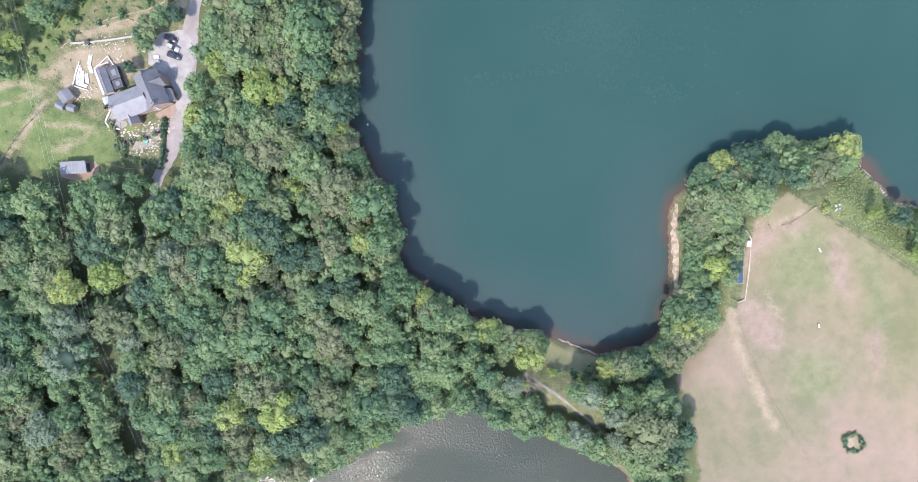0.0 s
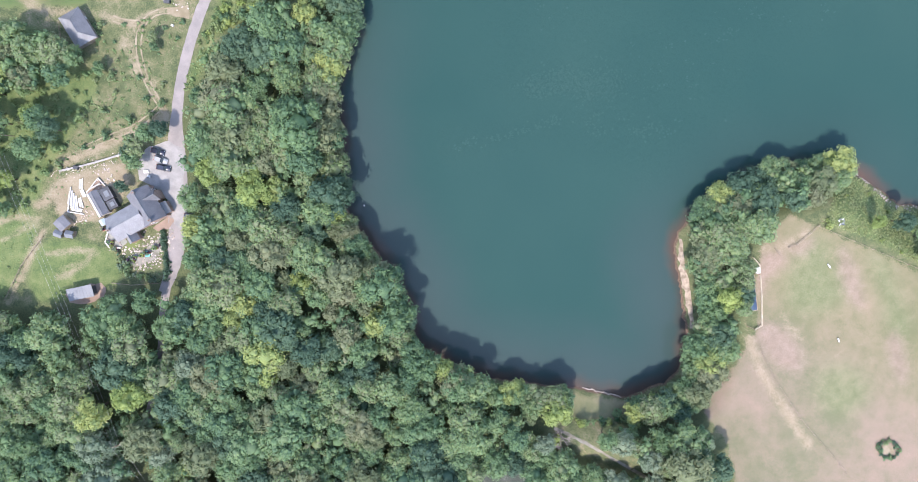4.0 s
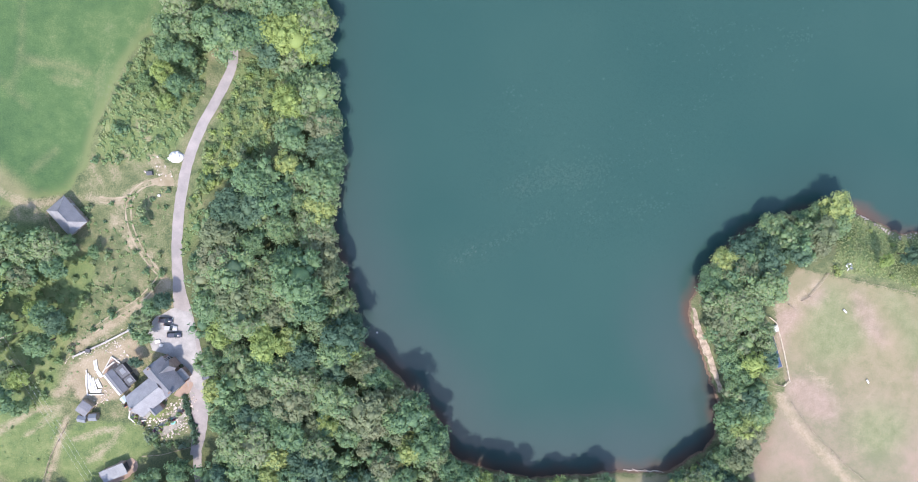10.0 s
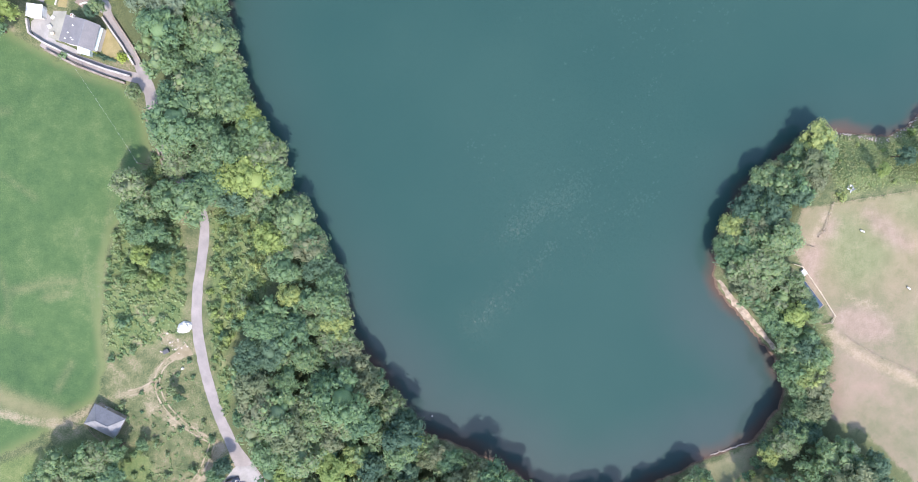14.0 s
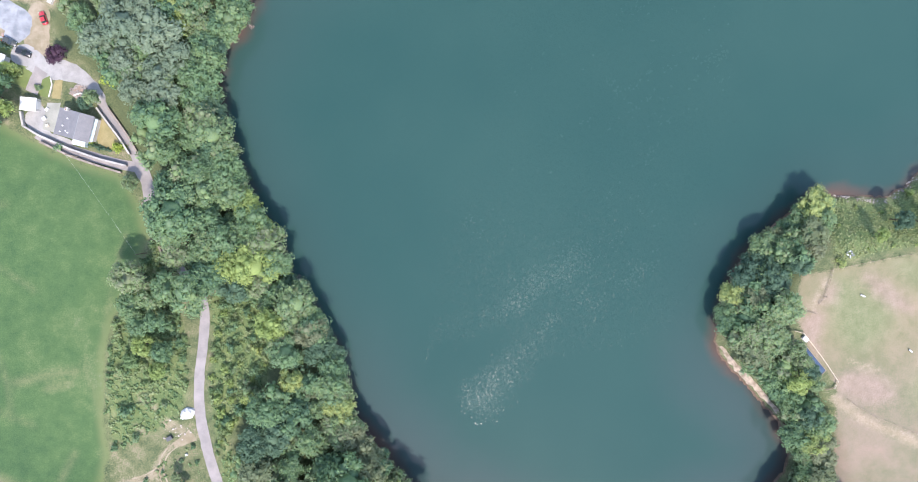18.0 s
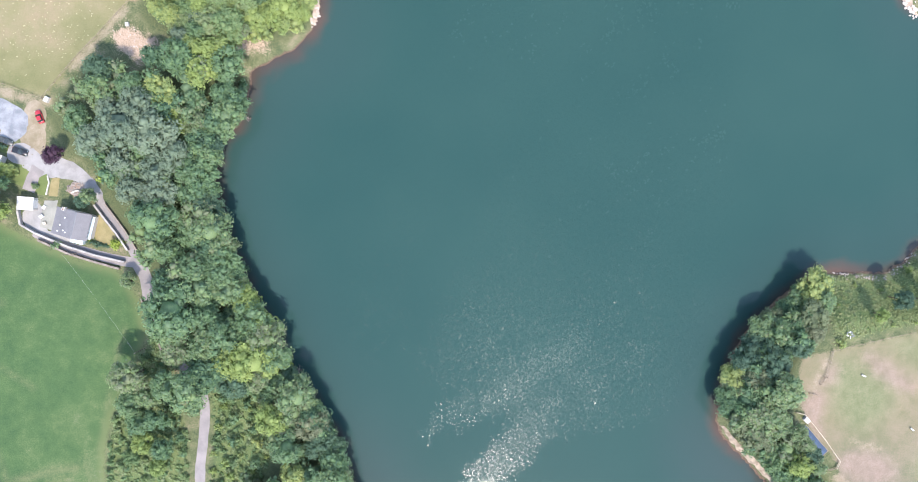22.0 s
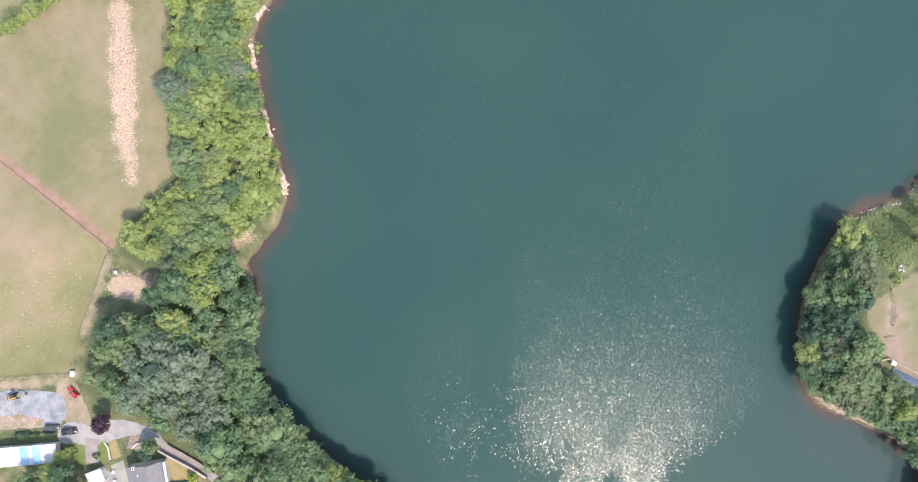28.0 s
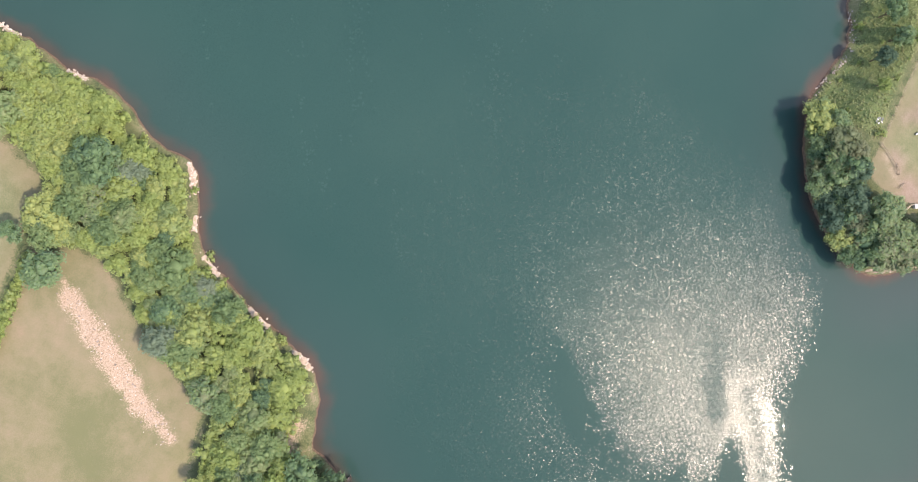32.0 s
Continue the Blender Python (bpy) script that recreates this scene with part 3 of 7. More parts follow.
off = np.clip(signed(LAKE, WX, WY), -3, 30)
# the wind roughens the lake in two lobes with ragged fingers
GUST_MAIN = [(-25, 96), (-12, 99), (-5, 106), (1, 98), (10, 94), (22, 94), (42, 97), (54, 99), (63, 112), (78, 130), (90, 190), (100, 270), (40, 330), (-8, 300), (-18, 220),
             (-9, 172), (-8, 152), (-16, 141), (-22, 113), (-13, 110)]
GUST_WEST = [(-42, 128), (-31, 134), (-28, 150), (-13, 168), (-4, 200), (-40, 205), (-52, 172), (-47, 150)]
SLICK = [(16, 102), (10, 96), (3, 89), (-3, 83), (-8, 78)]
windy = np.maximum(np.clip(signed(GUST_MAIN, WX, WY) / 9, -3, 1.0), np.clip(signed(GUST_WEST, WX, WY) / 11, -3, 0.15))
windy = np.maximum(windy, 1.75 - away(SLICK, WX, WY, False) / 4.2)
windy += 1.1 * np.exp(-((away([(-4, 102), (8, 110), (24, 120)], WX, WY, False) / 4.5) ** 2))
lake = new("water", mesh_from("water", np.stack([WX, WY, 0 * WX], -1).reshape(-1, 3), sheet_quads(len(wx), len(wy)), None, LAKE_MAT, True, {"offshore": off, "wind": windy, "gust": 1 - 0.18 * soft(-away(SLICK, WX, WY, False), -11, -6), "red_bank": 0.5 * soft(WY, 214, 232) * soft(-WX, -60, -20), "silt": 0.2 + 0.5 * soft(-WY, -110, -60)}))
tagged(lake, "teal green lake with wind ripples and reddish shallows", "lake", kind="structure")
m = Mat("pond_water", 0.06, 0.3)
m.b.inputs["IOR"].default_value = 1.33
m.color(m.ramp(m.noise(0.03, 3), [(0.35, (0.04, 0.05, 0.041)), (0.65, (0.048, 0.057, 0.046))]))
gust = m.step(m.noise(0.05, 3, 0.6, stretch=(0.5, 1.0, 1.0, 40)), 0.36, 0.6)
ripples = m.math("ADD", m.noise(1.5, 1, 0.5), m.math("MULTIPLY", m.noise(3.1, 1, 0.5), 0.25))
m.bump(m.math("MULTIPLY", ripples, m.math("ADD", m.math("MULTIPLY", gust, 0.2), 0.06)), 1.0, 0.75)
m.b.inputs["Roughness"].default_value = 0.1
px_, py_ = np.arange(0, 151, 5.0), np.arange(-125, 16, 5.0)
PX, PY = np.meshgrid(px_, py_)
pond = new("water", mesh_from("pond", np.stack([PX, PY, 0 * PX + 0.01], -1).reshape(-1, 3), sheet_quads(len(px_), len(py_)), None, m.m, True))
tagged(pond, "grey-green pond with sparkling ripples among trees", "pond", kind="structure")


# ---------- trees ----------
def part(name, me, parent=None, label="", m=None):
    """One mesh as one object, under a thing or a part."""
    ob = new(name, me)
    if parent is not None:
        ob.parent = parent
    if m is not None:
        ob.matrix_basis = m
    return tagged(ob, label)


def ico(level=1):
    bm = bmesh.new()
    bmesh.ops.create_icosphere(bm, subdivisions=level, radius=1.0)
    v = np.array([x.co[:] for x in bm.verts])
    f = np.array([[x.index for x in t.verts] for t in bm.faces])
    bm.free()
    return v, f


ICO_V, ICO_F = ico(1)


def crown_arrays(seed, r, h0, h1, lumps=11, leaves=650, size=0.75, fat=1.0):
    """A crown of boughs that carry many small uneven clumps, set with leaf sprays: places, quads, triangles."""
    g = np.random.RandomState(seed)
    vs, ts, n = [], [], 0
    half = (h1 - h0) / 2
    big = min(9, max(3, lumps // 5))
    lean = g.uniform(0, 6.28)
    bough, broad = [(0.06 * r * math.cos(lean), 0.06 * r * math.sin(lean), h0 + 1.0 * half)], [0.72 * r * fat]
    for k in range(big - 1):
        a = k * 2.4 + lean + g.uniform(-0.35, 0.35)
        up = g.uniform(0.75, 1.2) if k % 2 else g.uniform(0.45, 0.8)
        ring = r * (g.uniform(0.36, 0.5) if k % 2 else g.uniform(0.56, 0.68)) * (1 + 0.15 * math.cos(a - lean))
        bough.append((ring * math.cos(a), ring * math.sin(a), h0 + half * up))
        broad.append(r * g.uniform(0.32, 0.44) * fat)
    bough, broad = np.array(bough), np.array(broad)
    tall = min(1.1, 0.7 * half / r + 0.25)
    for c, q in zip(bough, broad):
        v = ICO_V * (q * g.uniform(0.46, 0.72, (len(ICO_V), 1))) * (1, 1, tall) + c
        vs.append(v)
        ts.append(ICO_F + n)
        n += len(v)
    cs, rs = [], []
    while len(cs) < lumps:
        k = g.choice(big, p=broad**2 / (broad**2).sum())
        d = g.normal(0, 1, 3)
        d[2] = abs(d[2]) - 0.2
        d /= np.linalg.norm(d)
        c = bough[k] + d * broad[k] * (1, 1, tall) * g.uniform(0.84, 1.0)
        near = np.linalg.norm((bough - c) / (1, 1, tall), axis=1) / broad
        near[k] = 9
        if near.min() > 0.72:
            cs.append(c)
            rs.append(r * g.uniform(0.15, 0.27) * fat * math.sqrt(40 / max(20, lumps)))
    cs, rs = np.array(cs), np.array(rs)
    for c, q in zip(cs, rs):
        v = ICO_V * (q * g.uniform(0.45, 0.9, (len(ICO_V), 1))) * (1, 1, 0.85) + c
        vs.append(v)
        ts.append(ICO_F + n)
        n += len(v)
    pick = g.choice(lumps, leaves, p=rs**2 / (rs**2).sum())
    d = g.normal(0, 1, (leaves, 3))
    d[:, 2] = np.abs(d[:, 2]) - 0.35
    d /= np.linalg.norm(d, axis=1, keepdims=True)
    p = cs[pick] + d * (rs[pick] * g.uniform(0.85, 1.3, leaves))[:, None] * (1, 1, 0.85)
    nrm = d * 0.75 + (0, 0, 0.5) + g.normal(0, 0.52, (leaves, 3))
    nrm /= np.linalg.norm(nrm, axis=1, keepdims=True)
    side = np.cross(nrm, g.normal(0, 1, (leaves, 3)))
    side /= np.linalg.norm(side, axis=1, keepdims=True)
    up = np.cross(nrm, side)
    s = (size * g.uniform(0.6, 1.25, leaves))[:, None]
    w = s * g.uniform(0.45, 0.8, (leaves, 1))
    spray = np.stack([p - side * s * 0.45 + up * w * 0.55, p - side * s * 0.45 - up * w * 0.55, p + side * s * 0.65 + nrm * 0.05], 1)
    vs.append(spray.reshape(-1, 3))
    ts.append(np.arange(leaves * 3).reshape(-1, 3) + n)
    return np.concatenate(vs), np.zeros((0, 4), int), np.concatenate(ts)


def tube(points, radii, sides=7):
    """A tapered limb along a line: places and quads."""
    points = [Vector(p) for p in points]
    vs, qs = [], []
    for k, (p, r) in enumerate(zip(points, radii)):
        d = (points[min(k + 1, len(points) - 1)] - points[max(k - 1, 0)]).normalized()
        a = d.orthogonal().normalized()
        b = d.cross(a)
        for s in range(sides):
            w = 2 * math.pi * s / sides
            vs.append(p + (a * math.cos(w) + b * math.sin(w)) * r)
        if k:
            i = (k - 1) * sides
            qs += [(i + s, i + (s + 1) % sides, i + sides + (s + 1) % sides, i + sides + s) for s in range(sides)]
    return np.array([v[:] for v in vs]), np.array(qs)


def merge(chunks):
    """Joins (places, quads) chunks."""
    vs, qs, n = [], [], 0
    for v, q in chunks:
        vs.append(v)
        qs.append(q + n)
        n += len(v)
    return np.concatenate(vs), np.concatenate(qs)


def trunk_arrays(seed, h0, r):
    g = np.random.RandomState(seed)
    chunks = [tube([(0, 0, -0.4), (0.05, 0, h0 * 0.5), (g.uniform(-0.3, 0.3), g.uniform(-0.3, 0.3), h0 + 1.5)], [0.32, 0.25, 0.16])]
    for k in range(4):
        a = k * 1.57 + g.uniform(-0.5, 0.5)
        e = r * 0.6
        chunks.append(tube([(0, 0, h0 * 0.75), (e * 0.5 * math.cos(a), e * 0.5 * math.sin(a), h0 + 1), (e * math.cos(a), e * math.sin(a), h0 + 2.6)], [0.16, 0.1, 0.05], 5))
    return merge(chunks)


# crowns of unit kinds: (radius, crown base, top)
KINDS = [(4.6, 4.2, 14.5), (3.9, 3.8, 13.0), (5.3, 4.6, 15.5), (3.5, 3.0, 11.5), (4.4, 4.0, 13.8), (4.1, 3.4, 12.6)]
CROWNS = [crown_arrays(100 + k, *kind, lumps=34 + k % 4, leaves=1300, size=0.6, fat=1.12) for k, kind in enumerate(KINDS)]
TRUNKS = [mesh_from("trunk", *trunk_arrays(40 + k, kind[1], kind[0]), None, BARK, True) for k, kind in enumerate(KINDS)]
CROWN_MESH = {}


def crown_mesh(k, leaf):
    if (k, leaf.name) not in CROWN_MESH:
        v, q, t = CROWNS[k]
        CROWN_MESH[k, leaf.name] = mesh_from("crown", v, q, t, leaf, True)
    return CROWN_MESH[k, leaf.name]


LEAF_WORDS = {"leaves_deep_green": "deep green broadleaf tree", "leaves_yellow_green": "light yellow-green broadleaf tree", "leaves_silver_green": "silvery grey-green willow tree",
              "leaves_dark_green": "dark green broadleaf tree", "leaves_purple": "purple-leaved tree", "leaves_golden": "golden-leaved small tree", "leaves_of_rough_grass": "pale green scrubby tree", "leaves_of_tall_dry_grass": "straw-coloured scrubby tree", "leaves_olive_brown": "olive brown broadleaf tree"}


def tree(x, y, k, leaf, scale, turn, where, group="", sink=0.0, tall=1.0):
    top = new("tree")
    top.matrix_basis = pose(x, y, gz(x, y) - sink, 0, 0, turn) @ Matrix.Diagonal((scale, scale, scale * tall, 1))
    part("trunk", TRUNKS[k], top)
    part("crown", crown_mesh(k, leaf), top)
    return tagged(top, LEAF_WORDS[leaf.name] + " " + where, "tree", group)


def scatter(outline, gap, seed, keep=None):
    """Places inside an outline, none nearer to each other than about gap."""
    g = np.random.RandomState(seed)
    poly = np.array(outline)
    lo, hi = poly.min(0), poly.max(0)
    n = int((hi - lo).prod() / gap**2 * 9)
    p = g.uniform(lo, hi, (n, 2))
    p = p[inside(poly, p[:, 0], p[:, 1])]
    if keep is not None:
        p = p[keep(p[:, 0], p[:, 1])]
    cells, out = {}, []
    for x, y in p:
        i, j = int(x // gap), int(y // gap)
        if all((x - a) ** 2 + (y - b) ** 2 > gap * gap for u in (-1, 0, 1) for v in (-1, 0, 1) for a, b in cells.get((i + u, j + v), ())):
            cells.setdefault((i, j), []).append((x, y))
            out.append((x, y))
    return out


def leaf_for(x, y, g):
    """Which leaves grow where: bright scrub wood in the north, silver willows by the lane, deep green elsewhere."""
    near = float(wobble(np.array([x]), np.array([y]), 71, 38)[0])
    u = min(0.999, max(0.0, g.random_sample() * 0.62 + 0.19 + 0.34 * near))
    if ((x + 103) / 13) ** 2 + ((y - 190) / 17) ** 2 < 1:
        return LEAF_SILVER
    if y > 214:
        return LEAF_LIGHT if u < 0.56 else LEAF_GRASS if u < 0.76 else LEAF_OAK if u < 0.93 else LEAF_SILVER
    if y > 196 and x > -98:
        return LEAF_LIGHT if u < 0.36 else LEAF_OAK
    if 124 < y < 160 and x > -98:
        return LEAF_LIGHT if u < 0.24 else LEAF_OAK
    if y < -20 and x < -40:
        return LEAF_DARK if u < 0.2 else LEAF_OAK if u < 0.74 else LEAF_SILVER if u < 0.86 else LEAF_RUSSET
    return LEAF_DARK if u < 0.22 else LEAF_OAK if u < 0.67 else LEAF_LIGHT if u < 0.72 else LEAF_RUSSET


LANE_SOUTH = [(-66.5, -6), (-67.3, 1.4), (-69.6, 10), (-74.5, 20), (-79.5, 28), (-83.7, 37.2), (-86.5, 44.5)]

WOOD_HOLES = [(-61.5, -15.5, 4.2), (-59.6, -20.6, 4.2), (-54, -38.5, 3.8), (-52.8, -43, 3.8), (2.4, -68, 4.6), (-25.7, -49.3, 3.4)]


def wood_keep(x, y):
    u, v = leaning(x, y)
    holes = np.min([np.hypot(x - a, y - b) - r for a, b, r in WOOD_HOLES], 0)
    return (away(CORRIDOR, u, v, False) > 5.3) & (away(LANE_SOUTH, u, v, False) > 4.9) & (holes > 0)


g = np.random.RandomState(12)
spots = []
EYE_X = -15.0


def leaning(x, y):
    """A tall crown seen from above the lake shows farther out than its foot."""
    return x + (x - EYE_X) * 0.05, y


def wood_test(poly, edge):
    def ok(x, y):
        u, v = leaning(x, y)
        return (signed(poly, u, v) > edge) | ((away(LAKE, x, y) < 7) & inside(poly, x, y))
    return ok


plots = []
for n, gap, edge in ((0, 5.7, 2.3), (1, 4.0, 0.6), (2, 5.2, 2.0), (3, 3.6, 1.0), (4, 5.6, 2.0)):
    line = smooth_line(WOODS[n], True, 1)
    test = wood_test(line, edge)
    if n == 0:
        plots.append((n, scatter(line, gap, 31, lambda x, y: wood_keep(x, y) & (y < 214) & test(x, y))))
        plots.append((n, scatter(line, 3.7, 33, lambda x, y: (y >= 214) & (signed(line, *leaning(x, y)) > 1.2))))
    else:
        plots.append((n, scatter(line, gap, 31, test)))
for n, places in plots:
    for x, y in places:
        if -165 < x < 150 and -128 < y < 368 and x > -143 + max(0.0, 10.9 - y) * 0.6546 and y > -128 + max(0.0, x + 51.3) * 0.728:
            spots.append((x, y, n in (1, 3)))
fringe = [p for p in smooth_line(SHORE_SOUTH[3:] + SHORE_WEST[:-5], False, 1)]
bank_line = [p for p in smooth_line(POND[:11], False, 1)]
last = None
cape_line = [p for p in smooth_line(SHORE_EAST[9:17], False, 1)]
cape_bay = [p for p in smooth_line(SHORE_EAST[21:] + SHORE_SOUTH[:1], False, 1)]
for a, b in list(zip(fringe[:-1], fringe[1:])) + list(zip(bank_line[:-1], bank_line[1:])) + list(zip(cape_line[:-1], cape_line[1:])) + list(zip(cape_bay[:-1], cape_bay[1:])):
    n = max(1, int(np.linalg.norm(b - a) / 0.5))
    for k in range(n):
        p = a + (b - a) * k / n
        side = np.array([b[1] - a[1], a[0] - b[0]]) / np.linalg.norm(b - a)
        west = (p[0] < -32 and p[1] < 214) or (p[0] > 66 and p[1] > 80)
        q = p - side * (g.uniform(0.5, 1.3) if west else g.uniform(3.6, 5.2) if p[1] < 7 and p[0] > 10 else g.uniform(1.0, 2.6))
        if math.hypot(q[0] + 66.6, q[1] - 122.4) < 4.6:
            continue
        if not inside(LAKE, q[:1], q[1:])[0] and not inside(POOL, q[:1], q[1:])[0] and (last is None or np.linalg.norm(q - last) > (4.2 if q[0] < 62 else 3.0)):
            spots.append((q[0], q[1], bool(q[0] > 62 and q[1] > 30)))
            last = q
sx, sy = np.array([s[0] for s in spots]), np.array([s[1] for s in spots])
lake_d = away(LAKE, sx, sy)
pond_d, lane_d, done = away(POOL, sx, sy), away(LANE_SOUTH, sx, sy, False), []
single, joined = 0, {}
for (x, y, cape), d in zip(spots, lake_d):
    if pond_d[len(done)] < 3.4 and x < 64:
        done.append(x)
        continue
    k = g.randint(len(KINDS))
    leaf = leaf_for(x, y, g)
    scale = g.uniform(0.84, 1.3) * (1 + 0.26 * float(wobble(np.array([x]), np.array([y]), 72, 24)[0]))
    scale = min(1.45, max(0.62, scale))
    if pond_d[len(done)] < 6 or lane_d[len(done)] < 10 or (y < 0 and y > -30 and x < -70):
        scale = min(scale, 0.84)
    done.append(x)
    if y > 214:
        scale *= g.uniform(0.5, 0.86)
    if 88 < y < 116 and -86 < x < -64:
        scale *= 0.72
    if cape:
        scale *= 0.95
        if d < 4:
            scale *= 0.92
    elif d < 9 and y < 46:
        scale *= 0.85
    elif d < 2.2 and x < -32 and y < 214:
        scale = min(1.1, scale * 1.1)
    turn = g.uniform(0, 360)
    tall = 0.62 if y > 222 else 1.12 if d < 9 and y < 62 and x < 30 else 0.88 if d < 2.4 else 0.92 / math.sqrt(scale)
    if cape and x < 108 and y > 80:
        tall *= 0.78
    if (cape or (d < 11 and -20 < y < 330 and x < 60)) and single < 290:
        single += 1
        tree(x, y, k, leaf, scale, turn, "on the headland bank" if cape else "on the wooded lake shore", "trees along the shore", 0.0, tall)
    else:
        joined.setdefault(leaf.name, []).append((x, y, k, scale, turn, tall))
LEAVES = {l.name: l for l in (LEAF_OAK, LEAF_LIGHT, LEAF_SILVER, LEAF_DARK, LEAF_GRASS, LEAF_RUSSET)}
for name, trees in joined.items():
    vs, qs, ts, tint, n = [], [], [], [], 0
    for x, y, k, s, turn, tall in trees:
        v, q, t = CROWNS[k]
        a = radians(turn)
        rot = np.array([[math.cos(a), -math.sin(a), 0], [math.sin(a), math.cos(a), 0], [0, 0, 1]])
        vs.append(v @ rot.T * (s, s, s * tall) + (x, y, gz(x, y)))
        qs.append(q + n)
        ts.append(t + n)
        tint.append(np.full(len(v), g.random_sample()))
        n += len(v)
    ob = new("woodland", mesh_from("woodland", np.concatenate(vs), np.concatenate(qs), np.concatenate(ts), LEAVES[name], True, {"tint": np.concatenate(tint)}))
    tagged(ob, "dense canopy of " + LEAF_WORDS[name] + "s in the wood", "woodland", kind="stuff")
# lower growth that fills the wood between the tall crowns
LOW = [crown_arrays(180 + k, 3.7, 2.0, 9.0, 10, 220, 0.74, 1.2) for k in range(3)]
low = {LEAF_OAK: [], LEAF_LIGHT: []}
for line, gap in ((WOODS[0], 5.2), (WOODS[1], 3.8), (WOODS[2], 5.4), (WOODS[4], 4.2)):
    line = smooth_line(line, True, 1)
    keep = lambda x, y: wood_keep(x, y) & (signed(line, *leaning(x, y)) > 2.0) & (y < 345) & (y > -128 + np.maximum(0, x + 51.3) * 0.728) & (x > -143)
    for x, y in scatter(line, gap, 35, lambda x, y: keep(x, y) & (y < 214)):
        low[LEAF_OAK].append((x, y, g.uniform(0.8, 1.15)))
for x, y in scatter(smooth_line(WOODS[0], True, 1), 3.1, 36, lambda x, y: (signed(smooth_line(WOODS[0], True, 1), *leaning(x, y)) > 1.0) & (y < 345) & (y >= 216)):
    low[LEAF_LIGHT].append((x, y, g.uniform(0.55, 0.85)))
low[LEAF_OAK] += [(x, y, g.uniform(0.55, 0.75)) for x, y in scatter(smooth_line(WOODS[0], True, 1), 3.4, 37, lambda x, y: (away(CORRIDOR, x, y, False) < 6) & (y < -24) & (x < 6) & (np.sin(x * 0.31) > -0.1))]
for leaf, places in low.items():
    vs, ts, tint, n = [], [], [], 0
    for x, y, s in places:
        v, q, t = LOW[g.randint(3)]
        vs.append(v * (s * g.choice([-1, 1]), s, s * (0.7 if y > 222 else 1.12)) + (x, y, gz(x, y)))
        ts.append(t + n)
        tint.append(np.full(len(v), g.random_sample()))
        n += len(v)
    ob = new("undergrowth", mesh_from("undergrowth", np.concatenate(vs), None, np.concatenate(ts), leaf, True, {"tint": np.concatenate(tint)}))
    tagged(ob, "deep green undergrowth filling the wood below the crowns" if leaf is LEAF_OAK else "yellow-green undergrowth in the low wood", "undergrowth", kind="stuff")


# ---------- roads ----------
def ribbon(name, line, width, material, lift=0.05, turns=2, jag=0.0, seed=1, step=1.5, label="", category="", across=4, ob_name=None):
    """A strip draped over the ground along a line. width: one number, or one for each point."""
    g = np.random.RandomState(seed)
    p = np.array([(x, y, w) for (x, y), w in zip(line, width if isinstance(width, (list, tuple)) else [width] * len(line))], float)
    for _ in range(turns):
        cut = np.stack([0.75 * p[:-1] + 0.25 * p[1:], 0.25 * p[:-1] + 0.75 * p[1:]], 1).reshape(-1, 3)
        p = np.concatenate([p[:1], cut, p[-1:]])
    s = np.concatenate([[0], np.cumsum(np.linalg.norm(np.diff(p[:, :2], axis=0), axis=1))])
    u = np.linspace(0, s[-1], max(3, int(s[-1] / step)))
    q = np.stack([np.interp(u, s, p[:, k]) for k in range(3)], 1)
    d = np.gradient(q[:, :2], axis=0)
    d /= np.linalg.norm(d, axis=1, keepdims=True)
    nrm = np.stack([-d[:, 1], d[:, 0]], 1)
    rows = []
    for k in range(across + 1):
        f = k / across - 0.5
        w = q[:, 2] + (g.normal(0, jag, len(q)) if k in (0, across) else 0)
        xy = q[:, :2] + nrm * (f * w)[:, None]
        rows.append(np.column_stack([xy, ground_at(xy[:, 0], xy[:, 1]) + lift]))
    v = np.stack(rows, 1).reshape(-1, 3)
    ob = new(ob_name or name, mesh_from(name, v, sheet_quads(across + 1, len(q)), None, material, True))
    return tagged(ob, label, category, kind="structure")


def patch(name, outline, material, lift=0.05, jag=0.15, seed=1, label="", category="", cell=1.0, turns=1):
    """A piece of ground cover with an uneven outline, draped over the ground."""
    edge = ragged(smooth_line(outline, True, turns), jag, seed)
    lo, hi = edge.min(0), edge.max(0)
    bm = bmesh.new()
    ring = [bm.verts.new((x, y, 0)) for x, y in edge]
    bm.faces.new(ring)
    bmesh.ops.triangulate(bm, faces=bm.faces[:])
    for axis in (0, 1):
        for c in np.arange(lo[axis] + cell * 2, hi[axis], cell * 2):
            co, no = [0, 0, 0], [0, 0, 0]
            co[axis], no[axis] = c, 1
            bmesh.ops.bisect_plane(bm, geom=bm.verts[:] + bm.edges[:] + bm.faces[:], plane_co=co, plane_no=no)
    for v in bm.verts:
        v.co.z = gz(v.co.x, v.co.y) + lift
    bmesh.ops.recalc_face_normals(bm, faces=bm.faces[:])
    if sum(f.normal.z for f in bm.faces) < 0:
        bmesh.ops.reverse_faces(bm, faces=bm.faces[:])
    me = bpy.data.meshes.new(name)
    bm.to_mesh(me)
    bm.free()
    me.materials.append(material)
    return tagged(new(name, me), label, category, kind="structure")


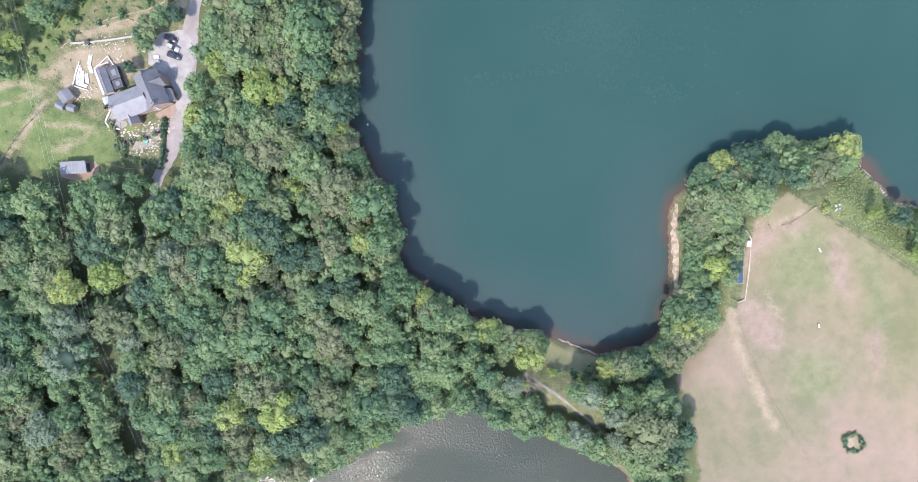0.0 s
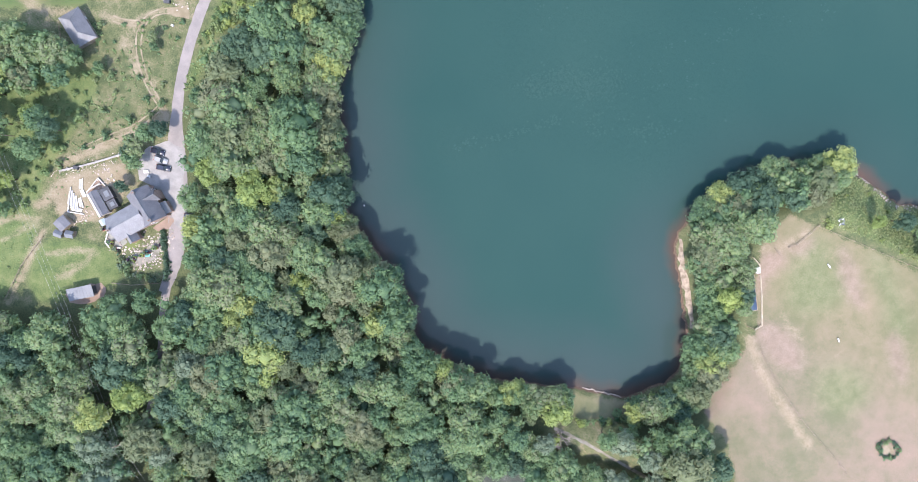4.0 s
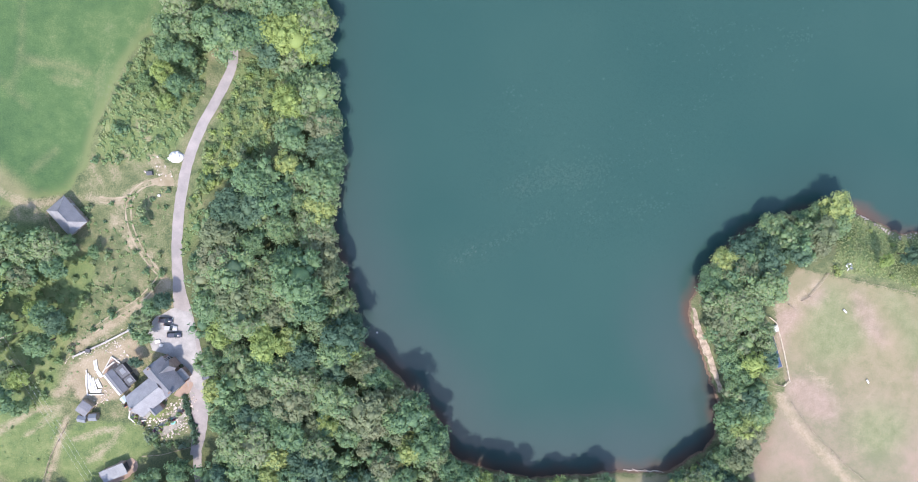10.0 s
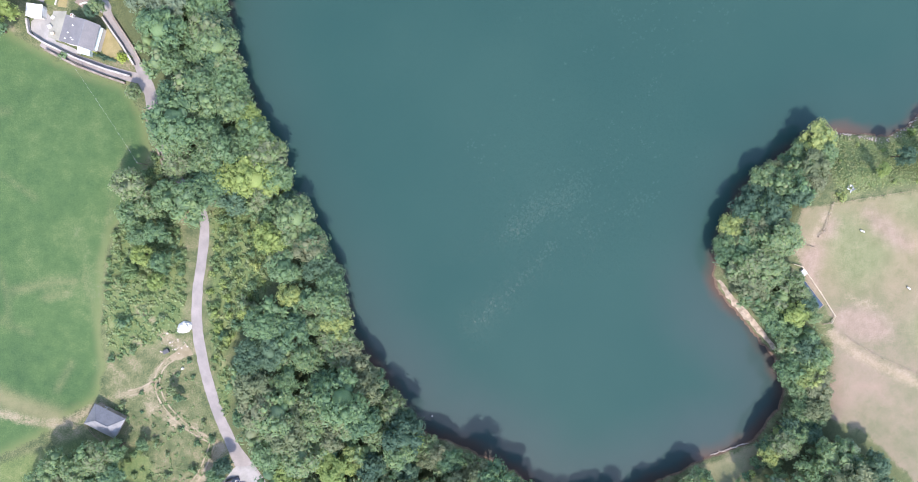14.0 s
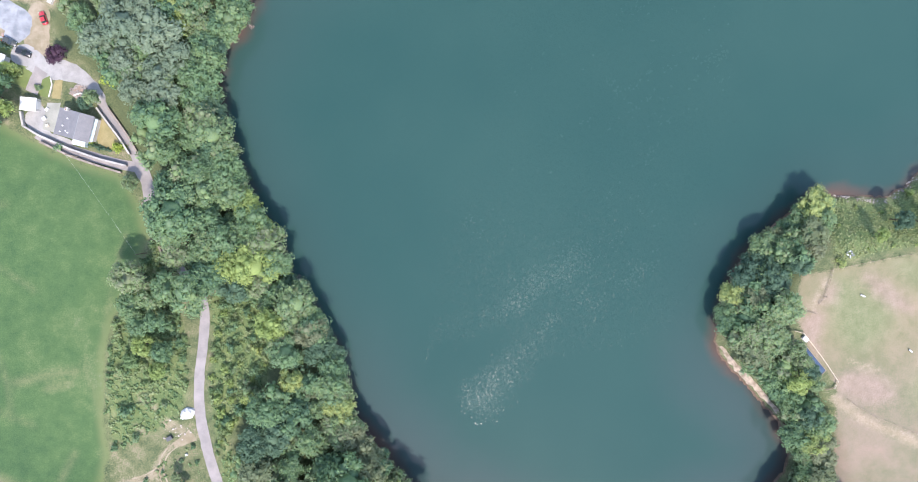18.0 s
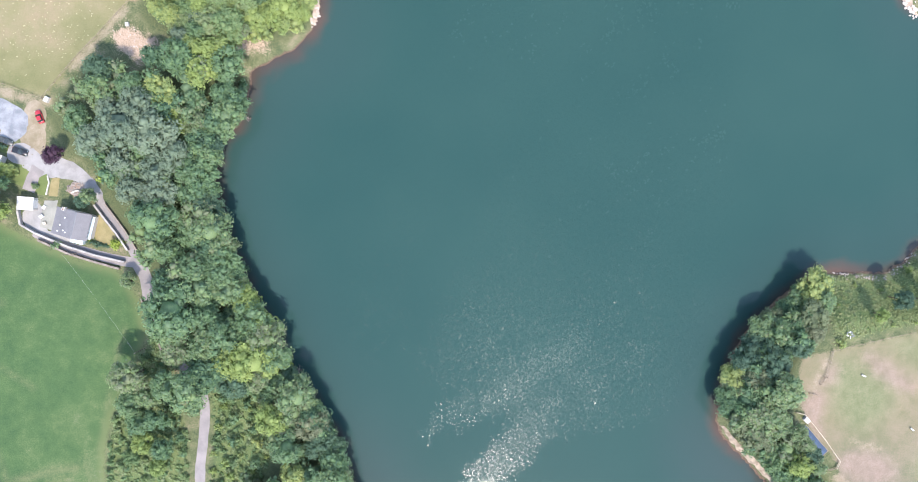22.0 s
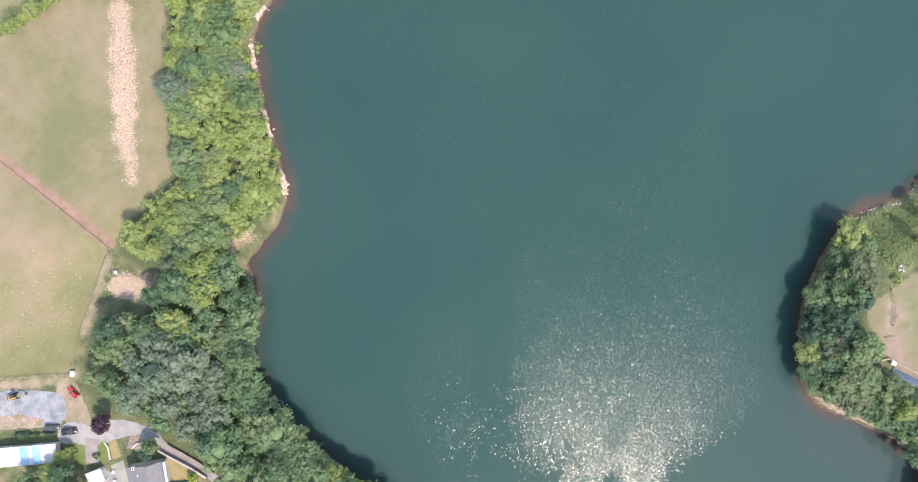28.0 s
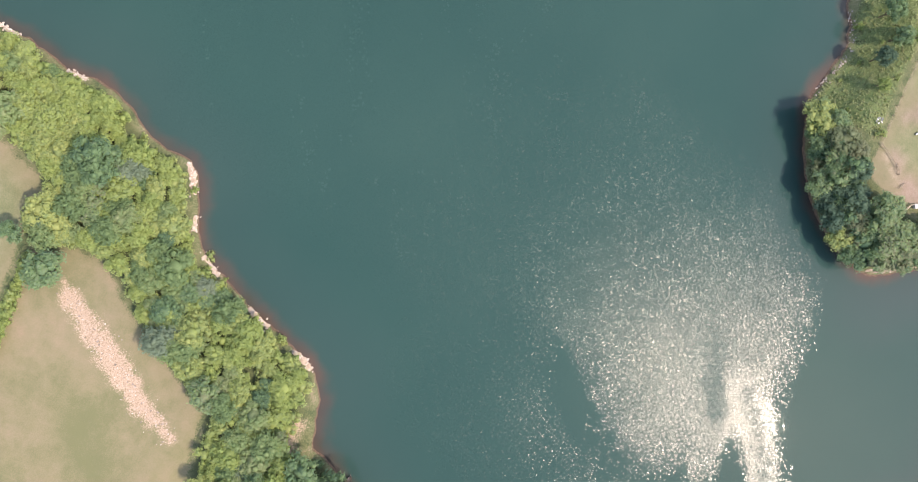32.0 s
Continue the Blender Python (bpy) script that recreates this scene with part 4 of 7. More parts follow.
ASPHALT = plain("pale_worn_asphalt", (0.192, 0.177, 0.173), (0.262, 0.238, 0.231), 1.2, 0.9)
GRAVEL = plain("pale_gravel", (0.215, 0.21, 0.208), (0.3, 0.292, 0.285), 1.5, 0.95)
ROAD_LINE = [(-66.5, -6), (-67.3, 1.4), (-69.6, 10), (-74.5, 20), (-78.9, 28), (-83.7, 37.2), (-87.2, 44.5), (-91.7, 57.2), (-94.3, 69.9), (-95.5, 80.6), (-94.9, 91),
             (-92.2, 104), (-91, 115), (-95, 122), (-100.3, 129), (-102.8, 138), (-104.8, 145.2), (-104.6, 152), (-107, 157)]
ribbon("road", ROAD_LINE, [3, 4.4, 5.2, 6.0, 6.6, 5.4, 3.2, 3.1, 3.1, 3.1, 3.0, 2.9, 2.7, 2.4, 2.6, 2.8, 3.0, 3.6, 4], ASPHALT, 0.06, jag=0.12, label="narrow pale asphalt lane through the trees", category="road")
# ---------- yards, drives, paths ----------
CONCRETE = plain("pale_concrete", (0.22, 0.218, 0.212), (0.31, 0.302, 0.295), 1.0, 0.9)
PINK_EARTH = plain("pink_bare_earth", (0.208, 0.154, 0.123), (0.277, 0.208, 0.169), 1.0, 0.95)
PALE_EARTH = plain("pale_dry_earth", (0.185, 0.154, 0.1), (0.292, 0.246, 0.185), 1.4, 0.95, bump=0.5)
RUBBLE_BED = plain("pale_rubble_bed", (0.262, 0.2, 0.154), (0.431, 0.354, 0.292), 2.2, 0.95, bump=0.8)
SLAB_GREEN = plain("weathered_grey_green_paving", (0.208, 0.212, 0.185), (0.285, 0.285, 0.254), 1.2, 0.9)
GRASS_DRY = plain("parched_lawn", (0.177, 0.154, 0.069), (0.269, 0.223, 0.115), 0.9, 0.95, bump=0.5)
GRASS = plain("mown_green_lawn", (0.092, 0.127, 0.042), (0.138, 0.165, 0.062), 0.9, 0.95, bump=0.5)
STONY = plain("grey_stony_ground", (0.15, 0.14, 0.11), (0.27, 0.255, 0.225), 1.8, 0.95, bump=0.7)
BLUE_GRAVEL = plain("pale_blue_grey_gravel", (0.15, 0.163, 0.182), (0.275, 0.288, 0.305), 1.6, 0.95, bump=0.6, fine=4.0)

patch("pavement", [(-91.4, 26), (-91.2, 32), (-86, 37), (-80.6, 37), (-76.6, 28), (-72, 20), (-69, 14), (-73, 15), (-78, 20.5), (-84, 22.4), (-88.6, 22)], GRAVEL, 0.09, label="gravel parking area beside the stone house", category="parking area", turns=0)
patch("pavement", [(-141, 190.6), (-138.8, 194.4), (-134, 194), (-130.8, 190.2), (-128.6, 188.6), (-126.5, 189.8), (-120.4, 186.8), (-116.4, 181.6), (-114, 177), (-117, 175.6), (-119.6, 178.4), (-121, 181.4), (-123.8, 182.6), (-126.8, 183.2), (-129, 183.6), (-131.2, 184.2), (-134.4, 185.6), (-137.2, 187)], GRAVEL, 0.07, label="pale gravel drive curving past the bungalow", category="driveway", turns=1)
patch("pavement", [(-130.4, 185.4), (-133.9, 179.4), (-137, 181), (-133.5, 187.8)], ASPHALT, 0.09, 0.06, label="short asphalt drive to the white garage", category="driveway", turns=0)
patch("pavement", [(-132, 207), (-128, 205), (-128.8, 198.4), (-129, 190.6), (-135.4, 190.4), (-136, 197), (-134.6, 202)], PALE_EARTH, 0.06, 0.25, label="worn earth track beside the gravel yard", category="track", turns=1)
patch("lawn", [(-139.8, 189), (-135.2, 187.8), (-134.2, 184.2), (-136.4, 181), (-141.6, 184)], GRASS, 0.07, 0.15, label="bright green lawn beside the long white building", category="lawn", turns=0)
patch("lawn", [(-149.4, 198), (-139.6, 193.1), (-140.4, 191.4), (-150.2, 196.3)], GRASS, 0.07, 0.12, label="grass strip between hedge and path", category="lawn", turns=0)
patch("lawn", [(-128.4, 183.4), (-126.2, 183.4), (-127.6, 178), (-130, 178.2)], GRASS_DRY, 0.08, 0.08, label="strip of dry grass beside the grass island", category="lawn", turns=0)
patch("pavement", [(-125, 179.4), (-122.4, 182), (-119.9, 181.2), (-119.9, 177.8), (-122.4, 177.2)], PINK_EARTH, 0.06, 0.2, label="stony bed of a rockery", category="rockery", turns=0)
patch("pavement", [(-160, 217), (-147.7, 211.2), (-134.9, 204.8), (-132.8, 200.6), (-134.5, 196), (-138.4, 193.9), (-148.6, 199.3), (-160, 204)], BLUE_GRAVEL, 0.1, label="blue-grey gravel yard with tyre marks", category="yard", turns=1)
patch("pavement", [(-158, 207.5), (-151.2, 204.7), (-146, 202.6), (-141.1, 198.6), (-142, 196), (-153.2, 201.2), (-158, 203.4)], PALE_EARTH, 0.16, 0.35, label="pinkish rubble spread at the edge of the yard", category="rubble", seed=5, turns=1)
patch("pavement", [(-131.2, 177), (-127.5, 176.8), (-129.8, 168), (-133.4, 169.4)], SLAB_GREEN, 0.1, 0.05, label="grey-green paved terrace beside the bungalow", category="terrace", turns=0)
patch("pavement", [(-137.6, 175), (-131.5, 177), (-133.4, 169), (-124, 165.2), (-124.5, 163.8), (-134, 167.8), (-138, 170.6)], CONCRETE, 0.06, 0.05, label="concrete path round the bungalow", category="path")
patch("lawn", [(-117.4, 173.6), (-112.4, 165.7), (-111.4, 162), (-113.6, 161.8), (-119.5, 165)], GRASS_DRY, 0.07, 0.08, label="parched lawn beside the bungalow", category="lawn")
patch("lawn", [(-132, 183.8), (-129.8, 184.8), (-129.2, 182.4), (-130.5, 178.4), (-133.6, 179.2)], GRASS, 0.12, 0.06, label="small grass island in the drive", category="lawn", turns=0)
patch("pavement", [(-93.5, -20), (-85.5, -11.8), (-82, -13), (-82, -17), (-89, -23)], PINK_EARTH, 0.06, 0.2, label="pinkish hardstanding round a flat garage", category="hardstanding")
patch("pavement", [(-100.5, 10.9), (-99.6, 16.4), (-96.9, 15.4), (-98.4, 9.8)], PINK_EARTH, 0.08, 0.05, label="small pinkish paved terrace behind the outbuilding", category="terrace", turns=0)
patch("pavement", [(-89.7, 4.1), (-88.9, -0.1), (-86.8, -0.9), (-84.1, 0.7), (-83.2, 3), (-86, 5)], SLAB_GREEN, 0.08, 0.05, label="grey paved terrace at the end of the stone house", category="terrace", turns=0)
patch("pavement", [(-78.6, 10.6), (-76, 16), (-73.6, 16.6), (-74, 12.6), (-76.6, 10.4)], PINK_EARTH, 0.07, 0.08, label="strip of brown paving between house and lane", category="path", turns=0)
patch("lawn", [(-83.9, 0.1), (-82.2, 5), (-79.8, 5.9), (-79.8, 2.4)], GRASS, 0.08, 0.06, label="strip of green lawn beside the stone house", category="lawn")
patch("pavement", [(-80.6, -2.4), (-79.4, 2), (-77.6, 4.6), (-76, 9), (-73.6, 11), (-72.8, 7), (-73.8, 2.4), (-76.6, -2.6)], STONY, 0.05, 0.45, label="grey stony garden ground by the house", category="garden")
ribbon("road", [(-107, 156.6), (-112.7, 157.9), (-121, 160.8), (-128.9, 164), (-135, 168.2)], 3.0, ASPHALT, 0.05, jag=0.08, label="walled lane below the bungalow", category="road")
ribbon("road", [(-106.6, 156), (-108.2, 162), (-111.5, 168), (-115.7, 174.8), (-116.6, 179)], 2.6, ASPHALT, 0.055, jag=0.08, label="walled lane beside the parched lawn", category="road")
ribbon("path", [(-98, 74.5), (-101, 72.8), (-104, 72)], [4, 3.0, 1.5], PALE_EARTH, 0.055, jag=0.2, label="gravel mouth of a track beside the lane", category="track")
ribbon("path", [(64.3, 13.8), (76.5, 15), (89.2, 14.2), (99.2, 13.7), (104, 11.2), (109.5, 13), (118, 12), (124, 9)], [1.0, 0.9, 1.0, 1.6, 1.5, 1.3, 1.2, 1.0], STONY, 0.06, jag=0.2, label="narrow stony footpath along the wooded causeway", category="path")
ribbon("road", [(-66.6, -3), (-64.8, -9), (-62.2, -15), (-59.4, -21), (-55.6, -32), (-53.6, -40), (-52.6, -45), (-50.6, -50)], 2.6, ASPHALT, 0.06, jag=0.12, label="shaded lane running on under the trees", category="road")
patch("path", [(-0.6, -69), (0.6, -65.6), (3.6, -65), (5.6, -67.6), (4.2, -70.6), (1.2, -71.2)], PALE_EARTH, 0.06, 0.3, label="pale bare earth in a small gap of the wood", category="clearing")
# pairs of wheel tracks in the rough grass
RUTS = [[(-97.5, 73.6), (-102, 72.6), (-106, 70.4), (-108.6, 66), (-107.8, 60), (-103.5, 53.5), (-98, 48.6), (-91, 44.4)], [(-92.5, 45.5), (-94.6, 40), (-98, 34), (-102, 29.5), (-107, 23)], [(-108.6, 65), (-112.5, 62.6), (-117, 61.8)]]
for line in RUTS:
    for side in (-0.75, 0.75):
        p = np.array(line)
        d = np.gradient(p, axis=0)
        d /= np.linalg.norm(d, axis=1, keepdims=True)
        ribbon("path", (p + np.stack([-d[:, 1], d[:, 0]], 1) * side).tolist(), 0.45, PALE_EARTH, 0.05, jag=0.12, label="wheel rut worn into rough grass", category="track")


# ---------- building blocks ----------
class Shape:
    """Collects boxes, slabs and tubes into one mesh."""

    def __init__(self):
        self.v, self.f = [], []

    def add(self, vs, fs):
        n = len(self.v)
        self.v += [tuple(map(float, v)) for v in vs]
        self.f += [tuple(n + i for i in f) for f in fs]
        return self

    def box(self, x, y, z, sx, sy, sz, turn=0.0, taper=0.0):
        """A box with its base's middle at x, y, z."""
        c, s = math.cos(radians(turn)), math.sin(radians(turn))
        vs = []
        for k, h in ((1.0, 0), (1.0 - taper, sz)):
            for a, b in ((-1, -1), (1, -1), (1, 1), (-1, 1)):
                u, w = a * sx / 2 * k, b * sy / 2 * k
                vs.append((x + c * u - s * w, y + s * u + c * w, z + h))
        return self.add(vs, [(3, 2, 1, 0), (4, 5, 6, 7), (0, 1, 5, 4), (1, 2, 6, 5), (2, 3, 7, 6), (3, 0, 4, 7)])

    def slab(self, corners, thick):
        """A sheet with thickness below its four corners."""
        p = [Vector(c) for c in corners]
        n = (p[1] - p[0]).cross(p[-1] - p[0]).normalized()
        if n.z < 0:
            n = -n
        k = len(p)
        low = [q - n * thick for q in p]
        fs = [tuple(range(k)), tuple(range(2 * k - 1, k - 1, -1))] + [(i, i + k, (i + 1) % k + k, (i + 1) % k) for i in range(k)]
        return self.add([q[:] for q in p + low], fs)

    def tube(self, points, radii, sides=8):
        v, q = tube(points, radii, sides)
        self.add(v, q)
        n = len(radii)
        return self.add(v[-sides:], [tuple(range(sides))]).add(v[:sides], [tuple(range(sides - 1, -1, -1))])

    def rod(self, a, b, r, sides=6):
        return self.tube([a, b], [r, r], sides)

    def mesh(self, name, material, bevel=0.0, smooth=False):
        me = bpy.data.meshes.new(name)
        me.from_pydata(self.v, [], self.f)
        if bevel:
            bm = bmesh.new()
            bm.from_mesh(me)
            bmesh.ops.remove_doubles(bm, verts=bm.verts, dist=1e-4)
            bmesh.ops.bevel(bm, geom=bm.edges[:], offset=bevel, segments=1, affect="EDGES", clamp_overlap=True)
            bm.to_mesh(me)
            bm.free()
        if smooth:
            me.polygons.foreach_set("use_smooth", np.full(len(me.polygons), True, bool))
        me.materials.append(material)
        me.update()
        return me


def thing(name, x, y, turn, label, category, group="", z=None):
    top = new(name)
    top.matrix_basis = pose(x, y, gz(x, y) if z is None else z, 0, 0, turn)
    return tagged(top, label, category, group)


def shingled(name, dark, light, course=0.28):
    """A roof covering with courses and weather stains."""
    m = Mat(name, 0.6, 0.4)
    wave = m.t.nodes.new("ShaderNodeTexBrick")
    wave.inputs["Scale"].default_value = 1.0
    wave.inputs["Brick Width"].default_value, wave.inputs["Row Height"].default_value = course * 1.3, course
    wave.inputs["Mortar Size"].default_value = 0.02
    wave.inputs["Color1"].default_value, wave.inputs["Color2"].default_value = (0.4, 0.4, 0.4, 1), (0.62, 0.62, 0.62, 1)
    wave.inputs["Mortar"].default_value = (0.12, 0.12, 0.12, 1)
    m.link(m.t.nodes.new("ShaderNodeTexCoord").outputs["Object"], wave.inputs["Vector"])
    f = m.math("ADD", m.math("MULTIPLY", m.noise(0.5, 4), 0.55), m.math("MULTIPLY", m.noise(4.0, 3), 0.3))
    f = m.math("ADD", f, m.math("MULTIPLY", wave.outputs["Color"], 0.25))
    m.color(m.ramp(f, [(0.35, dark), (0.72, light)]))
    m.bump(wave.outputs["Color"], 0.5, 0.03)
    return m.m


SLATE = shingled("grey_slate", (0.09, 0.094, 0.108), (0.15, 0.155, 0.175))
# weathered slate on the house; on the hipped barn it paints the sunlit slopes
SLATE_PALE = shingled("pale_weathered_or_sunlit_slate", (0.145, 0.15, 0.165), (0.23, 0.235, 0.252))
TILE_GREY = shingled("grey_concrete_tile", (0.125, 0.124, 0.132), (0.185, 0.182, 0.192), 0.35)
METAL_ROOF = plain("pale_blue_metal_sheet", (0.12, 0.135, 0.155), (0.18, 0.195, 0.215), 0.8, 0.55, 0.3)
WHITE_SHEET = plain("white_painted_sheet", (0.385, 0.392, 0.4), (0.523, 0.523, 0.515), 0.8, 0.5)
RENDER_WHITE = plain("white_rendered_wall", (0.385, 0.369, 0.346), (0.492, 0.477, 0.446), 0.9, 0.9)
STONE = plain("grey_brown_stone_wall", (0.154, 0.131, 0.108), (0.269, 0.231, 0.2), 2.5, 0.95, bump=0.8)
RED_STONE = plain("pinkish_stone_wall", (0.277, 0.2, 0.169), (0.385, 0.292, 0.254), 2.5, 0.95, bump=0.8)
TIMBER = plain("weathered_timber", (0.185, 0.146, 0.108), (0.323, 0.269, 0.208), 3, 0.9)
PALE_TIMBER = plain("pale_sawn_timber", (0.4, 0.338, 0.254), (0.554, 0.492, 0.4), 3, 0.85)
WHITE_FRAME = plain("white_window_frame", (0.538, 0.538, 0.538), (0.631, 0.631, 0.631), 3, 0.4)
LEAD = plain("lead_flashing", (0.123, 0.131, 0.146), (0.2, 0.208, 0.223), 2, 0.5)
BRICK = plain("red_brick", (0.246, 0.108, 0.069), (0.346, 0.169, 0.115), 5, 0.9)
RUBBER = plain("black_rubber", (0.012, 0.012, 0.012), (0.023, 0.023, 0.023), 4, 0.8)
DARK_STEEL = plain("dark_painted_steel", (0.038, 0.042, 0.05), (0.077, 0.081, 0.092), 1, 0.5)
gm = Mat("window_glass", 0.05, 0.6)
gm.color(gm.ramp(gm.noise(1.5, 2), [(0.3, (0.015, 0.023, 0.027)), (0.7, (0.038, 0.05, 0.054))]))
GLASS = gm.m
gm = Mat("pale_glazing", 0.08, 0.6)
gm.color(gm.ramp(gm.noise(1.2, 2), [(0.3, (0.308, 0.4, 0.423)), (0.7, (0.431, 0.508, 0.523))]))
GLAZE = gm.m


def window_on(parent, x, y, z, w, h, turn, frame_mat=WHITE_FRAME):
    """A window in a wall: frame, pane and sill. x, y: its middle; turn: the way it faces."""
    at = pose(x, y, z, 0, 0, turn)
    s = Shape()
    for a, b, sx, sz in ((-w / 2 + 0.04, 0, 0.08, h), (w / 2 - 0.04, 0, 0.08, h), (0, 0, w, 0.08), (0, h - 0.08, w, 0.08), (0, 0, 0.05, h)):
        s.box(a, -0.03, b, sx, 0.1, sz)
    top = part("window", s.mesh("window_frame", frame_mat), parent, "", at)
    part("pane", Shape().box(0, 0.02, 0.06, w - 0.12, 0.03, h - 0.12).mesh("pane", GLASS), top)
    part("sill", Shape().box(0, -0.1, -0.08, w + 0.2, 0.2, 0.07).mesh("sill", CONCRETE), top)
    return top


def door_on(parent, x, y, w, h, turn, material=TIMBER):
    d = part("door", Shape().box(0, -0.02, 0.0, w, 0.1, h).mesh("door", material, 0.02), parent, "", pose(x, y, 0.02, 0, 0, turn))
    part("handle", Shape().box(w / 2 - 0.12, -0.1, 1.0, 0.12, 0.06, 0.04).mesh("handle", LEAD), d)
    return d


def gable_block(top, L, W, wall, ridge, wall_mat, roof_mat, over=0.35, shift=0.0, name="wall", x=0.0, y=0.0, turn=0.0, rid=True):
    """Walls with two gables and a two-sided roof, ridge along x. shift: the ridge's place across."""
    base = pose(x, y, 0, 0, 0, turn)
    s = Shape()
    a, b = L / 2, W / 2
    vs = [(-a, -b, -0.6), (a, -b, -0.6), (a, b, -0.6), (-a, b, -0.6), (-a, -b, wall), (a, -b, wall), (a, b, wall), (-a, b, wall), (-a, shift, ridge), (a, shift, ridge)]
    s.add(vs, [(3, 2, 1, 0), (0, 1, 5, 4), (2, 3, 7, 6), (1, 2, 6, 9, 5), (3, 0, 4, 8, 7), (4, 5, 9, 8), (6, 7, 8, 9)])
    part(name, s.mesh("walls", wall_mat), top, "", base)
    for sign in (-1, 1):
        run = b - sign * shift
        drop = (ridge - wall) / run * over
        e = a + over * 0.6
        y1 = sign * (b + over)
        s = Shape().slab([(-e, y1, wall - drop + 0.14), (e, y1, wall - drop + 0.14), (e, shift, ridge + 0.14), (-e, shift, ridge + 0.14)][::1 if sign < 0 else -1], 0.13)
        part("roof", s.mesh("roof", roof_mat), top, "", base)
        part("gutter", Shape().rod((-e, y1 + sign * 0.06, wall - drop), (e, y1 + sign * 0.06, wall - drop), 0.06).mesh("gutter", LEAD), top, "", base)
    if rid:
        part("ridge", Shape().rod((-a - over * 0.6, shift, ridge + 0.12), (a + over * 0.6, shift, ridge + 0.12), 0.11).mesh("ridge", LEAD), top, "", base)


GREY_RENDER = plain("grey_rendered_masonry", (0.13, 0.125, 0.125), (0.2, 0.19, 0.185), 2.5, 0.9)


def chimney_on(top, x, y, z0, h, mat=BRICK, turn=0.0):
    c = part("chimney", Shape().box(0, 0, 0, 0.7, 0.9, h).box(0, 0, h, 0.84, 1.04, 0.12).mesh("chimney", mat), top, "", pose(x, y, z0, 0, 0, turn))
    for k in (-0.22, 0.22):
        part("chimney_pot", Shape().tube([(0, k, h + 0.1), (0, k, h + 0.55)], [0.13, 0.1], 8).mesh("pot", BRICK), c)


# ---------- the stone house ----------
house = thing("house", -81.4, 17.0, -32.5, "L-shaped two-storey stone house with grey slate roofs", "house")
gable_block(house, 10.4, 6.6, 5.0, 8.0, RED_STONE, SLATE)
gable_block(house, 10.6, 7.2, 4.6, 7.0, RED_STONE, SLATE_PALE, name="wing_wall", x=1.3, y=-7.6, turn=90)
# cross gable and lean-to on the yard side
gable_block(house, 4.6, 3.0, 5.0, 7.2, RED_STONE, SLATE, over=0.2, name="dormer_wall", x=-1.6, y=2.2, turn=90)
part("porch_roof", Shape().slab([(1.0, 5.0, 2.9), (4.8, 5.0, 2.9), (4.8, 3.2, 4.4), (1.0, 3.2, 4.4)], 0.12).mesh("porch_roof", SLATE_PALE), house)
part("porch_wall", Shape().box(2.9, 4.1, -0.5, 3.5, 1.5, 3.3).mesh("porch_wall", RED_STONE), house)
# small gable over the garden front of the wing
gable_block(house, 3.4, 3.0, 3.0, 4.9, RED_STONE, SLATE_PALE, over=0.2, name="bay_wall", x=5.6, y=-9.4, turn=0)
chimney_on(house, -4.6, 0, 7.4, 1.1, GREY_RENDER)
chimney_on(house, 4.7, 0.0, 7.4, 1.0, GREY_RENDER)
chimney_on(house, 1.3, -12.6, 6.4, 0.9, GREY_RENDER)
for wx_ in (-3.8, 3.6):
    for wz in (0.9, 3.2):
        window_on(house, wx_, 3.32, wz, 1.1, 1.3, 180)
for wy_ in (-11.2, -6.4):
    for wz in (0.9, 2.9):
        window_on(house, -2.32, wy_, wz, 1.1, 1.2, -90)
for wz in (0.9, 3.0):
    window_on(house, 5.22, -1.4, wz, 1.0, 1.3, 90)
    window_on(house, 1.3, -12.93, wz, 1.1, 1.3, 0)
door_on(house, 2.9, 4.88, 0.95, 2.05, 180)

# barn and its low neighbours
barn = thing("outbuilding", -95.3, 10.2, -35, "long outbuilding with a grey roof and white side sheets", "outbuilding")
gable_block(barn, 7.6, 2.6, 2.4, 3.2, RENDER_WHITE, SLATE, over=0.25)
part("side_sheet", Shape().slab([(-3.9, -2.0, 2.2), (3.9, -2.0, 2.2), (3.9, -1.1, 2.85), (-3.9, -1.1, 2.85)], 0.06).mesh("side_sheet", WHITE_SHEET), barn)
part("side_wall", Shape().box(0, -1.9, -0.5, 7.6, 0.15, 2.6).mesh("side_wall", RENDER_WHITE), barn)
door_on(barn, 1.0, 1.5, 1.0, 2.0, 180)
for x, y, l, w in ((-94.6, 13.9, 3.6, 2.9), (-91.7, 11.9, 2.6, 2.6)):
    low = thing("storage_shed", x, y, -35, "low dark flat-roofed shed with a pale roof light", "shed", "flat sheds behind the barn")
    part("wall", Shape().box(0, 0, -0.4, l, w, 2.4).mesh("wall", DARK_STEEL), low)
    part("roof", Shape().box(0, 0, 2.0, l + 0.2, w + 0.2, 0.12).mesh("roof", DARK_STEEL, 0.03), low)
    part("roof_light", Shape().box(0, 0.1, 2.12, l * 0.5, w * 0.5, 0.16).mesh("roof_light", METAL_ROOF, 0.03), low)
    part("rim", Shape().box(0, -w / 2, 2.12, l, 0.12, 0.1).box(0, w / 2, 2.12, l, 0.12, 0.1).mesh("rim", SLATE), low)
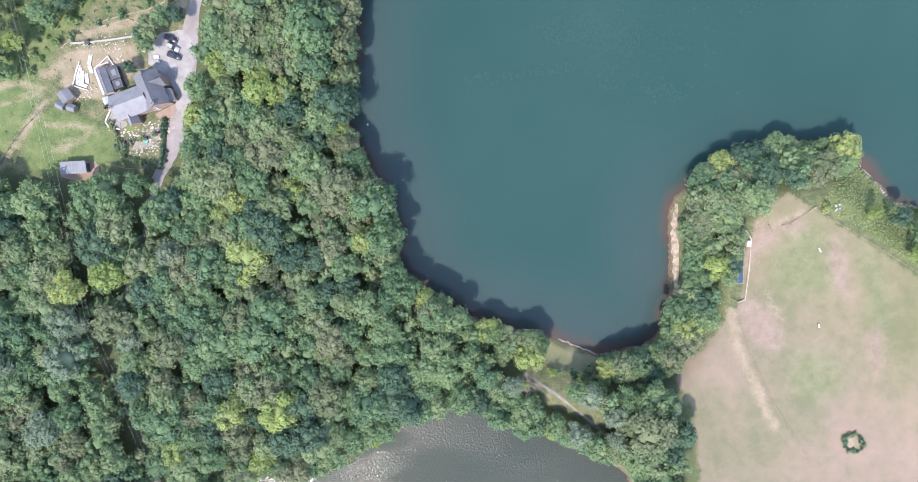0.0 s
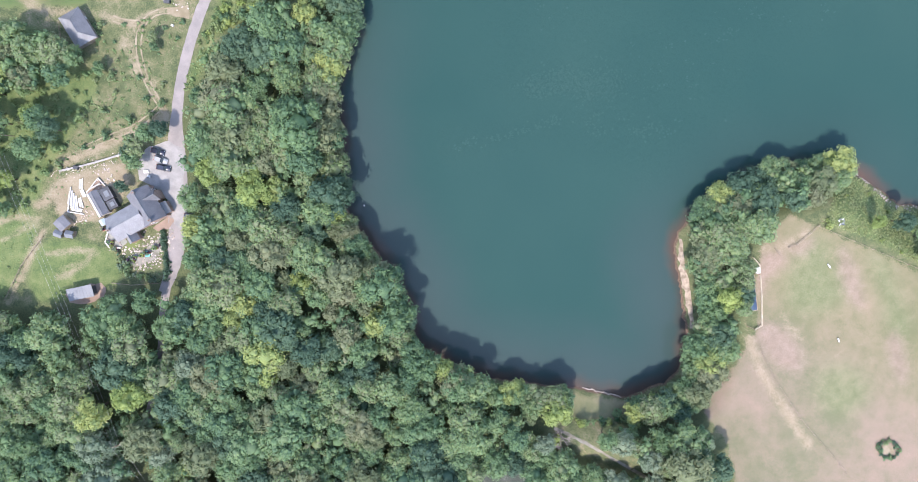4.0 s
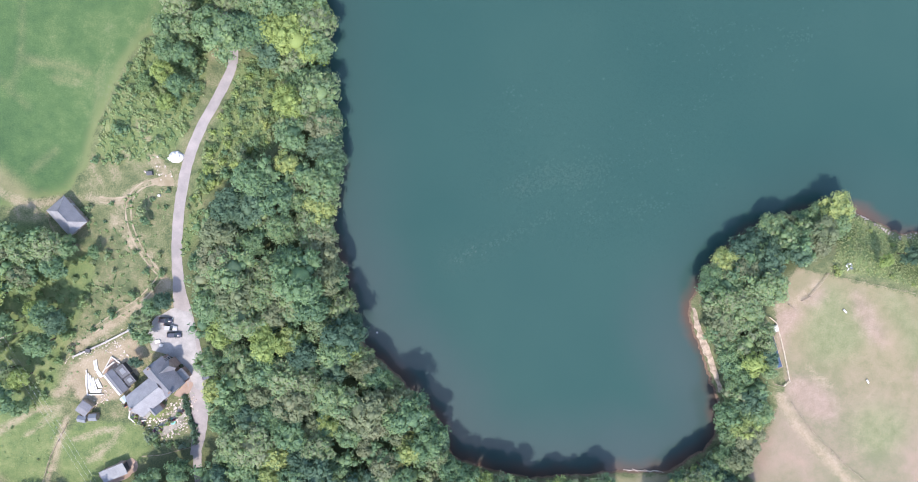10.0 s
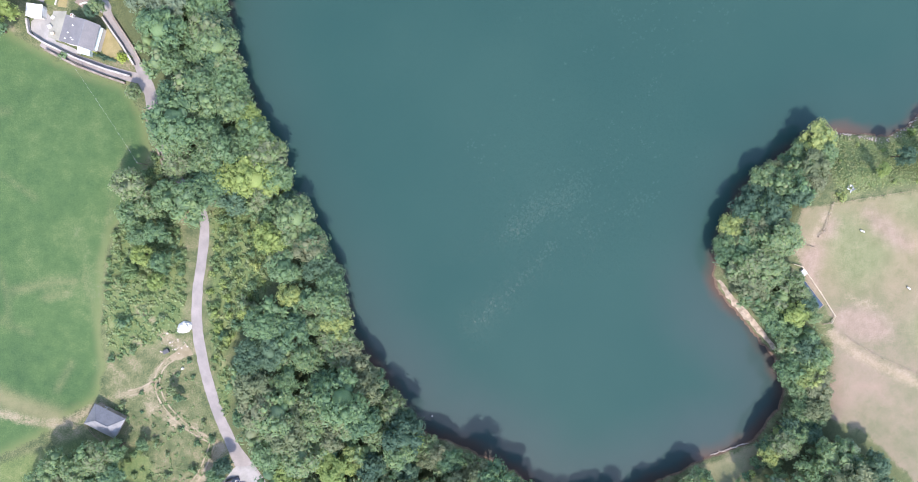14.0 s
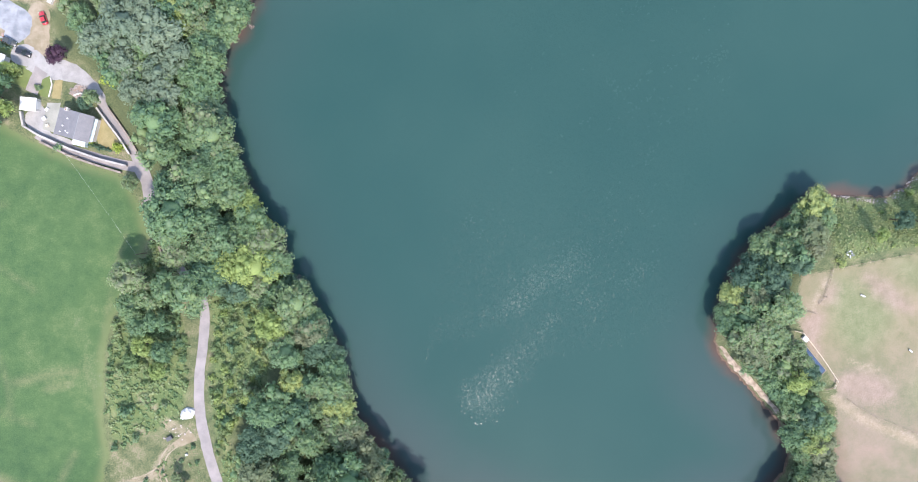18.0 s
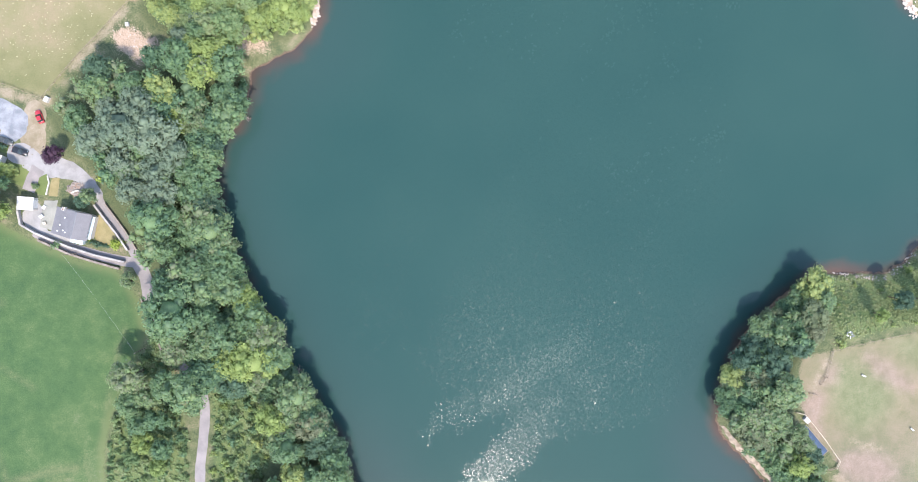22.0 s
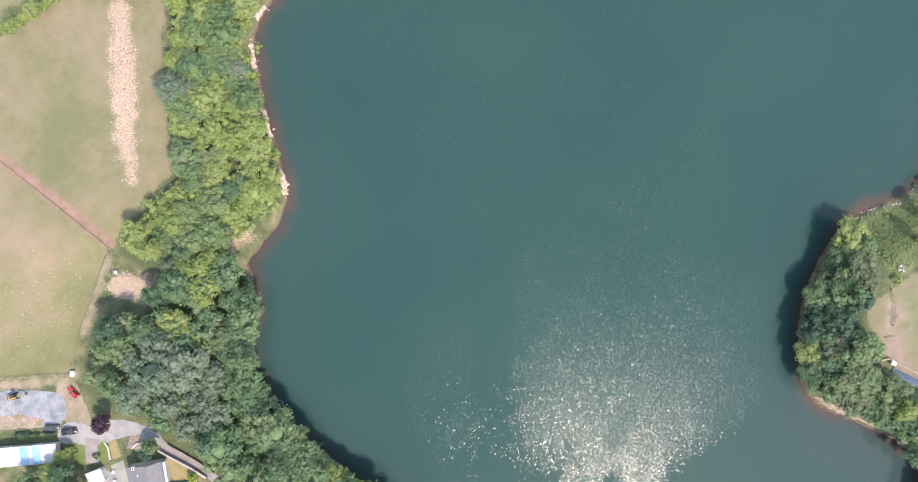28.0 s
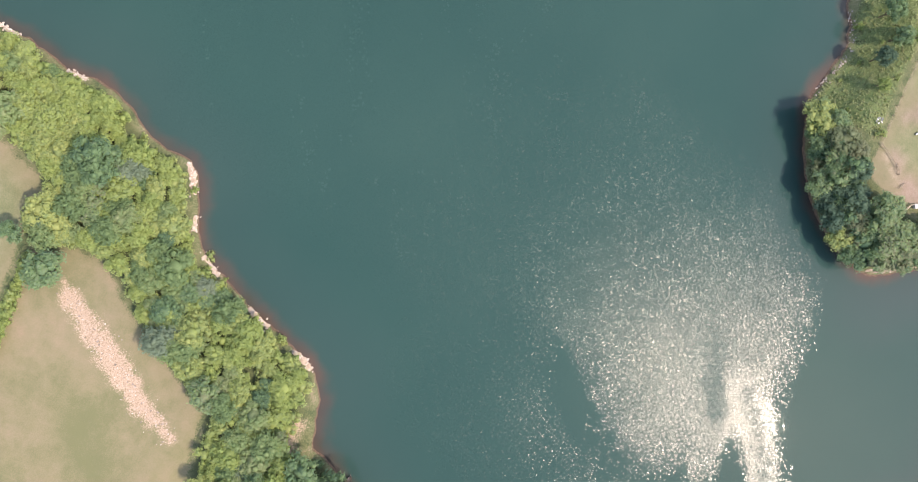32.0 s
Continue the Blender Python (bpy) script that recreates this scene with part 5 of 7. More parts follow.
for x, y, l, w, h, turn, mat, words in ((-102, -0.5, 3.4, 3.6, 2.3, -20, SLATE, "small garden shed with a grey felt roof"), (-101.8, -4.0, 2.4, 1.7, 1.9, 8, METAL_ROOF, "small shed with a pale blue-green roof"), (-98.9, -2.6, 2.3, 1.8, 1.9, 20, METAL_ROOF, "small shed with a pale blue-green roof"), (-91.6, 5.6, 1.8, 1.6, 2.0, -31, GLAZE, "little glazed lean-to beside the barn")):
    shed = thing("garden_shed", x, y, turn, words, "shed")
    gable_block(shed, l, w, h, h + 0.5, TIMBER, mat, over=0.15, rid=False)
    door_on(shed, 0, -w / 2, 0.8, 1.8, 0)
garage = thing("garage", -87.7, -17.0, 40.6, "flat-roofed garage with a pale grey metal roof", "garage")
part("wall", Shape().box(0, 0, -0.5, 7.2, 3.3, 2.9).mesh("wall", RED_STONE), garage)
part("roof", Shape().slab([(-3.9, -1.9, 2.4), (3.9, -1.9, 2.4), (3.9, 1.9, 2.75), (-3.9, 1.9, 2.75)], 0.12).mesh("roof", METAL_ROOF), garage)
for k in range(9):
    part("roof_rib", Shape().slab([(-3.8 + k * 0.93, -1.9, 2.45), (-3.72 + k * 0.93, -1.9, 2.45), (-3.72 + k * 0.93, 1.9, 2.8), (-3.8 + k * 0.93, 1.9, 2.8)], 0.05).mesh("rib", METAL_ROOF), garage)
door_on(garage, 3.61, 0, 2.4, 2.1, 90, DARK_STEEL)

# ---------- hipped stone hut ----------
hut = thing("barn", -123.2, 54.4, -31.6, "square stone barn with a hipped slate roof", "barn")
HL, HW = 9.4, 6.2
part("wall", Shape().box(0, 0, -0.6, HL, HW, 3.4).mesh("wall", STONE), hut)
e, q = HL / 2 + 0.35, HW / 2 + 0.35
r1, r0 = 2.0, 4.9
# light put into the colour: sunward slopes get paler slate, the others darker
for corners, mat in (([(-e, -q, 2.7), (e, -q, 2.7), (r1, 0, r0), (-r1, 0, r0)], SLATE_PALE), ([(e, q, 2.7), (-e, q, 2.7), (-r1, 0, r0), (r1, 0, r0)], SLATE),
                     ([(e, -q, 2.7), (e, q, 2.7), (r1, 0, r0)], SLATE_PALE), ([(-e, q, 2.7), (-e, -q, 2.7), (-r1, 0, r0)], SLATE)):
    part("roof", Shape().slab(corners, 0.1).mesh("roof", mat), hut)
for a, b in (((-r1, 0, r0), (r1, 0, r0)), ((r1, 0, r0), (e, q, 2.7)), ((r1, 0, r0), (e, -q, 2.7)), ((-r1, 0, r0), (-e, q, 2.7)), ((-r1, 0, r0), (-e, -q, 2.7))):
    part("ridge", Shape().rod((a[0], a[1], a[2] + 0.04), (b[0], b[1], b[2] + 0.04), 0.09).mesh("ridge", LEAD), hut)
door_on(hut, HL / 2, 0.6, 1.6, 2.2, 90)
window_on(hut, -2.0, HW / 2, 1.0, 0.8, 0.9, 180)

# ---------- bungalow ----------
bung = thing("bungalow", -122.6, 169.5, -19, "single-storey bungalow with a shallow grey tiled roof", "bungalow")
gable_block(bung, 7.4, 9.0, 3.5, 5.6, RENDER_WHITE, TILE_GREY, over=0.4, turn=90, shift=-1.8)
for x, y in ((-1.6, 1.4), (-2.6, -1.0), (-1.2, -2.2), (-0.4, -2.6), (-3.0, -2.8)):
    zz = 3.5 + 2.1 * (x + 4.5) / 6.3 - 0.1
    part("roof_vent", Shape().box(x, y, zz, 0.35, 0.35, 0.4).mesh("vent", WHITE_FRAME), bung)
part("porch", Shape().box(4.9, 0.1, -0.4, 0.8, 6.6, 2.5).mesh("porch", RENDER_WHITE), bung)
part("porch_roof", Shape().slab([(4.5, -3.4, 2.55), (5.5, -3.4, 2.3), (5.5, 3.4, 2.3), (4.5, 3.4, 2.55)], 0.06).mesh("porch_roof", GLAZE), bung)
for k in range(7):
    part("porch_bar", Shape().slab([(4.5, -3.3 + k * 1.09, 2.6), (5.5, -3.3 + k * 1.09, 2.35), (5.5, -3.24 + k * 1.09, 2.35), (4.5, -3.24 + k * 1.09, 2.6)], 0.05).mesh("bar", WHITE_FRAME), bung)
con = part("conservatory", Shape().box(1.8, -4.5, -0.4, 3.4, 1.8, 2.3).mesh("conservatory", GLAZE), bung)
part("conservatory_roof", Shape().slab([(0, -5.5, 1.95), (3.6, -5.5, 1.95), (3.6, -3.7, 2.5), (0, -3.7, 2.5)], 0.05).mesh("conservatory_roof", GLAZE), con)
for k in range(5):
    part("glazing_bar", Shape().slab([(0.02 + k * 0.88, -5.5, 2.0), (0.1 + k * 0.88, -5.5, 2.0), (0.1 + k * 0.88, -3.7, 2.55), (0.02 + k * 0.88, -3.7, 2.55)], 0.05).mesh("bar", WHITE_FRAME), con)
chimney_on(bung, -2.2, 3.9, 3.9, 1.5, RENDER_WHITE)
window_on(bung, -2.5, -3.72, 1.0, 1.4, 1.1, 0)
window_on(bung, -4.52, 1.5, 1.0, 1.2, 1.1, -90)
door_on(bung, -4.52, -1.0, 0.9, 2.0, -90, WHITE_FRAME)
wsh = thing("garage", -135.3, 176.4, -8, "small garage with a flat white roof", "garage")
part("wall", Shape().box(0, 0, -0.5, 4.3, 3.5, 2.9).mesh("wall", RENDER_WHITE), wsh)
part("roof", Shape().box(0, 0, 2.4, 4.6, 3.8, 0.14).mesh("roof", WHITE_SHEET, 0.03), wsh)
part("rim", Shape().box(0, -1.86, 2.54, 4.6, 0.1, 0.08).box(0, 1.86, 2.54, 4.6, 0.1, 0.08).mesh("rim", WHITE_FRAME), wsh)
door_on(wsh, 2.16, 0, 2.3, 2.0, 90, WHITE_FRAME)

# long white building with blue roof panels
lodge = thing("lodge", -151.0, 192.3, -24, "long low white building with blue roof panels", "lodge")
part("wall", Shape().box(0, 0, -0.5, 21.4, 5.0, 3.1).mesh("wall", RENDER_WHITE), lodge)
BLUE_SHEET = plain("blue_roof_panel", (0.154, 0.323, 0.462), (0.246, 0.415, 0.538), 0.8, 0.4)
for k in range(20):
    mat = BLUE_SHEET if k in (11, 12, 14, 15) else WHITE_SHEET
    x0 = -11 + k * 1.1
    part("roof_panel", Shape().slab([(x0, -2.8, 2.62), (x0 + 1.08, -2.8, 2.62), (x0 + 1.08, 2.8, 2.95), (x0, 2.8, 2.95)], 0.08).mesh("roof_panel", mat), lodge)
part("fascia", Shape().box(0, 2.82, 2.6, 22, 0.08, 0.4).mesh("fascia", WHITE_FRAME), lodge)
for x in (-5, -1, 3):
    window_on(lodge, x, 2.51, 1.0, 1.4, 1.1, 180)
door_on(lodge, 5.6, 2.51, 0.95, 2.0, 180, WHITE_FRAME)


# ---------- cars ----------
def paint(name, c):
    m = Mat(name, 0.28, 0.5)
    m.b.inputs["Coat Weight"].default_value = 0.6
    m.color(m.mix(m.noise(2.0, 3), c, tuple(min(1.0, v * 1.15 + 0.004) for v in c)))
    return m.m


def car_body(l, w, low, high, cab0, cab1, roof):
    """A car's shell from cross sections along its length: bonnet, cabin and tail with rounded shoulders."""
    rows = []
    stations = [(-l / 2, 0.80, 0.62), (-l / 2 + 0.18, 0.93, 0.8), (cab0, 1.0, 0.92), (cab0 + 0.45, 1.0, 0.95), (cab1 - 0.3, 1.0, 0.95), (cab1, 1.0, 0.93), (l / 2 - 0.2, 0.94, 0.78), (l / 2, 0.82, 0.6)]
    for x, kw, kh in stations:
        hw, h = w / 2 * kw, high * kh
        rows.append([(x, -hw, low), (x, -hw * 1.0, h * 0.72), (x, -hw * 0.9, h), (x, 0, h * 1.03), (x, hw * 0.9, h), (x, hw, h * 0.72), (x, hw, low)])
    v = np.array(rows).reshape(-1, 3)
    q = sheet_quads(7, len(stations))
    s = Shape().add(v, [tuple(f) for f in q])
    n = len(stations)
    s.add(v[:7], [(6, 5, 4, 3, 2, 1, 0)]).add(v[-7:], [(0, 1, 2, 3, 4, 5, 6)])
    s.add(np.array([r[0] for r in rows] + [r[6] for r in rows]), [(k, k + n, k + 1 + n, k + 1) for k in range(n - 1)])
    return s


def car(x, y, turn, body_mat, label, l=4.3, w=1.75, roof=1.45, tail=0.4):
    top = thing("car", x, y, turn, label, "car", "parked cars")
    cab0, cab1 = -l / 2 + tail, l / 2 - 1.25
    body = part("body", car_body(l, w, 0.28, 0.92, cab0, cab1, roof).mesh("body", body_mat, 0, True), top)
    s, a, b = Shape(), w / 2 * 0.9, w / 2 * 0.72
    s.add([(cab0, -a, 0.86), (cab1, -a, 0.86), (cab1, a, 0.86), (cab0, a, 0.86), (cab0 + 0.35, -b, roof), (cab1 - 0.75, -b, roof), (cab1 - 0.75, b, roof), (cab0 + 0.35, b, roof)],
          [(0, 1, 5, 4), (1, 2, 6, 5), (2, 3, 7, 6), (3, 0, 4, 7), (4, 5, 6, 7)])
    part("glasshouse", s.mesh("glasshouse", GLASS), top)
    part("roof", Shape().box((cab0 + cab1 - 0.4) / 2, 0, roof, cab1 - cab0 - 1.0, b * 2.06, 0.05, 0, 0.06).mesh("roof", body_mat, 0.02), top)
    for sx in (-l / 2 + 0.75, l / 2 - 0.8):
        for sy in (-w / 2 + 0.1, w / 2 - 0.1):
            wheel = part("wheel", Shape().tube([(sx, sy - 0.1, 0.31), (sx, sy + 0.1, 0.31)], [0.31, 0.31], 14).mesh("tyre", RUBBER), top)
            part("rim", Shape().tube([(sx, sy - 0.11, 0.31), (sx, sy + 0.11, 0.31)], [0.18, 0.18], 10).mesh("rim", METAL_ROOF), wheel)
    for sy in (-0.6, 0.6):
        part("headlight", Shape().box(l / 2 - 0.14, sy, 0.6, 0.12, 0.32, 0.14).mesh("headlight", GLAZE, 0.02), top)
        part("tail_light", Shape().box(-l / 2 + 0.08, sy, 0.62, 0.1, 0.28, 0.14).mesh("tail_light", paint("red_lens", (0.231, 0.015, 0.015))), top)
        part("mirror", Shape().box(cab1 - 0.45, sy * (w / 2 + 0.1) / 0.6, 0.9, 0.14, 0.2, 0.14).mesh("mirror", body_mat, 0.02), top)
    return top


car(-87.3, 32.6, 14, paint("dark_blue_paint", (0.009, 0.012, 0.027)), "dark blue hatchback parked on gravel by the house")
car(-85.4, 30.8, 10, paint("silver_paint", (0.269, 0.277, 0.292)), "silver grey car parked on gravel by the house")
car(-83.6, 29.0, 18, paint("black_blue_paint", (0.015, 0.019, 0.035)), "black estate car parked on gravel by the house", 4.5)
car(-69.6, 19.6, 20, paint("grey_blue_paint", (0.046, 0.054, 0.069)), "dark car half hidden under roadside trees", 4.4)
car(-129.7, 201.2, 105, paint("red_paint", (0.346, 0.015, 0.023)), "bright red hatchback beside the trees", 3.9, 1.65)
car(-136.2, 191.6, -22, paint("black_paint", (0.008, 0.008, 0.009)), "black four-wheel-drive car on the drive", 4.4, 1.85, 1.75)
car(-139.8, 194.9, -28, paint("grey_green_paint", (0.038, 0.042, 0.038)), "dark car parked against the hedge", 4.2)

# compact digger in the yard
YELLOW = paint("faded_yellow_paint", (0.323, 0.215, 0.038))
dig = thing("digger", -144.6, 207.9, -12, "small faded yellow digger standing in the gravel yard", "digger")
for sy in (-0.7, 0.7):
    tr = part("track", Shape().box(0, sy, 0.0, 2.3, 0.4, 0.55).mesh("track", RUBBER, 0.12), dig)
    part("track_frame", Shape().box(0, sy, 0.15, 1.5, 0.44, 0.25).mesh("track_frame", DARK_STEEL), tr)
part("body", Shape().box(-0.5, 0, 0.6, 1.9, 1.5, 0.75, 0, 0.1).mesh("body", YELLOW, 0.08), dig)
cabin = part("cab", Shape().box(0.25, 0.3, 0.65, 1.1, 0.85, 1.6, 0, 0.08).mesh("cab", GLASS, 0.04), dig)
part("cab_roof", Shape().box(0.25, 0.3, 2.25, 1.15, 0.9, 0.08).mesh("cab_roof", DARK_STEEL, 0.02), cabin)
part("boom", Shape().tube([(0.6, -0.2, 0.9), (1.7, -0.2, 2.2), (2.6, -0.2, 2.3)], [0.14, 0.16, 0.12], 4).mesh("boom", YELLOW), dig)
part("arm", Shape().tube([(2.6, -0.2, 2.3), (3.3, -0.2, 0.9)], [0.12, 0.09], 4).mesh("arm", YELLOW), dig)
part("bucket", Shape().box(3.3, -0.2, 0.3, 0.5, 0.6, 0.6, 0, 0.3).mesh("bucket", DARK_STEEL, 0.03), dig)
part("counterweight", Shape().box(-1.5, 0, 0.62, 0.35, 1.45, 0.6).mesh("counterweight", DARK_STEEL, 0.08), dig)


# ---------- fences and walls ----------
def fence(line, label, gap=2.6, h=1.15, rails=2, rail=0.05, mat=TIMBER, post=0.07, group="field fences", name="fence"):
    """Posts with rails from post to post over the ground; each is a part."""
    p = np.array(line, float)
    x0, y0 = p[0]
    base = gz(x0, y0)
    top = thing(name, x0, y0, 0, label, "fence", group)
    spots_ = []
    for (ax, ay), (bx, by) in zip(p[:-1], p[1:]):
        n = max(1, round(math.hypot(bx - ax, by - ay) / gap))
        spots_ += [(ax + (bx - ax) * k / n, ay + (by - ay) * k / n) for k in range(n)]
    spots_.append(tuple(p[-1]))
    peg = Shape().box(0, 0, -0.4, post * 2, post * 2, h + 0.4).mesh("post", mat, 0.015)
    for k, (x, y) in enumerate(spots_):
        part("post", peg, top, "", pose(x - x0, y - y0, gz(x, y) - base, 0, (k % 3 - 1) * 1.5, 0))
        if k:
            u, w = spots_[k - 1]
            for r in range(rails):
                z = h * (0.92 - 0.45 * r)
                part("rail", Shape().rod((u - x0, w - y0, gz(u, w) - base + z), (x - x0, y - y0, gz(x, y) - base + z), rail, 4).mesh("rail", mat), top)
    return top


def wall_run(line, label, h=1.2, thick=0.45, mat=STONE, sink=0.4, name="stone_wall"):
    """A wall that follows the ground, with a coping."""
    p = np.array(line, float)
    s, cap = Shape(), Shape()
    for (ax, ay), (bx, by) in zip(p[:-1], p[1:]):
        d = math.hypot(bx - ax, by - ay)
        n = max(1, int(d / 2.5))
        turn = math.degrees(math.atan2(by - ay, bx - ax))
        for k in range(n):
            u = (k + 0.5) / n
            x, y = ax + (bx - ax) * u, ay + (by - ay) * u
            s.box(x, y, gz(x, y) - sink, d / n + 0.12, thick, h + sink, turn)
            cap.box(x, y, gz(x, y) + h, d / n + 0.02, thick + 0.14, 0.12, turn)
    top = new(name, s.mesh("wall", mat))
    tagged(top, label, "wall", "garden walls")
    part("coping", cap.mesh("coping", mat, 0.02), top)
    return top


WEATHERED = plain("weathered_pale_render", (0.24, 0.228, 0.215), (0.38, 0.365, 0.35), 2.2, 0.9)
wall_run([(-138.4, 174.6), (-138, 170.4), (-134.2, 167.6), (-125.4, 162.9), (-117.5, 159.6), (-110.1, 157.2)], "rendered wall above the lane below the bungalow", 1.3, 0.4, WEATHERED)
wall_run([(-134, 165.6), (-125.6, 160.8), (-118, 157.6), (-111.9, 155.3)], "pale stone wall between the lane and the pasture", 1.0, 0.45, STONE)
wall_run([(-117, 174.6), (-111.9, 166.3), (-108.9, 160.6)], "rendered wall beside the parched lawn", 1.2, 0.4, WEATHERED)
wall_run([(-114, 174.6), (-109.1, 166.1), (-106.6, 160.6)], "low stone wall along the lane", 0.8, 0.4, STONE)
wall_run([(-106.6, 146), (-104.4, 138.5), (-102.2, 130)], "low stone wall beside the lane", 0.9, 0.4, STONE)
wall_run([(-123.4, 178.6), (-121.6, 179.2), (-119.8, 178.4)], "curved low garden wall by the drive", 0.5, 0.3, RENDER_WHITE)
wall_run([(-130.5, 178.6), (-129.3, 182.1), (-129.5, 184.1)], "low white kerb round a grass island", 0.25, 0.25, RENDER_WHITE)
wall_run([(-89.8, 4.0), (-89, -0.2), (-86.8, -1.0), (-84, 0.6)], "white garden wall round the terrace", 0.5, 0.3, RENDER_WHITE)
wall_run([(-105.6, 10.2), (-103.1, 2.9), (-98.5, 4.5)], "low white kerb round the stacked boards", 0.35, 0.22, RENDER_WHITE)
wall_run([(-100.7, 10.8), (-99.6, 16.6), (-96.6, 15.5)], "low white wall round a small terrace", 0.45, 0.22, RENDER_WHITE)
wall_run([(-110.6, 13.0), (-106.8, 16.4), (-102.5, 20.4), (-96.4, 26.7)], "low crumbling stone wall along the building plot", 0.55, 0.4, WEATHERED)
wall_run([(-98.2, 15.4), (-100.4, 12.2)], "low wall round the barn yard", 0.8, 0.3, RENDER_WHITE)

fence([(104.4, 112), (103.2, 108), (101.4, 103.2), (99.6, 101.2)], "broken timber fence in the corner of the dry field")
fence([(99.8, 101.3), (102.4, 103)], "fallen timber rail at the field corner", 1.6, 0.5, 1)
fence([(96, 98.7), (98.4, 97.8)], "short timber rail near the pool", 1.2, 0.8)
fence([(104, 111.4), (118, 113.2), (134, 115), (165, 118.5)], "wire and timber fence along the field's edge", 3.2, 1.1, 2, 0.025)
fence([(91.3, 93), (94.2, 92), (100.2, 83.6), (105.2, 75.6), (103.8, 73.4)], "pale timber rail fence along the blue pool", 1.6, 1.0, 2, 0.09, PALE_TIMBER, 0.09)
fence([(101.2, 73.2), (104, 73.6)], "timber gate at the end of the pool", 1.3, 1.1, 3)
fence([(108.5, 69.3), (110.6, 67.6), (118, 62.6), (133, 55.2), (156, 47)], "thin fence across the dry field", 3.4, 1.0, 1, 0.03)
fence([(-101.2, 233.6), (-119, 216.8), (-128.4, 206.6)], "post and rail fence beside the dry field", 3.0, 1.1, 2, 0.035)
fence([(-128.6, 206.4), (-136, 210), (-147, 214.8), (-165, 222)], "post and rail fence above the yard", 3.0, 1.1, 2, 0.035)
fence([(-101.6, 234.4), (-108.9, 252.5), (-116, 269.4), (-135, 291)], "dark fence along the red soil strip", 2.6, 1.1, 2, 0.05)
fence([(-130.2, 53.2), (-127.6, 49.4), (-124.2, 46.4)], "leaning timber fence behind the barn", 2.0, 1.2, 2, 0.05)
fence([(-106, -7.5), (-107.9, -18.6), (-107.9, -31)], "post and rail fence beside the lawn", 2.8, 1.1)
fence([(-81.5, -10.5), (-76, -8.4), (-68.5, -3.6)], "low timber garden fence", 2.4, 1.0)

# ---------- the blue pool ----------
POOL_BLUE = Mat("blue_pool_water", 0.08, 0.5)
POOL_BLUE.color(POOL_BLUE.ramp(POOL_BLUE.noise(0.3, 3), [(0.4, (0.04, 0.066, 0.11)), (0.6, (0.085, 0.125, 0.18))]))
tank = thing("pool", 97.1, 83.2, -53, "long narrow blue pool with a timber kerb", "pool")
tz = max(gz(97.1 + u, 83.2 + v) for u, v in ((-4.5, 7.5), (4.5, -7.5), (0, 0), (1.5, 1.0), (-1.5, -1.0))) + 0.1 - gz(97.1, 83.2)
part("basin", Shape().box(0, 0, tz - 1.6, 11.5, 2.6, 1.55).mesh("basin", CONCRETE), tank)
part("water_surface", Shape().box(0, 0, tz - 0.06, 11.2, 2.2, 0.05).mesh("water_surface", POOL_BLUE.m), tank)
for sy in (-1.2, 1.2):
    part("kerb", Shape().box(0, sy, tz - 1.6, 11.7, 0.2, 1.75).mesh("kerb", TIMBER, 0.03), tank)
for sx in (-5.8, 5.8):
    part("kerb", Shape().box(sx, 0, tz - 1.6, 0.2, 2.2, 1.72).mesh("kerb", TIMBER, 0.03), tank)
hut = thing("pump_box", 94.6, 90.2, -50, "white box beside the end of the blue pool", "box")
part("body", Shape().box(0, 0, -0.1, 1.8, 1.3, 1.1, 0, 0.05).mesh("body", WHITE_SHEET, 0.05), hut)
part("lid", Shape().box(0, 0, 1.0, 1.9, 1.4, 0.08).mesh("lid", WHITE_SHEET, 0.02), hut)
# made-up troughs in place of a long white shape, probably a lying animal
for x, y, turn, l in ((114.4, 102.5, -25, 1.5), (129.9, 83.5, -40, 1.3)):
    tub = thing("stand_in_trough", x, y, turn, "white trough standing in for a pale animal-sized shape on dry grass", "trough", "troughs in the dry field")
    part("tub", Shape().box(0, 0, 0.25, l, 0.42, 0.4, 0, -0.08).mesh("tub", WHITE_SHEET, 0.06), tub)
    for sx in (-l / 2 + 0.3, l / 2 - 0.3):
        part("leg", Shape().box(sx, 0, -0.1, 0.12, 0.45, 0.4).mesh("leg", DARK_STEEL), tub)


# ---------- bushes, hedges, single trees ----------
SHRUBS = [crown_arrays(300 + k, r, 0.0, h, 9, 230, 0.4, 1.25) for k, (r, h) in enumerate(((1.9, 3.0), (1.5, 2.2), (2.4, 3.6), (1.2, 1.8)))]
SHRUB_MESH = {}


def shrub_mesh(k, leaf):
    if (k, leaf.name) not in SHRUB_MESH:
        SHRUB_MESH[k, leaf.name] = mesh_from("shrub", *SHRUBS[k], leaf, True)
    return SHRUB_MESH[k, leaf.name]


def shrub(x, y, k, leaf, scale, turn, label, group=""):
    ob = new("shrub", shrub_mesh(k, leaf))
    ob.matrix_basis = pose(x, y, gz(x, y) - 0.15, 0, 0, turn) @ Matrix.Scale(scale, 4)
    return tagged(ob, label, "shrub", group)


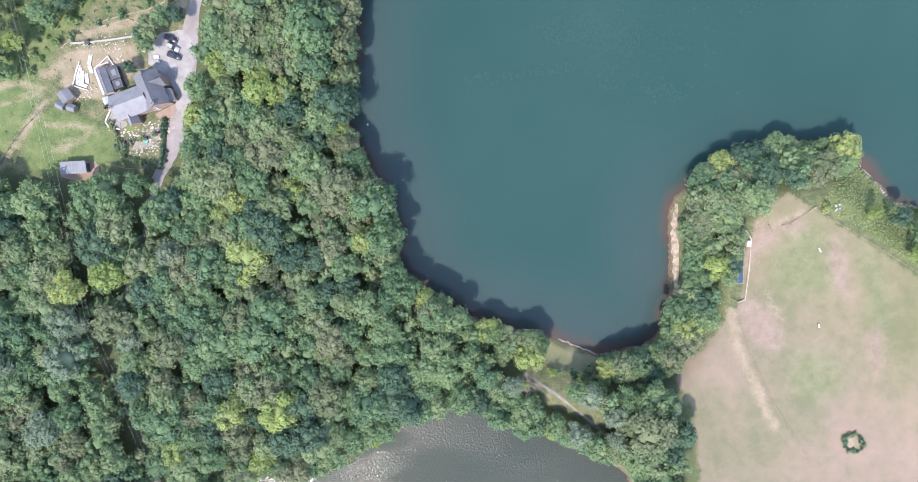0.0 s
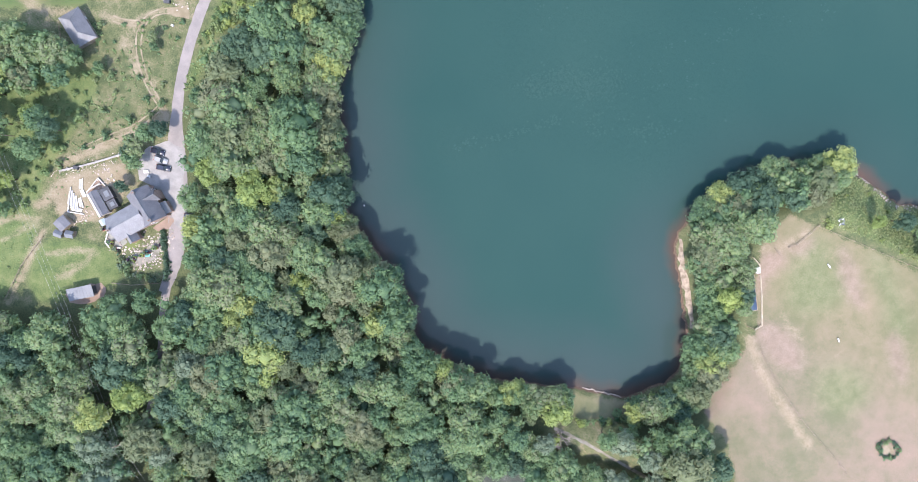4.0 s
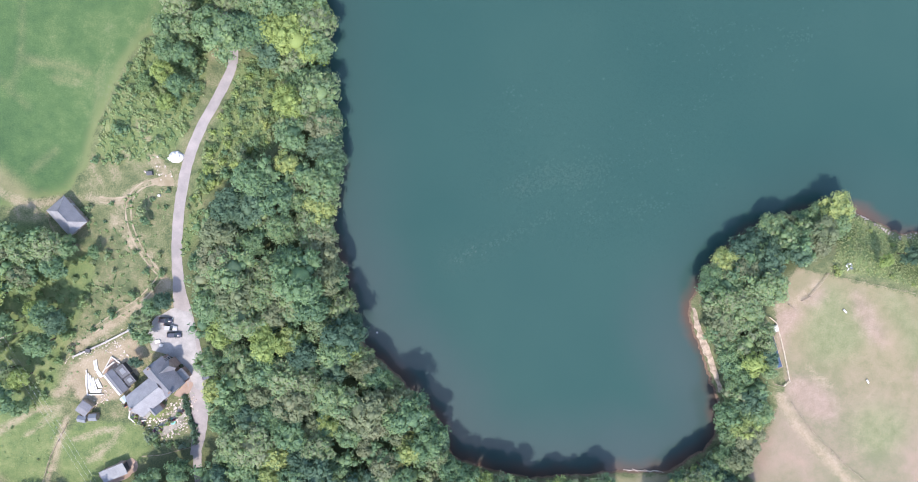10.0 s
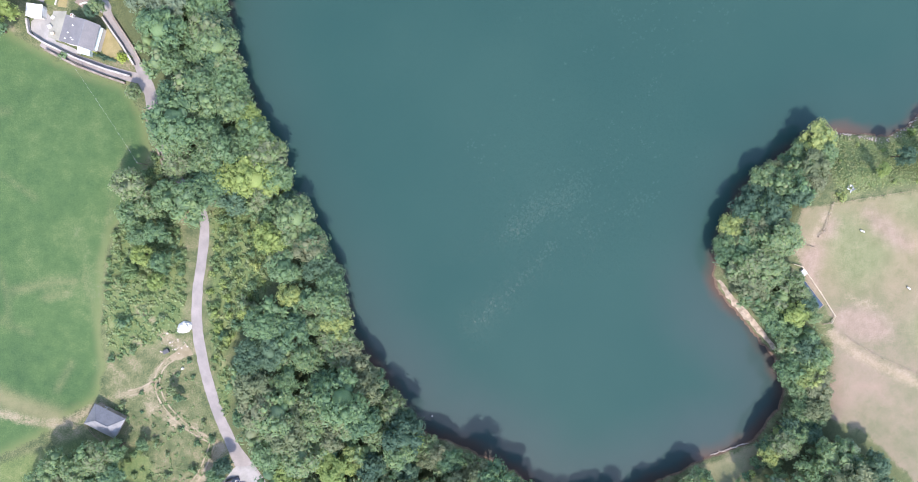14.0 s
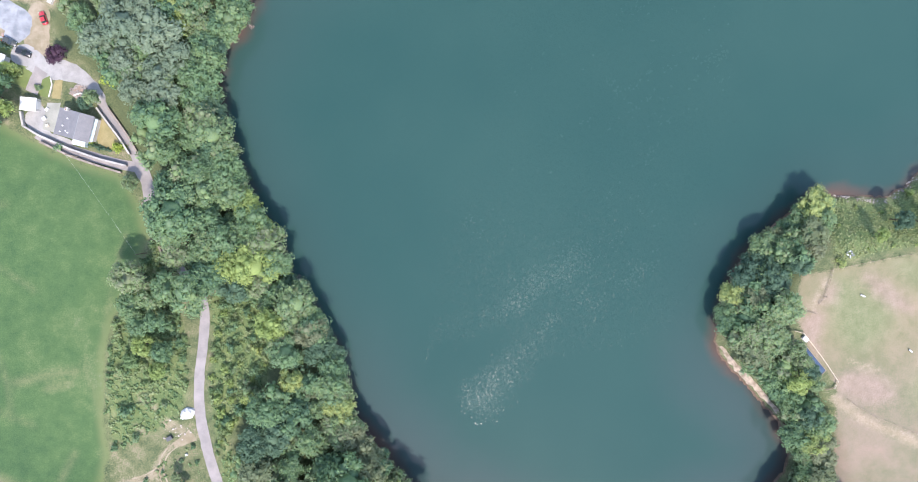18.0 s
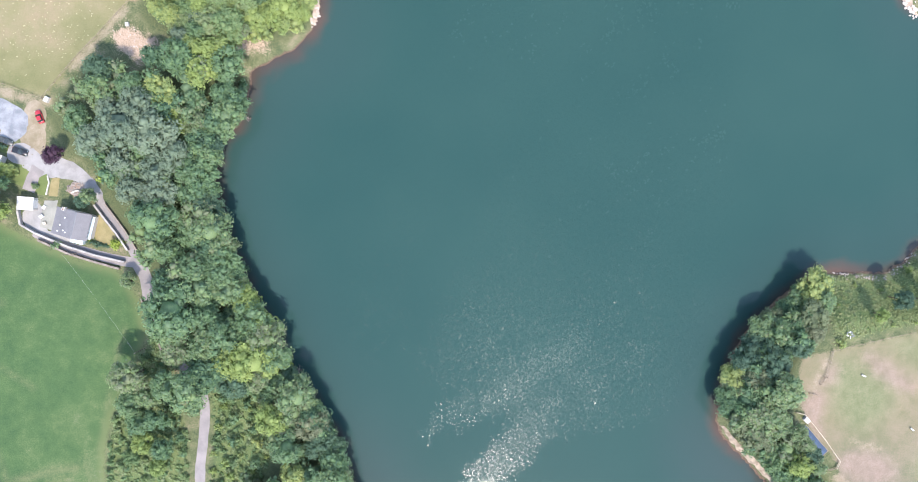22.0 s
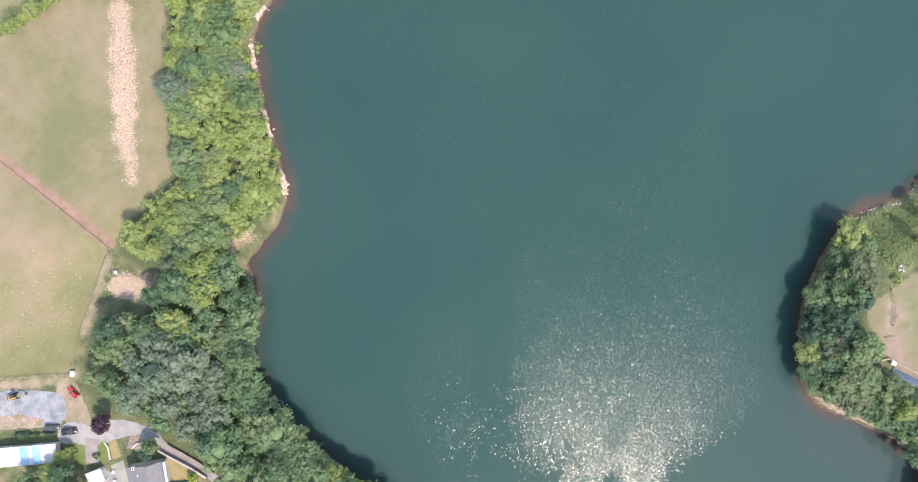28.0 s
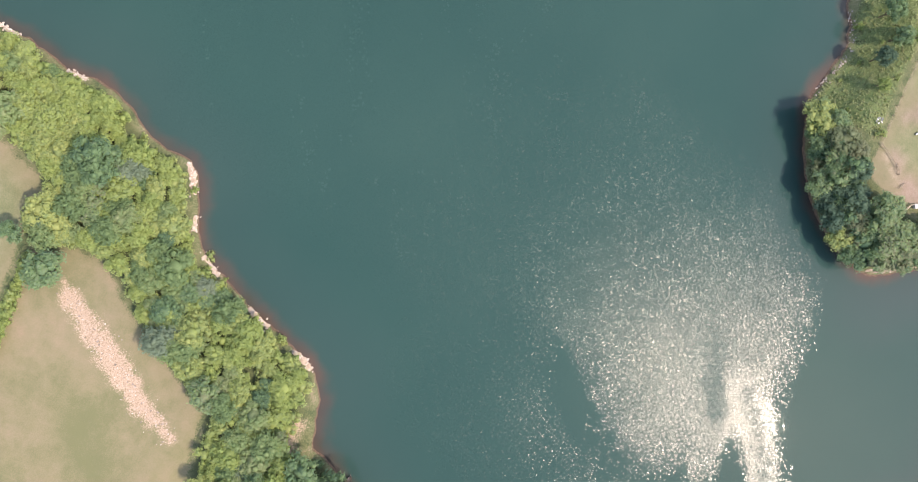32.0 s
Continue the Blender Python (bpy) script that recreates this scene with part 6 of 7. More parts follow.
def thicket(name, places, leaf, label, lo=0.5, hi=1.1, seed=1):
    """Many low bushes grown into each other."""
    g = np.random.RandomState(seed)
    vs, qs, ts, tint, n = [], [], [], [], 0
    for x, y in places:
        v, q, t = SHRUBS[g.randint(4)]
        a, s = g.uniform(0, 6.28), g.uniform(lo, hi)
        rot = np.array([[math.cos(a), -math.sin(a), 0], [math.sin(a), math.cos(a), 0], [0, 0, 1]])
        vs.append(v @ rot.T * s + (x, y, gz(x, y) - 0.2))
        qs.append(q + n)
        ts.append(t + n)
        tint.append(np.full(len(v), g.random_sample()))
        n += len(v)
    ob = new(name, mesh_from(name, np.concatenate(vs), np.concatenate(qs), np.concatenate(ts), leaf, True, {"tint": np.concatenate(tint)}))
    return tagged(ob, label, name, kind="stuff")


def along(line, gap, seed=1, spread=0.3):
    g = np.random.RandomState(seed)
    out = []
    for (ax, ay), (bx, by) in zip(line[:-1], line[1:]):
        n = max(1, int(math.hypot(bx - ax, by - ay) / gap))
        out += [(ax + (bx - ax) * k / n + g.normal(0, spread), ay + (by - ay) * k / n + g.normal(0, spread)) for k in range(n)]
    return out


thicket("scrub", scatter(SCRUB_WEST, 4.4, 51, lambda x, y: ((y > 97) & (x > -113)) | (np.sin(x * 0.7) + np.cos(y * 0.6) > 1.1)), LEAF_OAK, "mixed scrub between lane and pasture", 0.45, 1.1, 2)
thicket("scrub", scatter(SCRUB_WEST, 2.4, 52, lambda x, y: (y > 95) | ((y > 84) & (np.sin(x * 0.5) + np.cos(y * 0.4) > 0.9))), LEAF_GRASS, "light green scrub between lane and pasture", 0.3, 0.75, 3)
thicket("scrub", scatter(RANK_WEST, 2.9, 62, lambda x, y: y > -4), LEAF_GRASS, "rank light green growth at the edge of the west wood", 0.35, 0.9, 12)
thicket("scrub", scatter(SCRUB_MID, 2.0, 53, lambda x, y: np.sin(x * 0.8) + np.cos(y * 0.5) > -0.9), LEAF_GRASS, "light green brambles beside the lane", 0.3, 0.7, 4)
thicket("scrub", scatter(SCRUB_MID, 4.2, 63), LEAF_LIGHT, "yellow-green bushes beside the lane", 0.5, 1.0, 13)
thicket("scrub", scatter(SCRUB_MID, 5.2, 64, lambda x, y: x > -87), LEAF_OAK, "dark green bushes between lane and wood", 0.7, 1.2, 14)
thicket("scrub", scatter(SCRUB_NE, 6.5, 54), LEAF_LIGHT, "light green scrub on the neck of the headland", 0.3, 0.7, 5)
thicket("scrub", scatter(SCRUB_LOW, 4.6, 55), LEAF_OAK, "scattered low bushes in rough grass", 0.25, 0.7, 6)
rest = [(-112, -6), (-106, -8), (-108, -34), (-125, -20), (-150, -40), (-150, 0), (-125, 0), (-114, 8)]
thicket("scrub", scatter(rest, 9.0, 56), LEAF_GRASS, "rough bramble and tall grass tufts", 0.2, 0.4, 7)
thicket("shore_scrub", along([(-36, 275), (-42, 262), (-46.5, 248), (-49, 236), (-50.5, 229)], 1.5, 57, 1.2) + along([(-22, 283), (-19, 292), (-18, 304), (-14.6, 318), (-15.6, 336), (-14, 350)], 1.6, 58, 1.0), LEAF_LIGHT, "light green bushes at the water's edge", 0.45, 0.95, 8)
thicket("shore_scrub", along([(-36, 47), (-45, 64), (-53.5, 78), (-54.5, 96), (-63, 111), (-69.5, 124), (-76, 142), (-82, 160), (-86, 176), (-82, 190), (-74, 201), (-72, 210)], 1.9, 59, 0.8), LEAF_OAK, "low bushes under the trees along the west shore", 0.5, 1.0, 9)
thicket("shore_scrub", along([(95, 46), (94.5, 58), (86.5, 75), (77.5, 86.5), (73, 92), (75, 102), (84, 116), (95, 126), (104, 131)], 2.2, 60, 0.7) + along([(50, 19), (36, 14), (22, 13), (9, 15), (2, 24), (-12, 33), (-27, 39)], 2.0, 61, 0.7), LEAF_OAK, "low bushes along the lake bank", 0.4, 0.85, 10)
for line, mat, words, lo, hi in (([(-75, 11.2), (-72, 6.4), (-69.1, 2.2), (-67.4, -2)], LEAF_DARK, "clipped dark green hedge beside the lane", 0.45, 0.55),
                                 ([(-120.4, 164.1), (-116, 162.6), (-112.7, 161.5)], LEAF_DARK, "clipped dark hedge along the parched lawn", 0.3, 0.36),
                                 ([(-149.5, 197.8), (-144, 195), (-139.4, 192.8)], LEAF_DARK, "dark hedge at the edge of the yard", 0.35, 0.45),
                                 ([(-61.5, 307.6), (-70, 305.6), (-86, 301.6), (-110, 300)], LEAF_LIGHT, "green field hedge in dry grass", 0.6, 0.9)):
    ob = thicket("hedge", along(line, 0.8, 5, 0.1), mat, words, lo, hi, 11)
    ob["category"] = "hedge"

FLOWERS = plain("pale_yellow_flowers", (0.3, 0.29, 0.16), (0.45, 0.42, 0.27), 3, 0.8)
g = np.random.RandomState(77)
vs, ts, n = [], [], 0
for k in range(260):
    x, y = g.uniform(-150, -106), 226 + g.normal(0, 7)
    if signed(FIELD_NORTH, np.array([x]), np.array([y]))[0] > 2:
        v = ICO_V * (g.uniform(0.08, 0.26), g.uniform(0.08, 0.26), 0.1) + (x, y, gz(x, y) + 0.08)
        vs.append(v)
        ts.append(ICO_F + n)
        n += len(v)
tagged(new("wild_flowers", mesh_from("wild_flowers", np.concatenate(vs), None, np.concatenate(ts), FLOWERS, True)), "pale yellow flower clumps in dry grass", "flowers", kind="stuff")
TUFTS = [crown_arrays(400 + k, 0.9, -0.15, 0.6, 3, 16, 0.4, 1.2) for k in range(4)]


def tufts(places, leaf, label, lo, hi, seed):
    keep, SHRUBS[:] = SHRUBS[:], TUFTS
    ob = thicket("tall_grass", places, leaf, label, lo, hi, seed)
    SHRUBS[:] = keep
    return ob


tufts(scatter(SCRUB_LOW, 1.7, 81, lambda x, y: np.sin(x * 0.41 + 1) + np.cos(y * 0.37) > -0.3), LEAF_GRASS, "rough tufts of weeds and grass", 0.4, 1.0, 21)
tufts(scatter(rest, 1.35, 82), LEAF_GRASS, "rough tufts of weeds and grass", 0.25, 0.6, 22)
tufts(scatter(WEEDS_EAST, 1.5, 83), LEAF_GRASS, "rough bramble and grass tufts beside the lane", 0.6, 1.4, 23)
tufts(scatter(SCRUB_WEST, 1.4, 84), LEAF_GRASS, "rough tufts of grass between bushes", 0.6, 1.5, 24)
tufts(scatter(SCRUB_NE, 0.8, 85, lambda x, y: x < 152), LEAF_REED, "rough grass tufts on the headland neck", 0.4, 0.9, 25)

tufts(scatter(YARD_EARTH, 1.5, 86, lambda x, y: np.sin(x * 0.9) + np.cos(y * 0.8) > -0.2), LEAF_GRASS, "weeds and straw on the building plot", 0.25, 0.6, 26)
tufts(scatter([(-82, -4), (-79.5, 11), (-73, 13.5), (-68.6, 2), (-68, -3.4)], 1.2, 87), LEAF_GRASS, "weeds among the garden stones", 0.25, 0.6, 27)
tufts(scatter([(-97, 33), (-110, 19), (-113, 30), (-112, 46), (-98, 68), (-95, 50)], 2.0, 88), LEAF_GRASS, "tall dry grass in the rough field", 0.3, 0.8, 28)

# trees and shrubs that stand by themselves
for x, y, k, leaf, s, where in ((-93, 119, 2, LEAF_OAK, 1.15, "arching over the lane"), (-97.5, 121.5, 0, LEAF_OAK, 1.0, "arching over the lane"), (-89, 122, 4, LEAF_OAK, 1.0, "beside the lane"),
                                (-108.2, 124.5, 0, LEAF_OAK, 1.05, "at the pasture's edge"), (-110, 117, 4, LEAF_OAK, 0.85, "at the pasture's edge"), (-104.5, 118, 5, LEAF_OAK, 0.9, "in the scrub"),
                                (-124.6, 189.6, 3, LEAF_PURPLE, 0.75, "beside the gravel drive"), (-108.3, 151.6, 3, LEAF_OAK, 0.6, "at the pasture's corner"), (-78.6, 71, 4, LEAF_DARK, 0.95, "at the wood's edge"),
                                (-88, 39.6, 1, LEAF_DARK, 0.68, "above the parking area"), (-90.6, 36.8, 1, LEAF_OAK, 0.72, "above the parking area"), (-92.6, 32, 3, LEAF_OAK, 0.85, "behind the parking area"), (-91.6, 27.2, 3, LEAF_OAK, 0.72, "behind the parking area"), (-94, 29, 3, LEAF_DARK, 0.6, "behind the parking area"), (-115, 24.5, 1, LEAF_DARK, 0.9, "in rough grass"), (-119, 26, 4, LEAF_OAK, 0.85, "in rough grass"), (-117.2, 16.9, 1, LEAF_OAK, 0.95, "in rough grass"), (-123.4, -1.6, 0, LEAF_OAK, 0.9, "in rough grass"), (-120.6, 4.6, 4, LEAF_LIGHT, 0.7, "in rough grass"), (-119, -5, 3, LEAF_OAK, 0.7, "in rough grass"), (-126, 5, 1, LEAF_OAK, 0.75, "in rough grass"), (-131, 9, 5, LEAF_OAK, 0.85, "in rough grass"), (-134.4, 26, 1, LEAF_LIGHT, 0.8, "in rough grass"), (-129, 19, 4, LEAF_OAK, 0.8, "in rough grass"), (-127.6, 31.6, 3, LEAF_GRASS, 0.75, "in rough grass"), (-135, 17, 0, LEAF_OAK, 0.8, "in rough grass"), (-123.6, 25.6, 3, LEAF_LIGHT, 0.7, "in rough grass"), (-108.3, 110.6, 4, LEAF_OAK, 0.8, "in the scrub by the pasture"), (-103.2, 111, 1, LEAF_OAK, 0.85, "in the scrub by the pasture"), (-108, 104, 3, LEAF_LIGHT, 0.85, "in the scrub by the pasture"), (-102.4, 102, 5, LEAF_OAK, 0.75, "in the scrub by the pasture"), (-104.6, 96.4, 3, LEAF_LIGHT, 0.7, "in the scrub by the pasture"), (-112.6, 100, 3, LEAF_GRASS, 0.6, "in the scrub by the pasture"), (90.3, 84.6, 1, LEAF_OAK, 0.72, "beside the blue pool"), (92.4, 81, 3, LEAF_DARK, 0.85, "beside the blue pool"), (94.4, 77.4, 1, LEAF_OAK, 0.72, "beside the blue pool"), (88.4, 88.4, 4, LEAF_OAK, 0.66, "beside the blue pool"), (-91.4, 18.4, 3, LEAF_DARK, 0.5, "between the house and the barn"),
                                (-116.7, 177, 3, LEAF_OAK, 0.6, "beside the bungalow's drive"), (-119, 175.6, 3, LEAF_DARK, 0.55, "beside the bungalow"), (-140.8, 182, 1, LEAF_OAK, 0.8, "behind the white garage"), (-141.4, 175, 1, LEAF_LIGHT, 0.95, "behind the white garage"), (-143.5, 179, 3, LEAF_LIGHT, 0.9, "behind the white garage"), (-144, 184.6, 3, LEAF_LIGHT, 0.7, "by the long white building"), (-139.6, 186.4, 3, LEAF_LIGHT, 0.55, "by the long white building"), (-149, 184, 1, LEAF_OAK, 0.8, "by the long white building"), (-145, 171, 4, LEAF_OAK, 1.0, "at the pasture's edge"),
                                (-27.6, 305.6, 2, LEAF_OAK, 1.0, "in the light scrub"), (-31, 301.4, 0, LEAF_OAK, 0.9, "in the light scrub"), (-86, 301, 3, LEAF_LIGHT, 0.6, "in the field hedge"), (-57, 312.5, 1, LEAF_OAK, 0.75, "between two fields"), (-51, 308, 1, LEAF_DARK, 0.6, "between two fields"), (-26, 294.6, 1, LEAF_SILVER, 0.6, "in the light scrub"),
                                (120, 122, 3, LEAF_LIGHT, 0.55, "on the neck of the headland"), (128, 126, 1, LEAF_DARK, 0.75, "on the neck of the headland"), (136, 125, 1, LEAF_OAK, 0.75, "on the neck of the headland"), (142, 131, 0, LEAF_OAK, 0.75, "on the neck of the headland"), (150, 130, 0, LEAF_OAK, 0.7, "on the neck of the headland"), (139, 120, 3, LEAF_LIGHT, 0.7, "on the neck of the headland"),
                                (63, 24.4, 3, LEAF_OAK, 0.5, "beside the lawn at the lake"), (86, 27.5, 3, LEAF_OAK, 0.6, "beside the lawn at the lake"), (80.5, 28.2, 3, LEAF_OAK, 0.4, "on the lawn at the lake"), (-58, -35, 0, LEAF_LIGHT, 1.1, "in the wood"), (-66, -46, 4, LEAF_LIGHT, 1.2, "in the wood"),
                                (-112.5, 47, 3, LEAF_OAK, 0.5, "in rough grass"), (-103, 63, 3, LEAF_OAK, 0.42, "in rough grass"), (-101.5, 60.4, 3, LEAF_OAK, 0.36, "in rough grass"), (-119, 46.5, 1, LEAF_OAK, 0.75, "behind the stone barn"), (-130, 43, 4, LEAF_OAK, 0.9, "behind the stone barn"),
                                (-89, 227, 1, LEAF_LIGHT, 0.8, "beside a stony clearing"), (-94, 215, 0, LEAF_OAK, 0.75, "beside a stony clearing"), (-108.5, 212.5, 4, LEAF_DARK, 0.7, "beside a stony clearing")):
    tree(x, y, k, leaf, s, (x * 37) % 360, where)
tree(-86.5, 131.8, 4, LEAF_OAK, 1.0, 70, "in the wood beside the lane")
tree(-60.8, 300, 3, LEAF_OAK, 1.45, 20, "in the dry field", "", 0.0, 0.62)
for n, (x, y) in enumerate(((73.7, 6.8), (80.9, 8.2), (88, 9.5), (95.6, 10.2), (54.5, 14.5), (55.8, 6.2), (92.8, 22.1), (96.8, 29.5), (68, 5.2), (66.6, 2.2), (98.6, 16), (110.7, 20.3), (99.8, 22.2), (105.3, 30.7), (83, 21.4), (88.6, 22.6), (94, 27), (99.4, 25.6), (104, 35), (78.4, 20.2), (84.6, 33), (89, 36.4), (61.6, 9.4), (60, 5), (63.6, 6.4))):
    tree(x, y, n % 6, LEAF_SILVER if n % 4 == 2 else LEAF_OAK, 0.62 + 0.07 * (n % 4), n * 67, "on the wooded causeway between lake and pond", "trees on the causeway")
for x, y, k, leaf, s, words in ((-66.6, 122.4, 2, LEAF_GOLD, 1.0, "round golden-green bush at the water's edge"), (-119.7, 165, 3, LEAF_GOLD, 0.7, "small golden bush by the conservatory"), (-111.7, 162.6, 0, LEAF_GOLD, 0.9, "golden bush at the lawn's corner"),
                                (-113, 182.2, 0, LEAF_GOLD, 1.0, "golden bush beside the drive"), (-112.6, 202.4, 1, LEAF_GOLD, 1.1, "golden bush among taller trees"), (-114.6, 194, 0, LEAF_LIGHT, 1.3, "yellow-green bush among taller trees"), (-114.4, 197, 0, LEAF_LIGHT, 1.2, "yellow-green bush among taller trees"),
                                (-47, -43.5, 0, LEAF_GOLD, 0.9, "golden bush beside a woodland path"), (112, 17.5, 1, LEAF_GOLD, 1.2, "golden bush in the wood"), (66, 11, 1, LEAF_LIGHT, 1.3, "light bush beside the causeway"), (-128.6, 163.6, 1, LEAF_OAK, 0.9, "green bush above the lane wall"), (-133, 181.6, 1, LEAF_OAK, 0.7, "green bush beside the drive"),
                                (-142.6, 187, 1, LEAF_LIGHT, 0.9, "bright clipped bush by the long white building"), (-138.4, 186, 1, LEAF_LIGHT, 0.9, "bright clipped bush by the long white building")):
    shrub(x, y, k, leaf, s, (x * 53) % 360, words)

for k in range(12):
    u = k / 11
    shrub(71 + 22.5 * u + 0.4 * math.sin(k * 3.1), 19.2 + 14 * u + 0.4 * math.cos(k * 2.3), (0, 1, 3)[k % 3], LEAF_OAK if k % 4 else LEAF_LIGHT, 0.85, k * 71, "low bush along the lawn beside the lake", "bushes along the south lawn")
# the ring of bushes round a hollow in the dry field
for k in range(13):
    a = k / 13 * 6.283
    r = 3.5 + 0.4 * math.sin(k * 2.1)
    shrub(164.2 + r * math.cos(a), 60.3 + r * 0.8 * math.sin(a), 3, LEAF_OAK if k % 3 else LEAF_DARK, 0.55 + 0.12 * (k % 3), k * 50, "green bush round a hollow in the dry field", "bushes round the hollow")
patch("pavement", [(161.4, 60), (163, 62.4), (166, 62), (166.8, 59.4), (164.4, 58)], PALE_EARTH, 0.09, 0.15, label="bare hollow inside a ring of bushes", category="hollow")


def bare_tree(x, y, h, seed, label, spread=1.0):
    """A dead tree: trunk and forking bare branches."""
    g = np.random.RandomState(seed)
    top = thing("dead_tree", x, y, 0, label, "dead tree")
    part("trunk", Shape().tube([(0, 0, -0.4), (0.1, 0.1, h * 0.35), (0.2, -0.1, h * 0.7)], [0.28, 0.2, 0.1], 7).mesh("trunk", DEAD_TWIGS), top)
    for k in range(11):
        a, z = k * 2.4 + g.uniform(-0.3, 0.3), h * g.uniform(0.25, 0.62)
        l = h * g.uniform(0.28, 0.46) * spread
        mid = (l * 0.5 * math.cos(a), l * 0.5 * math.sin(a), z + h * 0.12)
        tip = (l * math.cos(a + 0.2), l * math.sin(a + 0.2), z + h * g.uniform(0.12, 0.3))
        b = part("branch", Shape().tube([(0.1, 0, z), mid, tip], [0.085, 0.055, 0.02], 5).mesh("branch", DEAD_TWIGS), top)
        for w in range(6):
            t = a + g.uniform(-1.3, 1.3)
            part("twig", Shape().tube([mid, (mid[0] + l * 0.4 * math.cos(t), mid[1] + l * 0.4 * math.sin(t), mid[2] + 0.2 + 0.2 * w)], [0.04, 0.015], 4).mesh("twig", DEAD_TWIGS), b)
    return top


bare_tree(-63.2, 119.4, 4.5, 3, "bleached dead tree leaning over the water", 1.2)
bare_tree(66.0, 13.4, 9.5, 4, "large bleached dead tree on the causeway")
bare_tree(-71.6, 197.4, 2.2, 6, "dead grey branches at the water's edge", 1.0)


# ---------- stones ----------
def rough_stones(name, places, material, lo, hi, label, seed=1, flat=0.6, category="stones"):
    """Loose angular stones, joined."""
    g = np.random.RandomState(seed)
    v0, f0 = ico(1)
    vs, ts, n = [], [], 0
    for x, y in places:
        s = g.uniform(lo, hi)
        v = v0 * g.uniform(0.7, 1.3, (len(v0), 1)) * (s * g.uniform(0.8, 1.6), s, s * flat)
        a = g.uniform(0, 6.28)
        v = v @ np.array([[math.cos(a), -math.sin(a), 0], [math.sin(a), math.cos(a), 0], [0, 0, 1]]).T
        vs.append(v + (x, y, max(gz(x, y), 0.0) + s * flat * 0.35))
        ts.append(f0 + n)
        n += len(v)
    ob = new(name, mesh_from(name, np.concatenate(vs), None, np.concatenate(ts), material))
    return tagged(ob, label, category, kind="stuff")


WHITE_STONE = plain("pale_shore_rock", (0.323, 0.269, 0.231), (0.492, 0.446, 0.408), 1.5, 0.9, bump=0.6)
GREY_STONE = plain("grey_shore_rock", (0.192, 0.165, 0.146), (0.323, 0.285, 0.262), 1.5, 0.9, bump=0.6)
BEACH = plain("pale_sand_and_shingle", (0.17, 0.135, 0.1), (0.36, 0.295, 0.235), 2.6, 0.95, bump=0.6, fine=5.0)
SHORE_ROCKS = [[(-45.6, 242), (-45.4, 246), (-43.6, 250)], [(-50, 224.6), (-48.6, 228), (-48, 232)], [(-24, 281), (-19.6, 283.6), (-17, 287)], [(-37.6, 269), (-40.4, 262)], [(-33, 275), (-29, 277)],
               [(-12.2, 323), (-13, 329)], [(-11.8, 345), (-12, 351)]]
for n, line in enumerate(SHORE_ROCKS):
    rough_stones("shore_rocks", along(line, 0.22, 70 + n, 0.55), WHITE_STONE, 0.14, 0.4, "pale broken rock along the water's edge", n)
    ribbon("beach", line, [1.2] + [2.2] * (len(line) - 2) + [1.2], RUBBLE_BED, 0.12, jag=0.4, step=0.8, label="pale stony strip along the shore", category="beach")
rough_stones("shore_rocks", along([(110, 134.6), (116, 133.4), (122, 133), (128.6, 131.6), (134.6, 133.8), (141, 139)], 0.4, 90, 0.5), GREY_STONE, 0.12, 0.36, "grey rocks along the headland shore", 21)
rough_stones("shore_rocks", along([(144.8, 217), (142.4, 220.6), (140.6, 226), (142, 231.6), (144.4, 237), (145.4, 245), (145, 252)], 0.22, 91, 0.7), WHITE_STONE, 0.25, 0.7, "pale rock edging the far shore", 22)
ribbon("beach", [(144.8, 216), (142.4, 220.6), (140.6, 226), (142.2, 231.6), (144.6, 237), (145.6, 245), (145, 254)], 3, RUBBLE_BED, 0.12, jag=0.4, label="pale rocky edge of the far shore", category="beach")
ribbon("beach", [(71.3, 88), (73, 84), (79, 77.3), (85, 70.2), (89.6, 64)], [0.6, 1.5, 2.2, 1.9, 0.8], BEACH, 0.2, jag=0.4, label="pale narrow beach below the headland trees", category="beach")
rough_stones("stones", along([(-65, 294), (-71.4, 281.6), (-77.2, 268.7), (-81.8, 260.2), (-86, 249)], 0.24, 92, 1.7), WHITE_STONE, 0.07, 0.2, "loose pale stones on the scrape", 23)
tufts(along([(-63.5, 295), (-69.5, 281), (-75.5, 267.5), (-80.4, 259), (-85.6, 248)], 0.5, 110, 1.9), LEAF_GRASS, "weeds sprouting on the pale scrape", 0.12, 0.4, 29)
rough_stones("stones", along([(-64.5, 295), (-71.4, 281.6), (-77.2, 268.7), (-81.8, 260.2), (-86.4, 247)], 0.8, 111, 2.2), STONE, 0.1, 0.3, "dark stones and clods on the pale scrape", 36)
rough_stones("stones", along([(-104, 223), (-100, 219), (-98, 218)], 0.1, 93, 1.8), WHITE_STONE, 0.06, 0.19, "loose pale stones in the clearing", 24)
rough_stones("stones", along([(-156, 205), (-150, 203), (-142.4, 198.4)], 0.1, 94, 0.9), RED_STONE, 0.12, 0.4, "heap of broken pinkish masonry in the yard", 25)
rough_stones("stones", along([(-124.6, 179.6), (-122.3, 181.7), (-120.2, 180.8), (-120.4, 178.4), (-122.4, 178), (-123.6, 179.4), (-121.4, 180)], 0.14, 95, 0.35), GREY_STONE, 0.14, 0.4, "rockery stones beside the drive", 26)
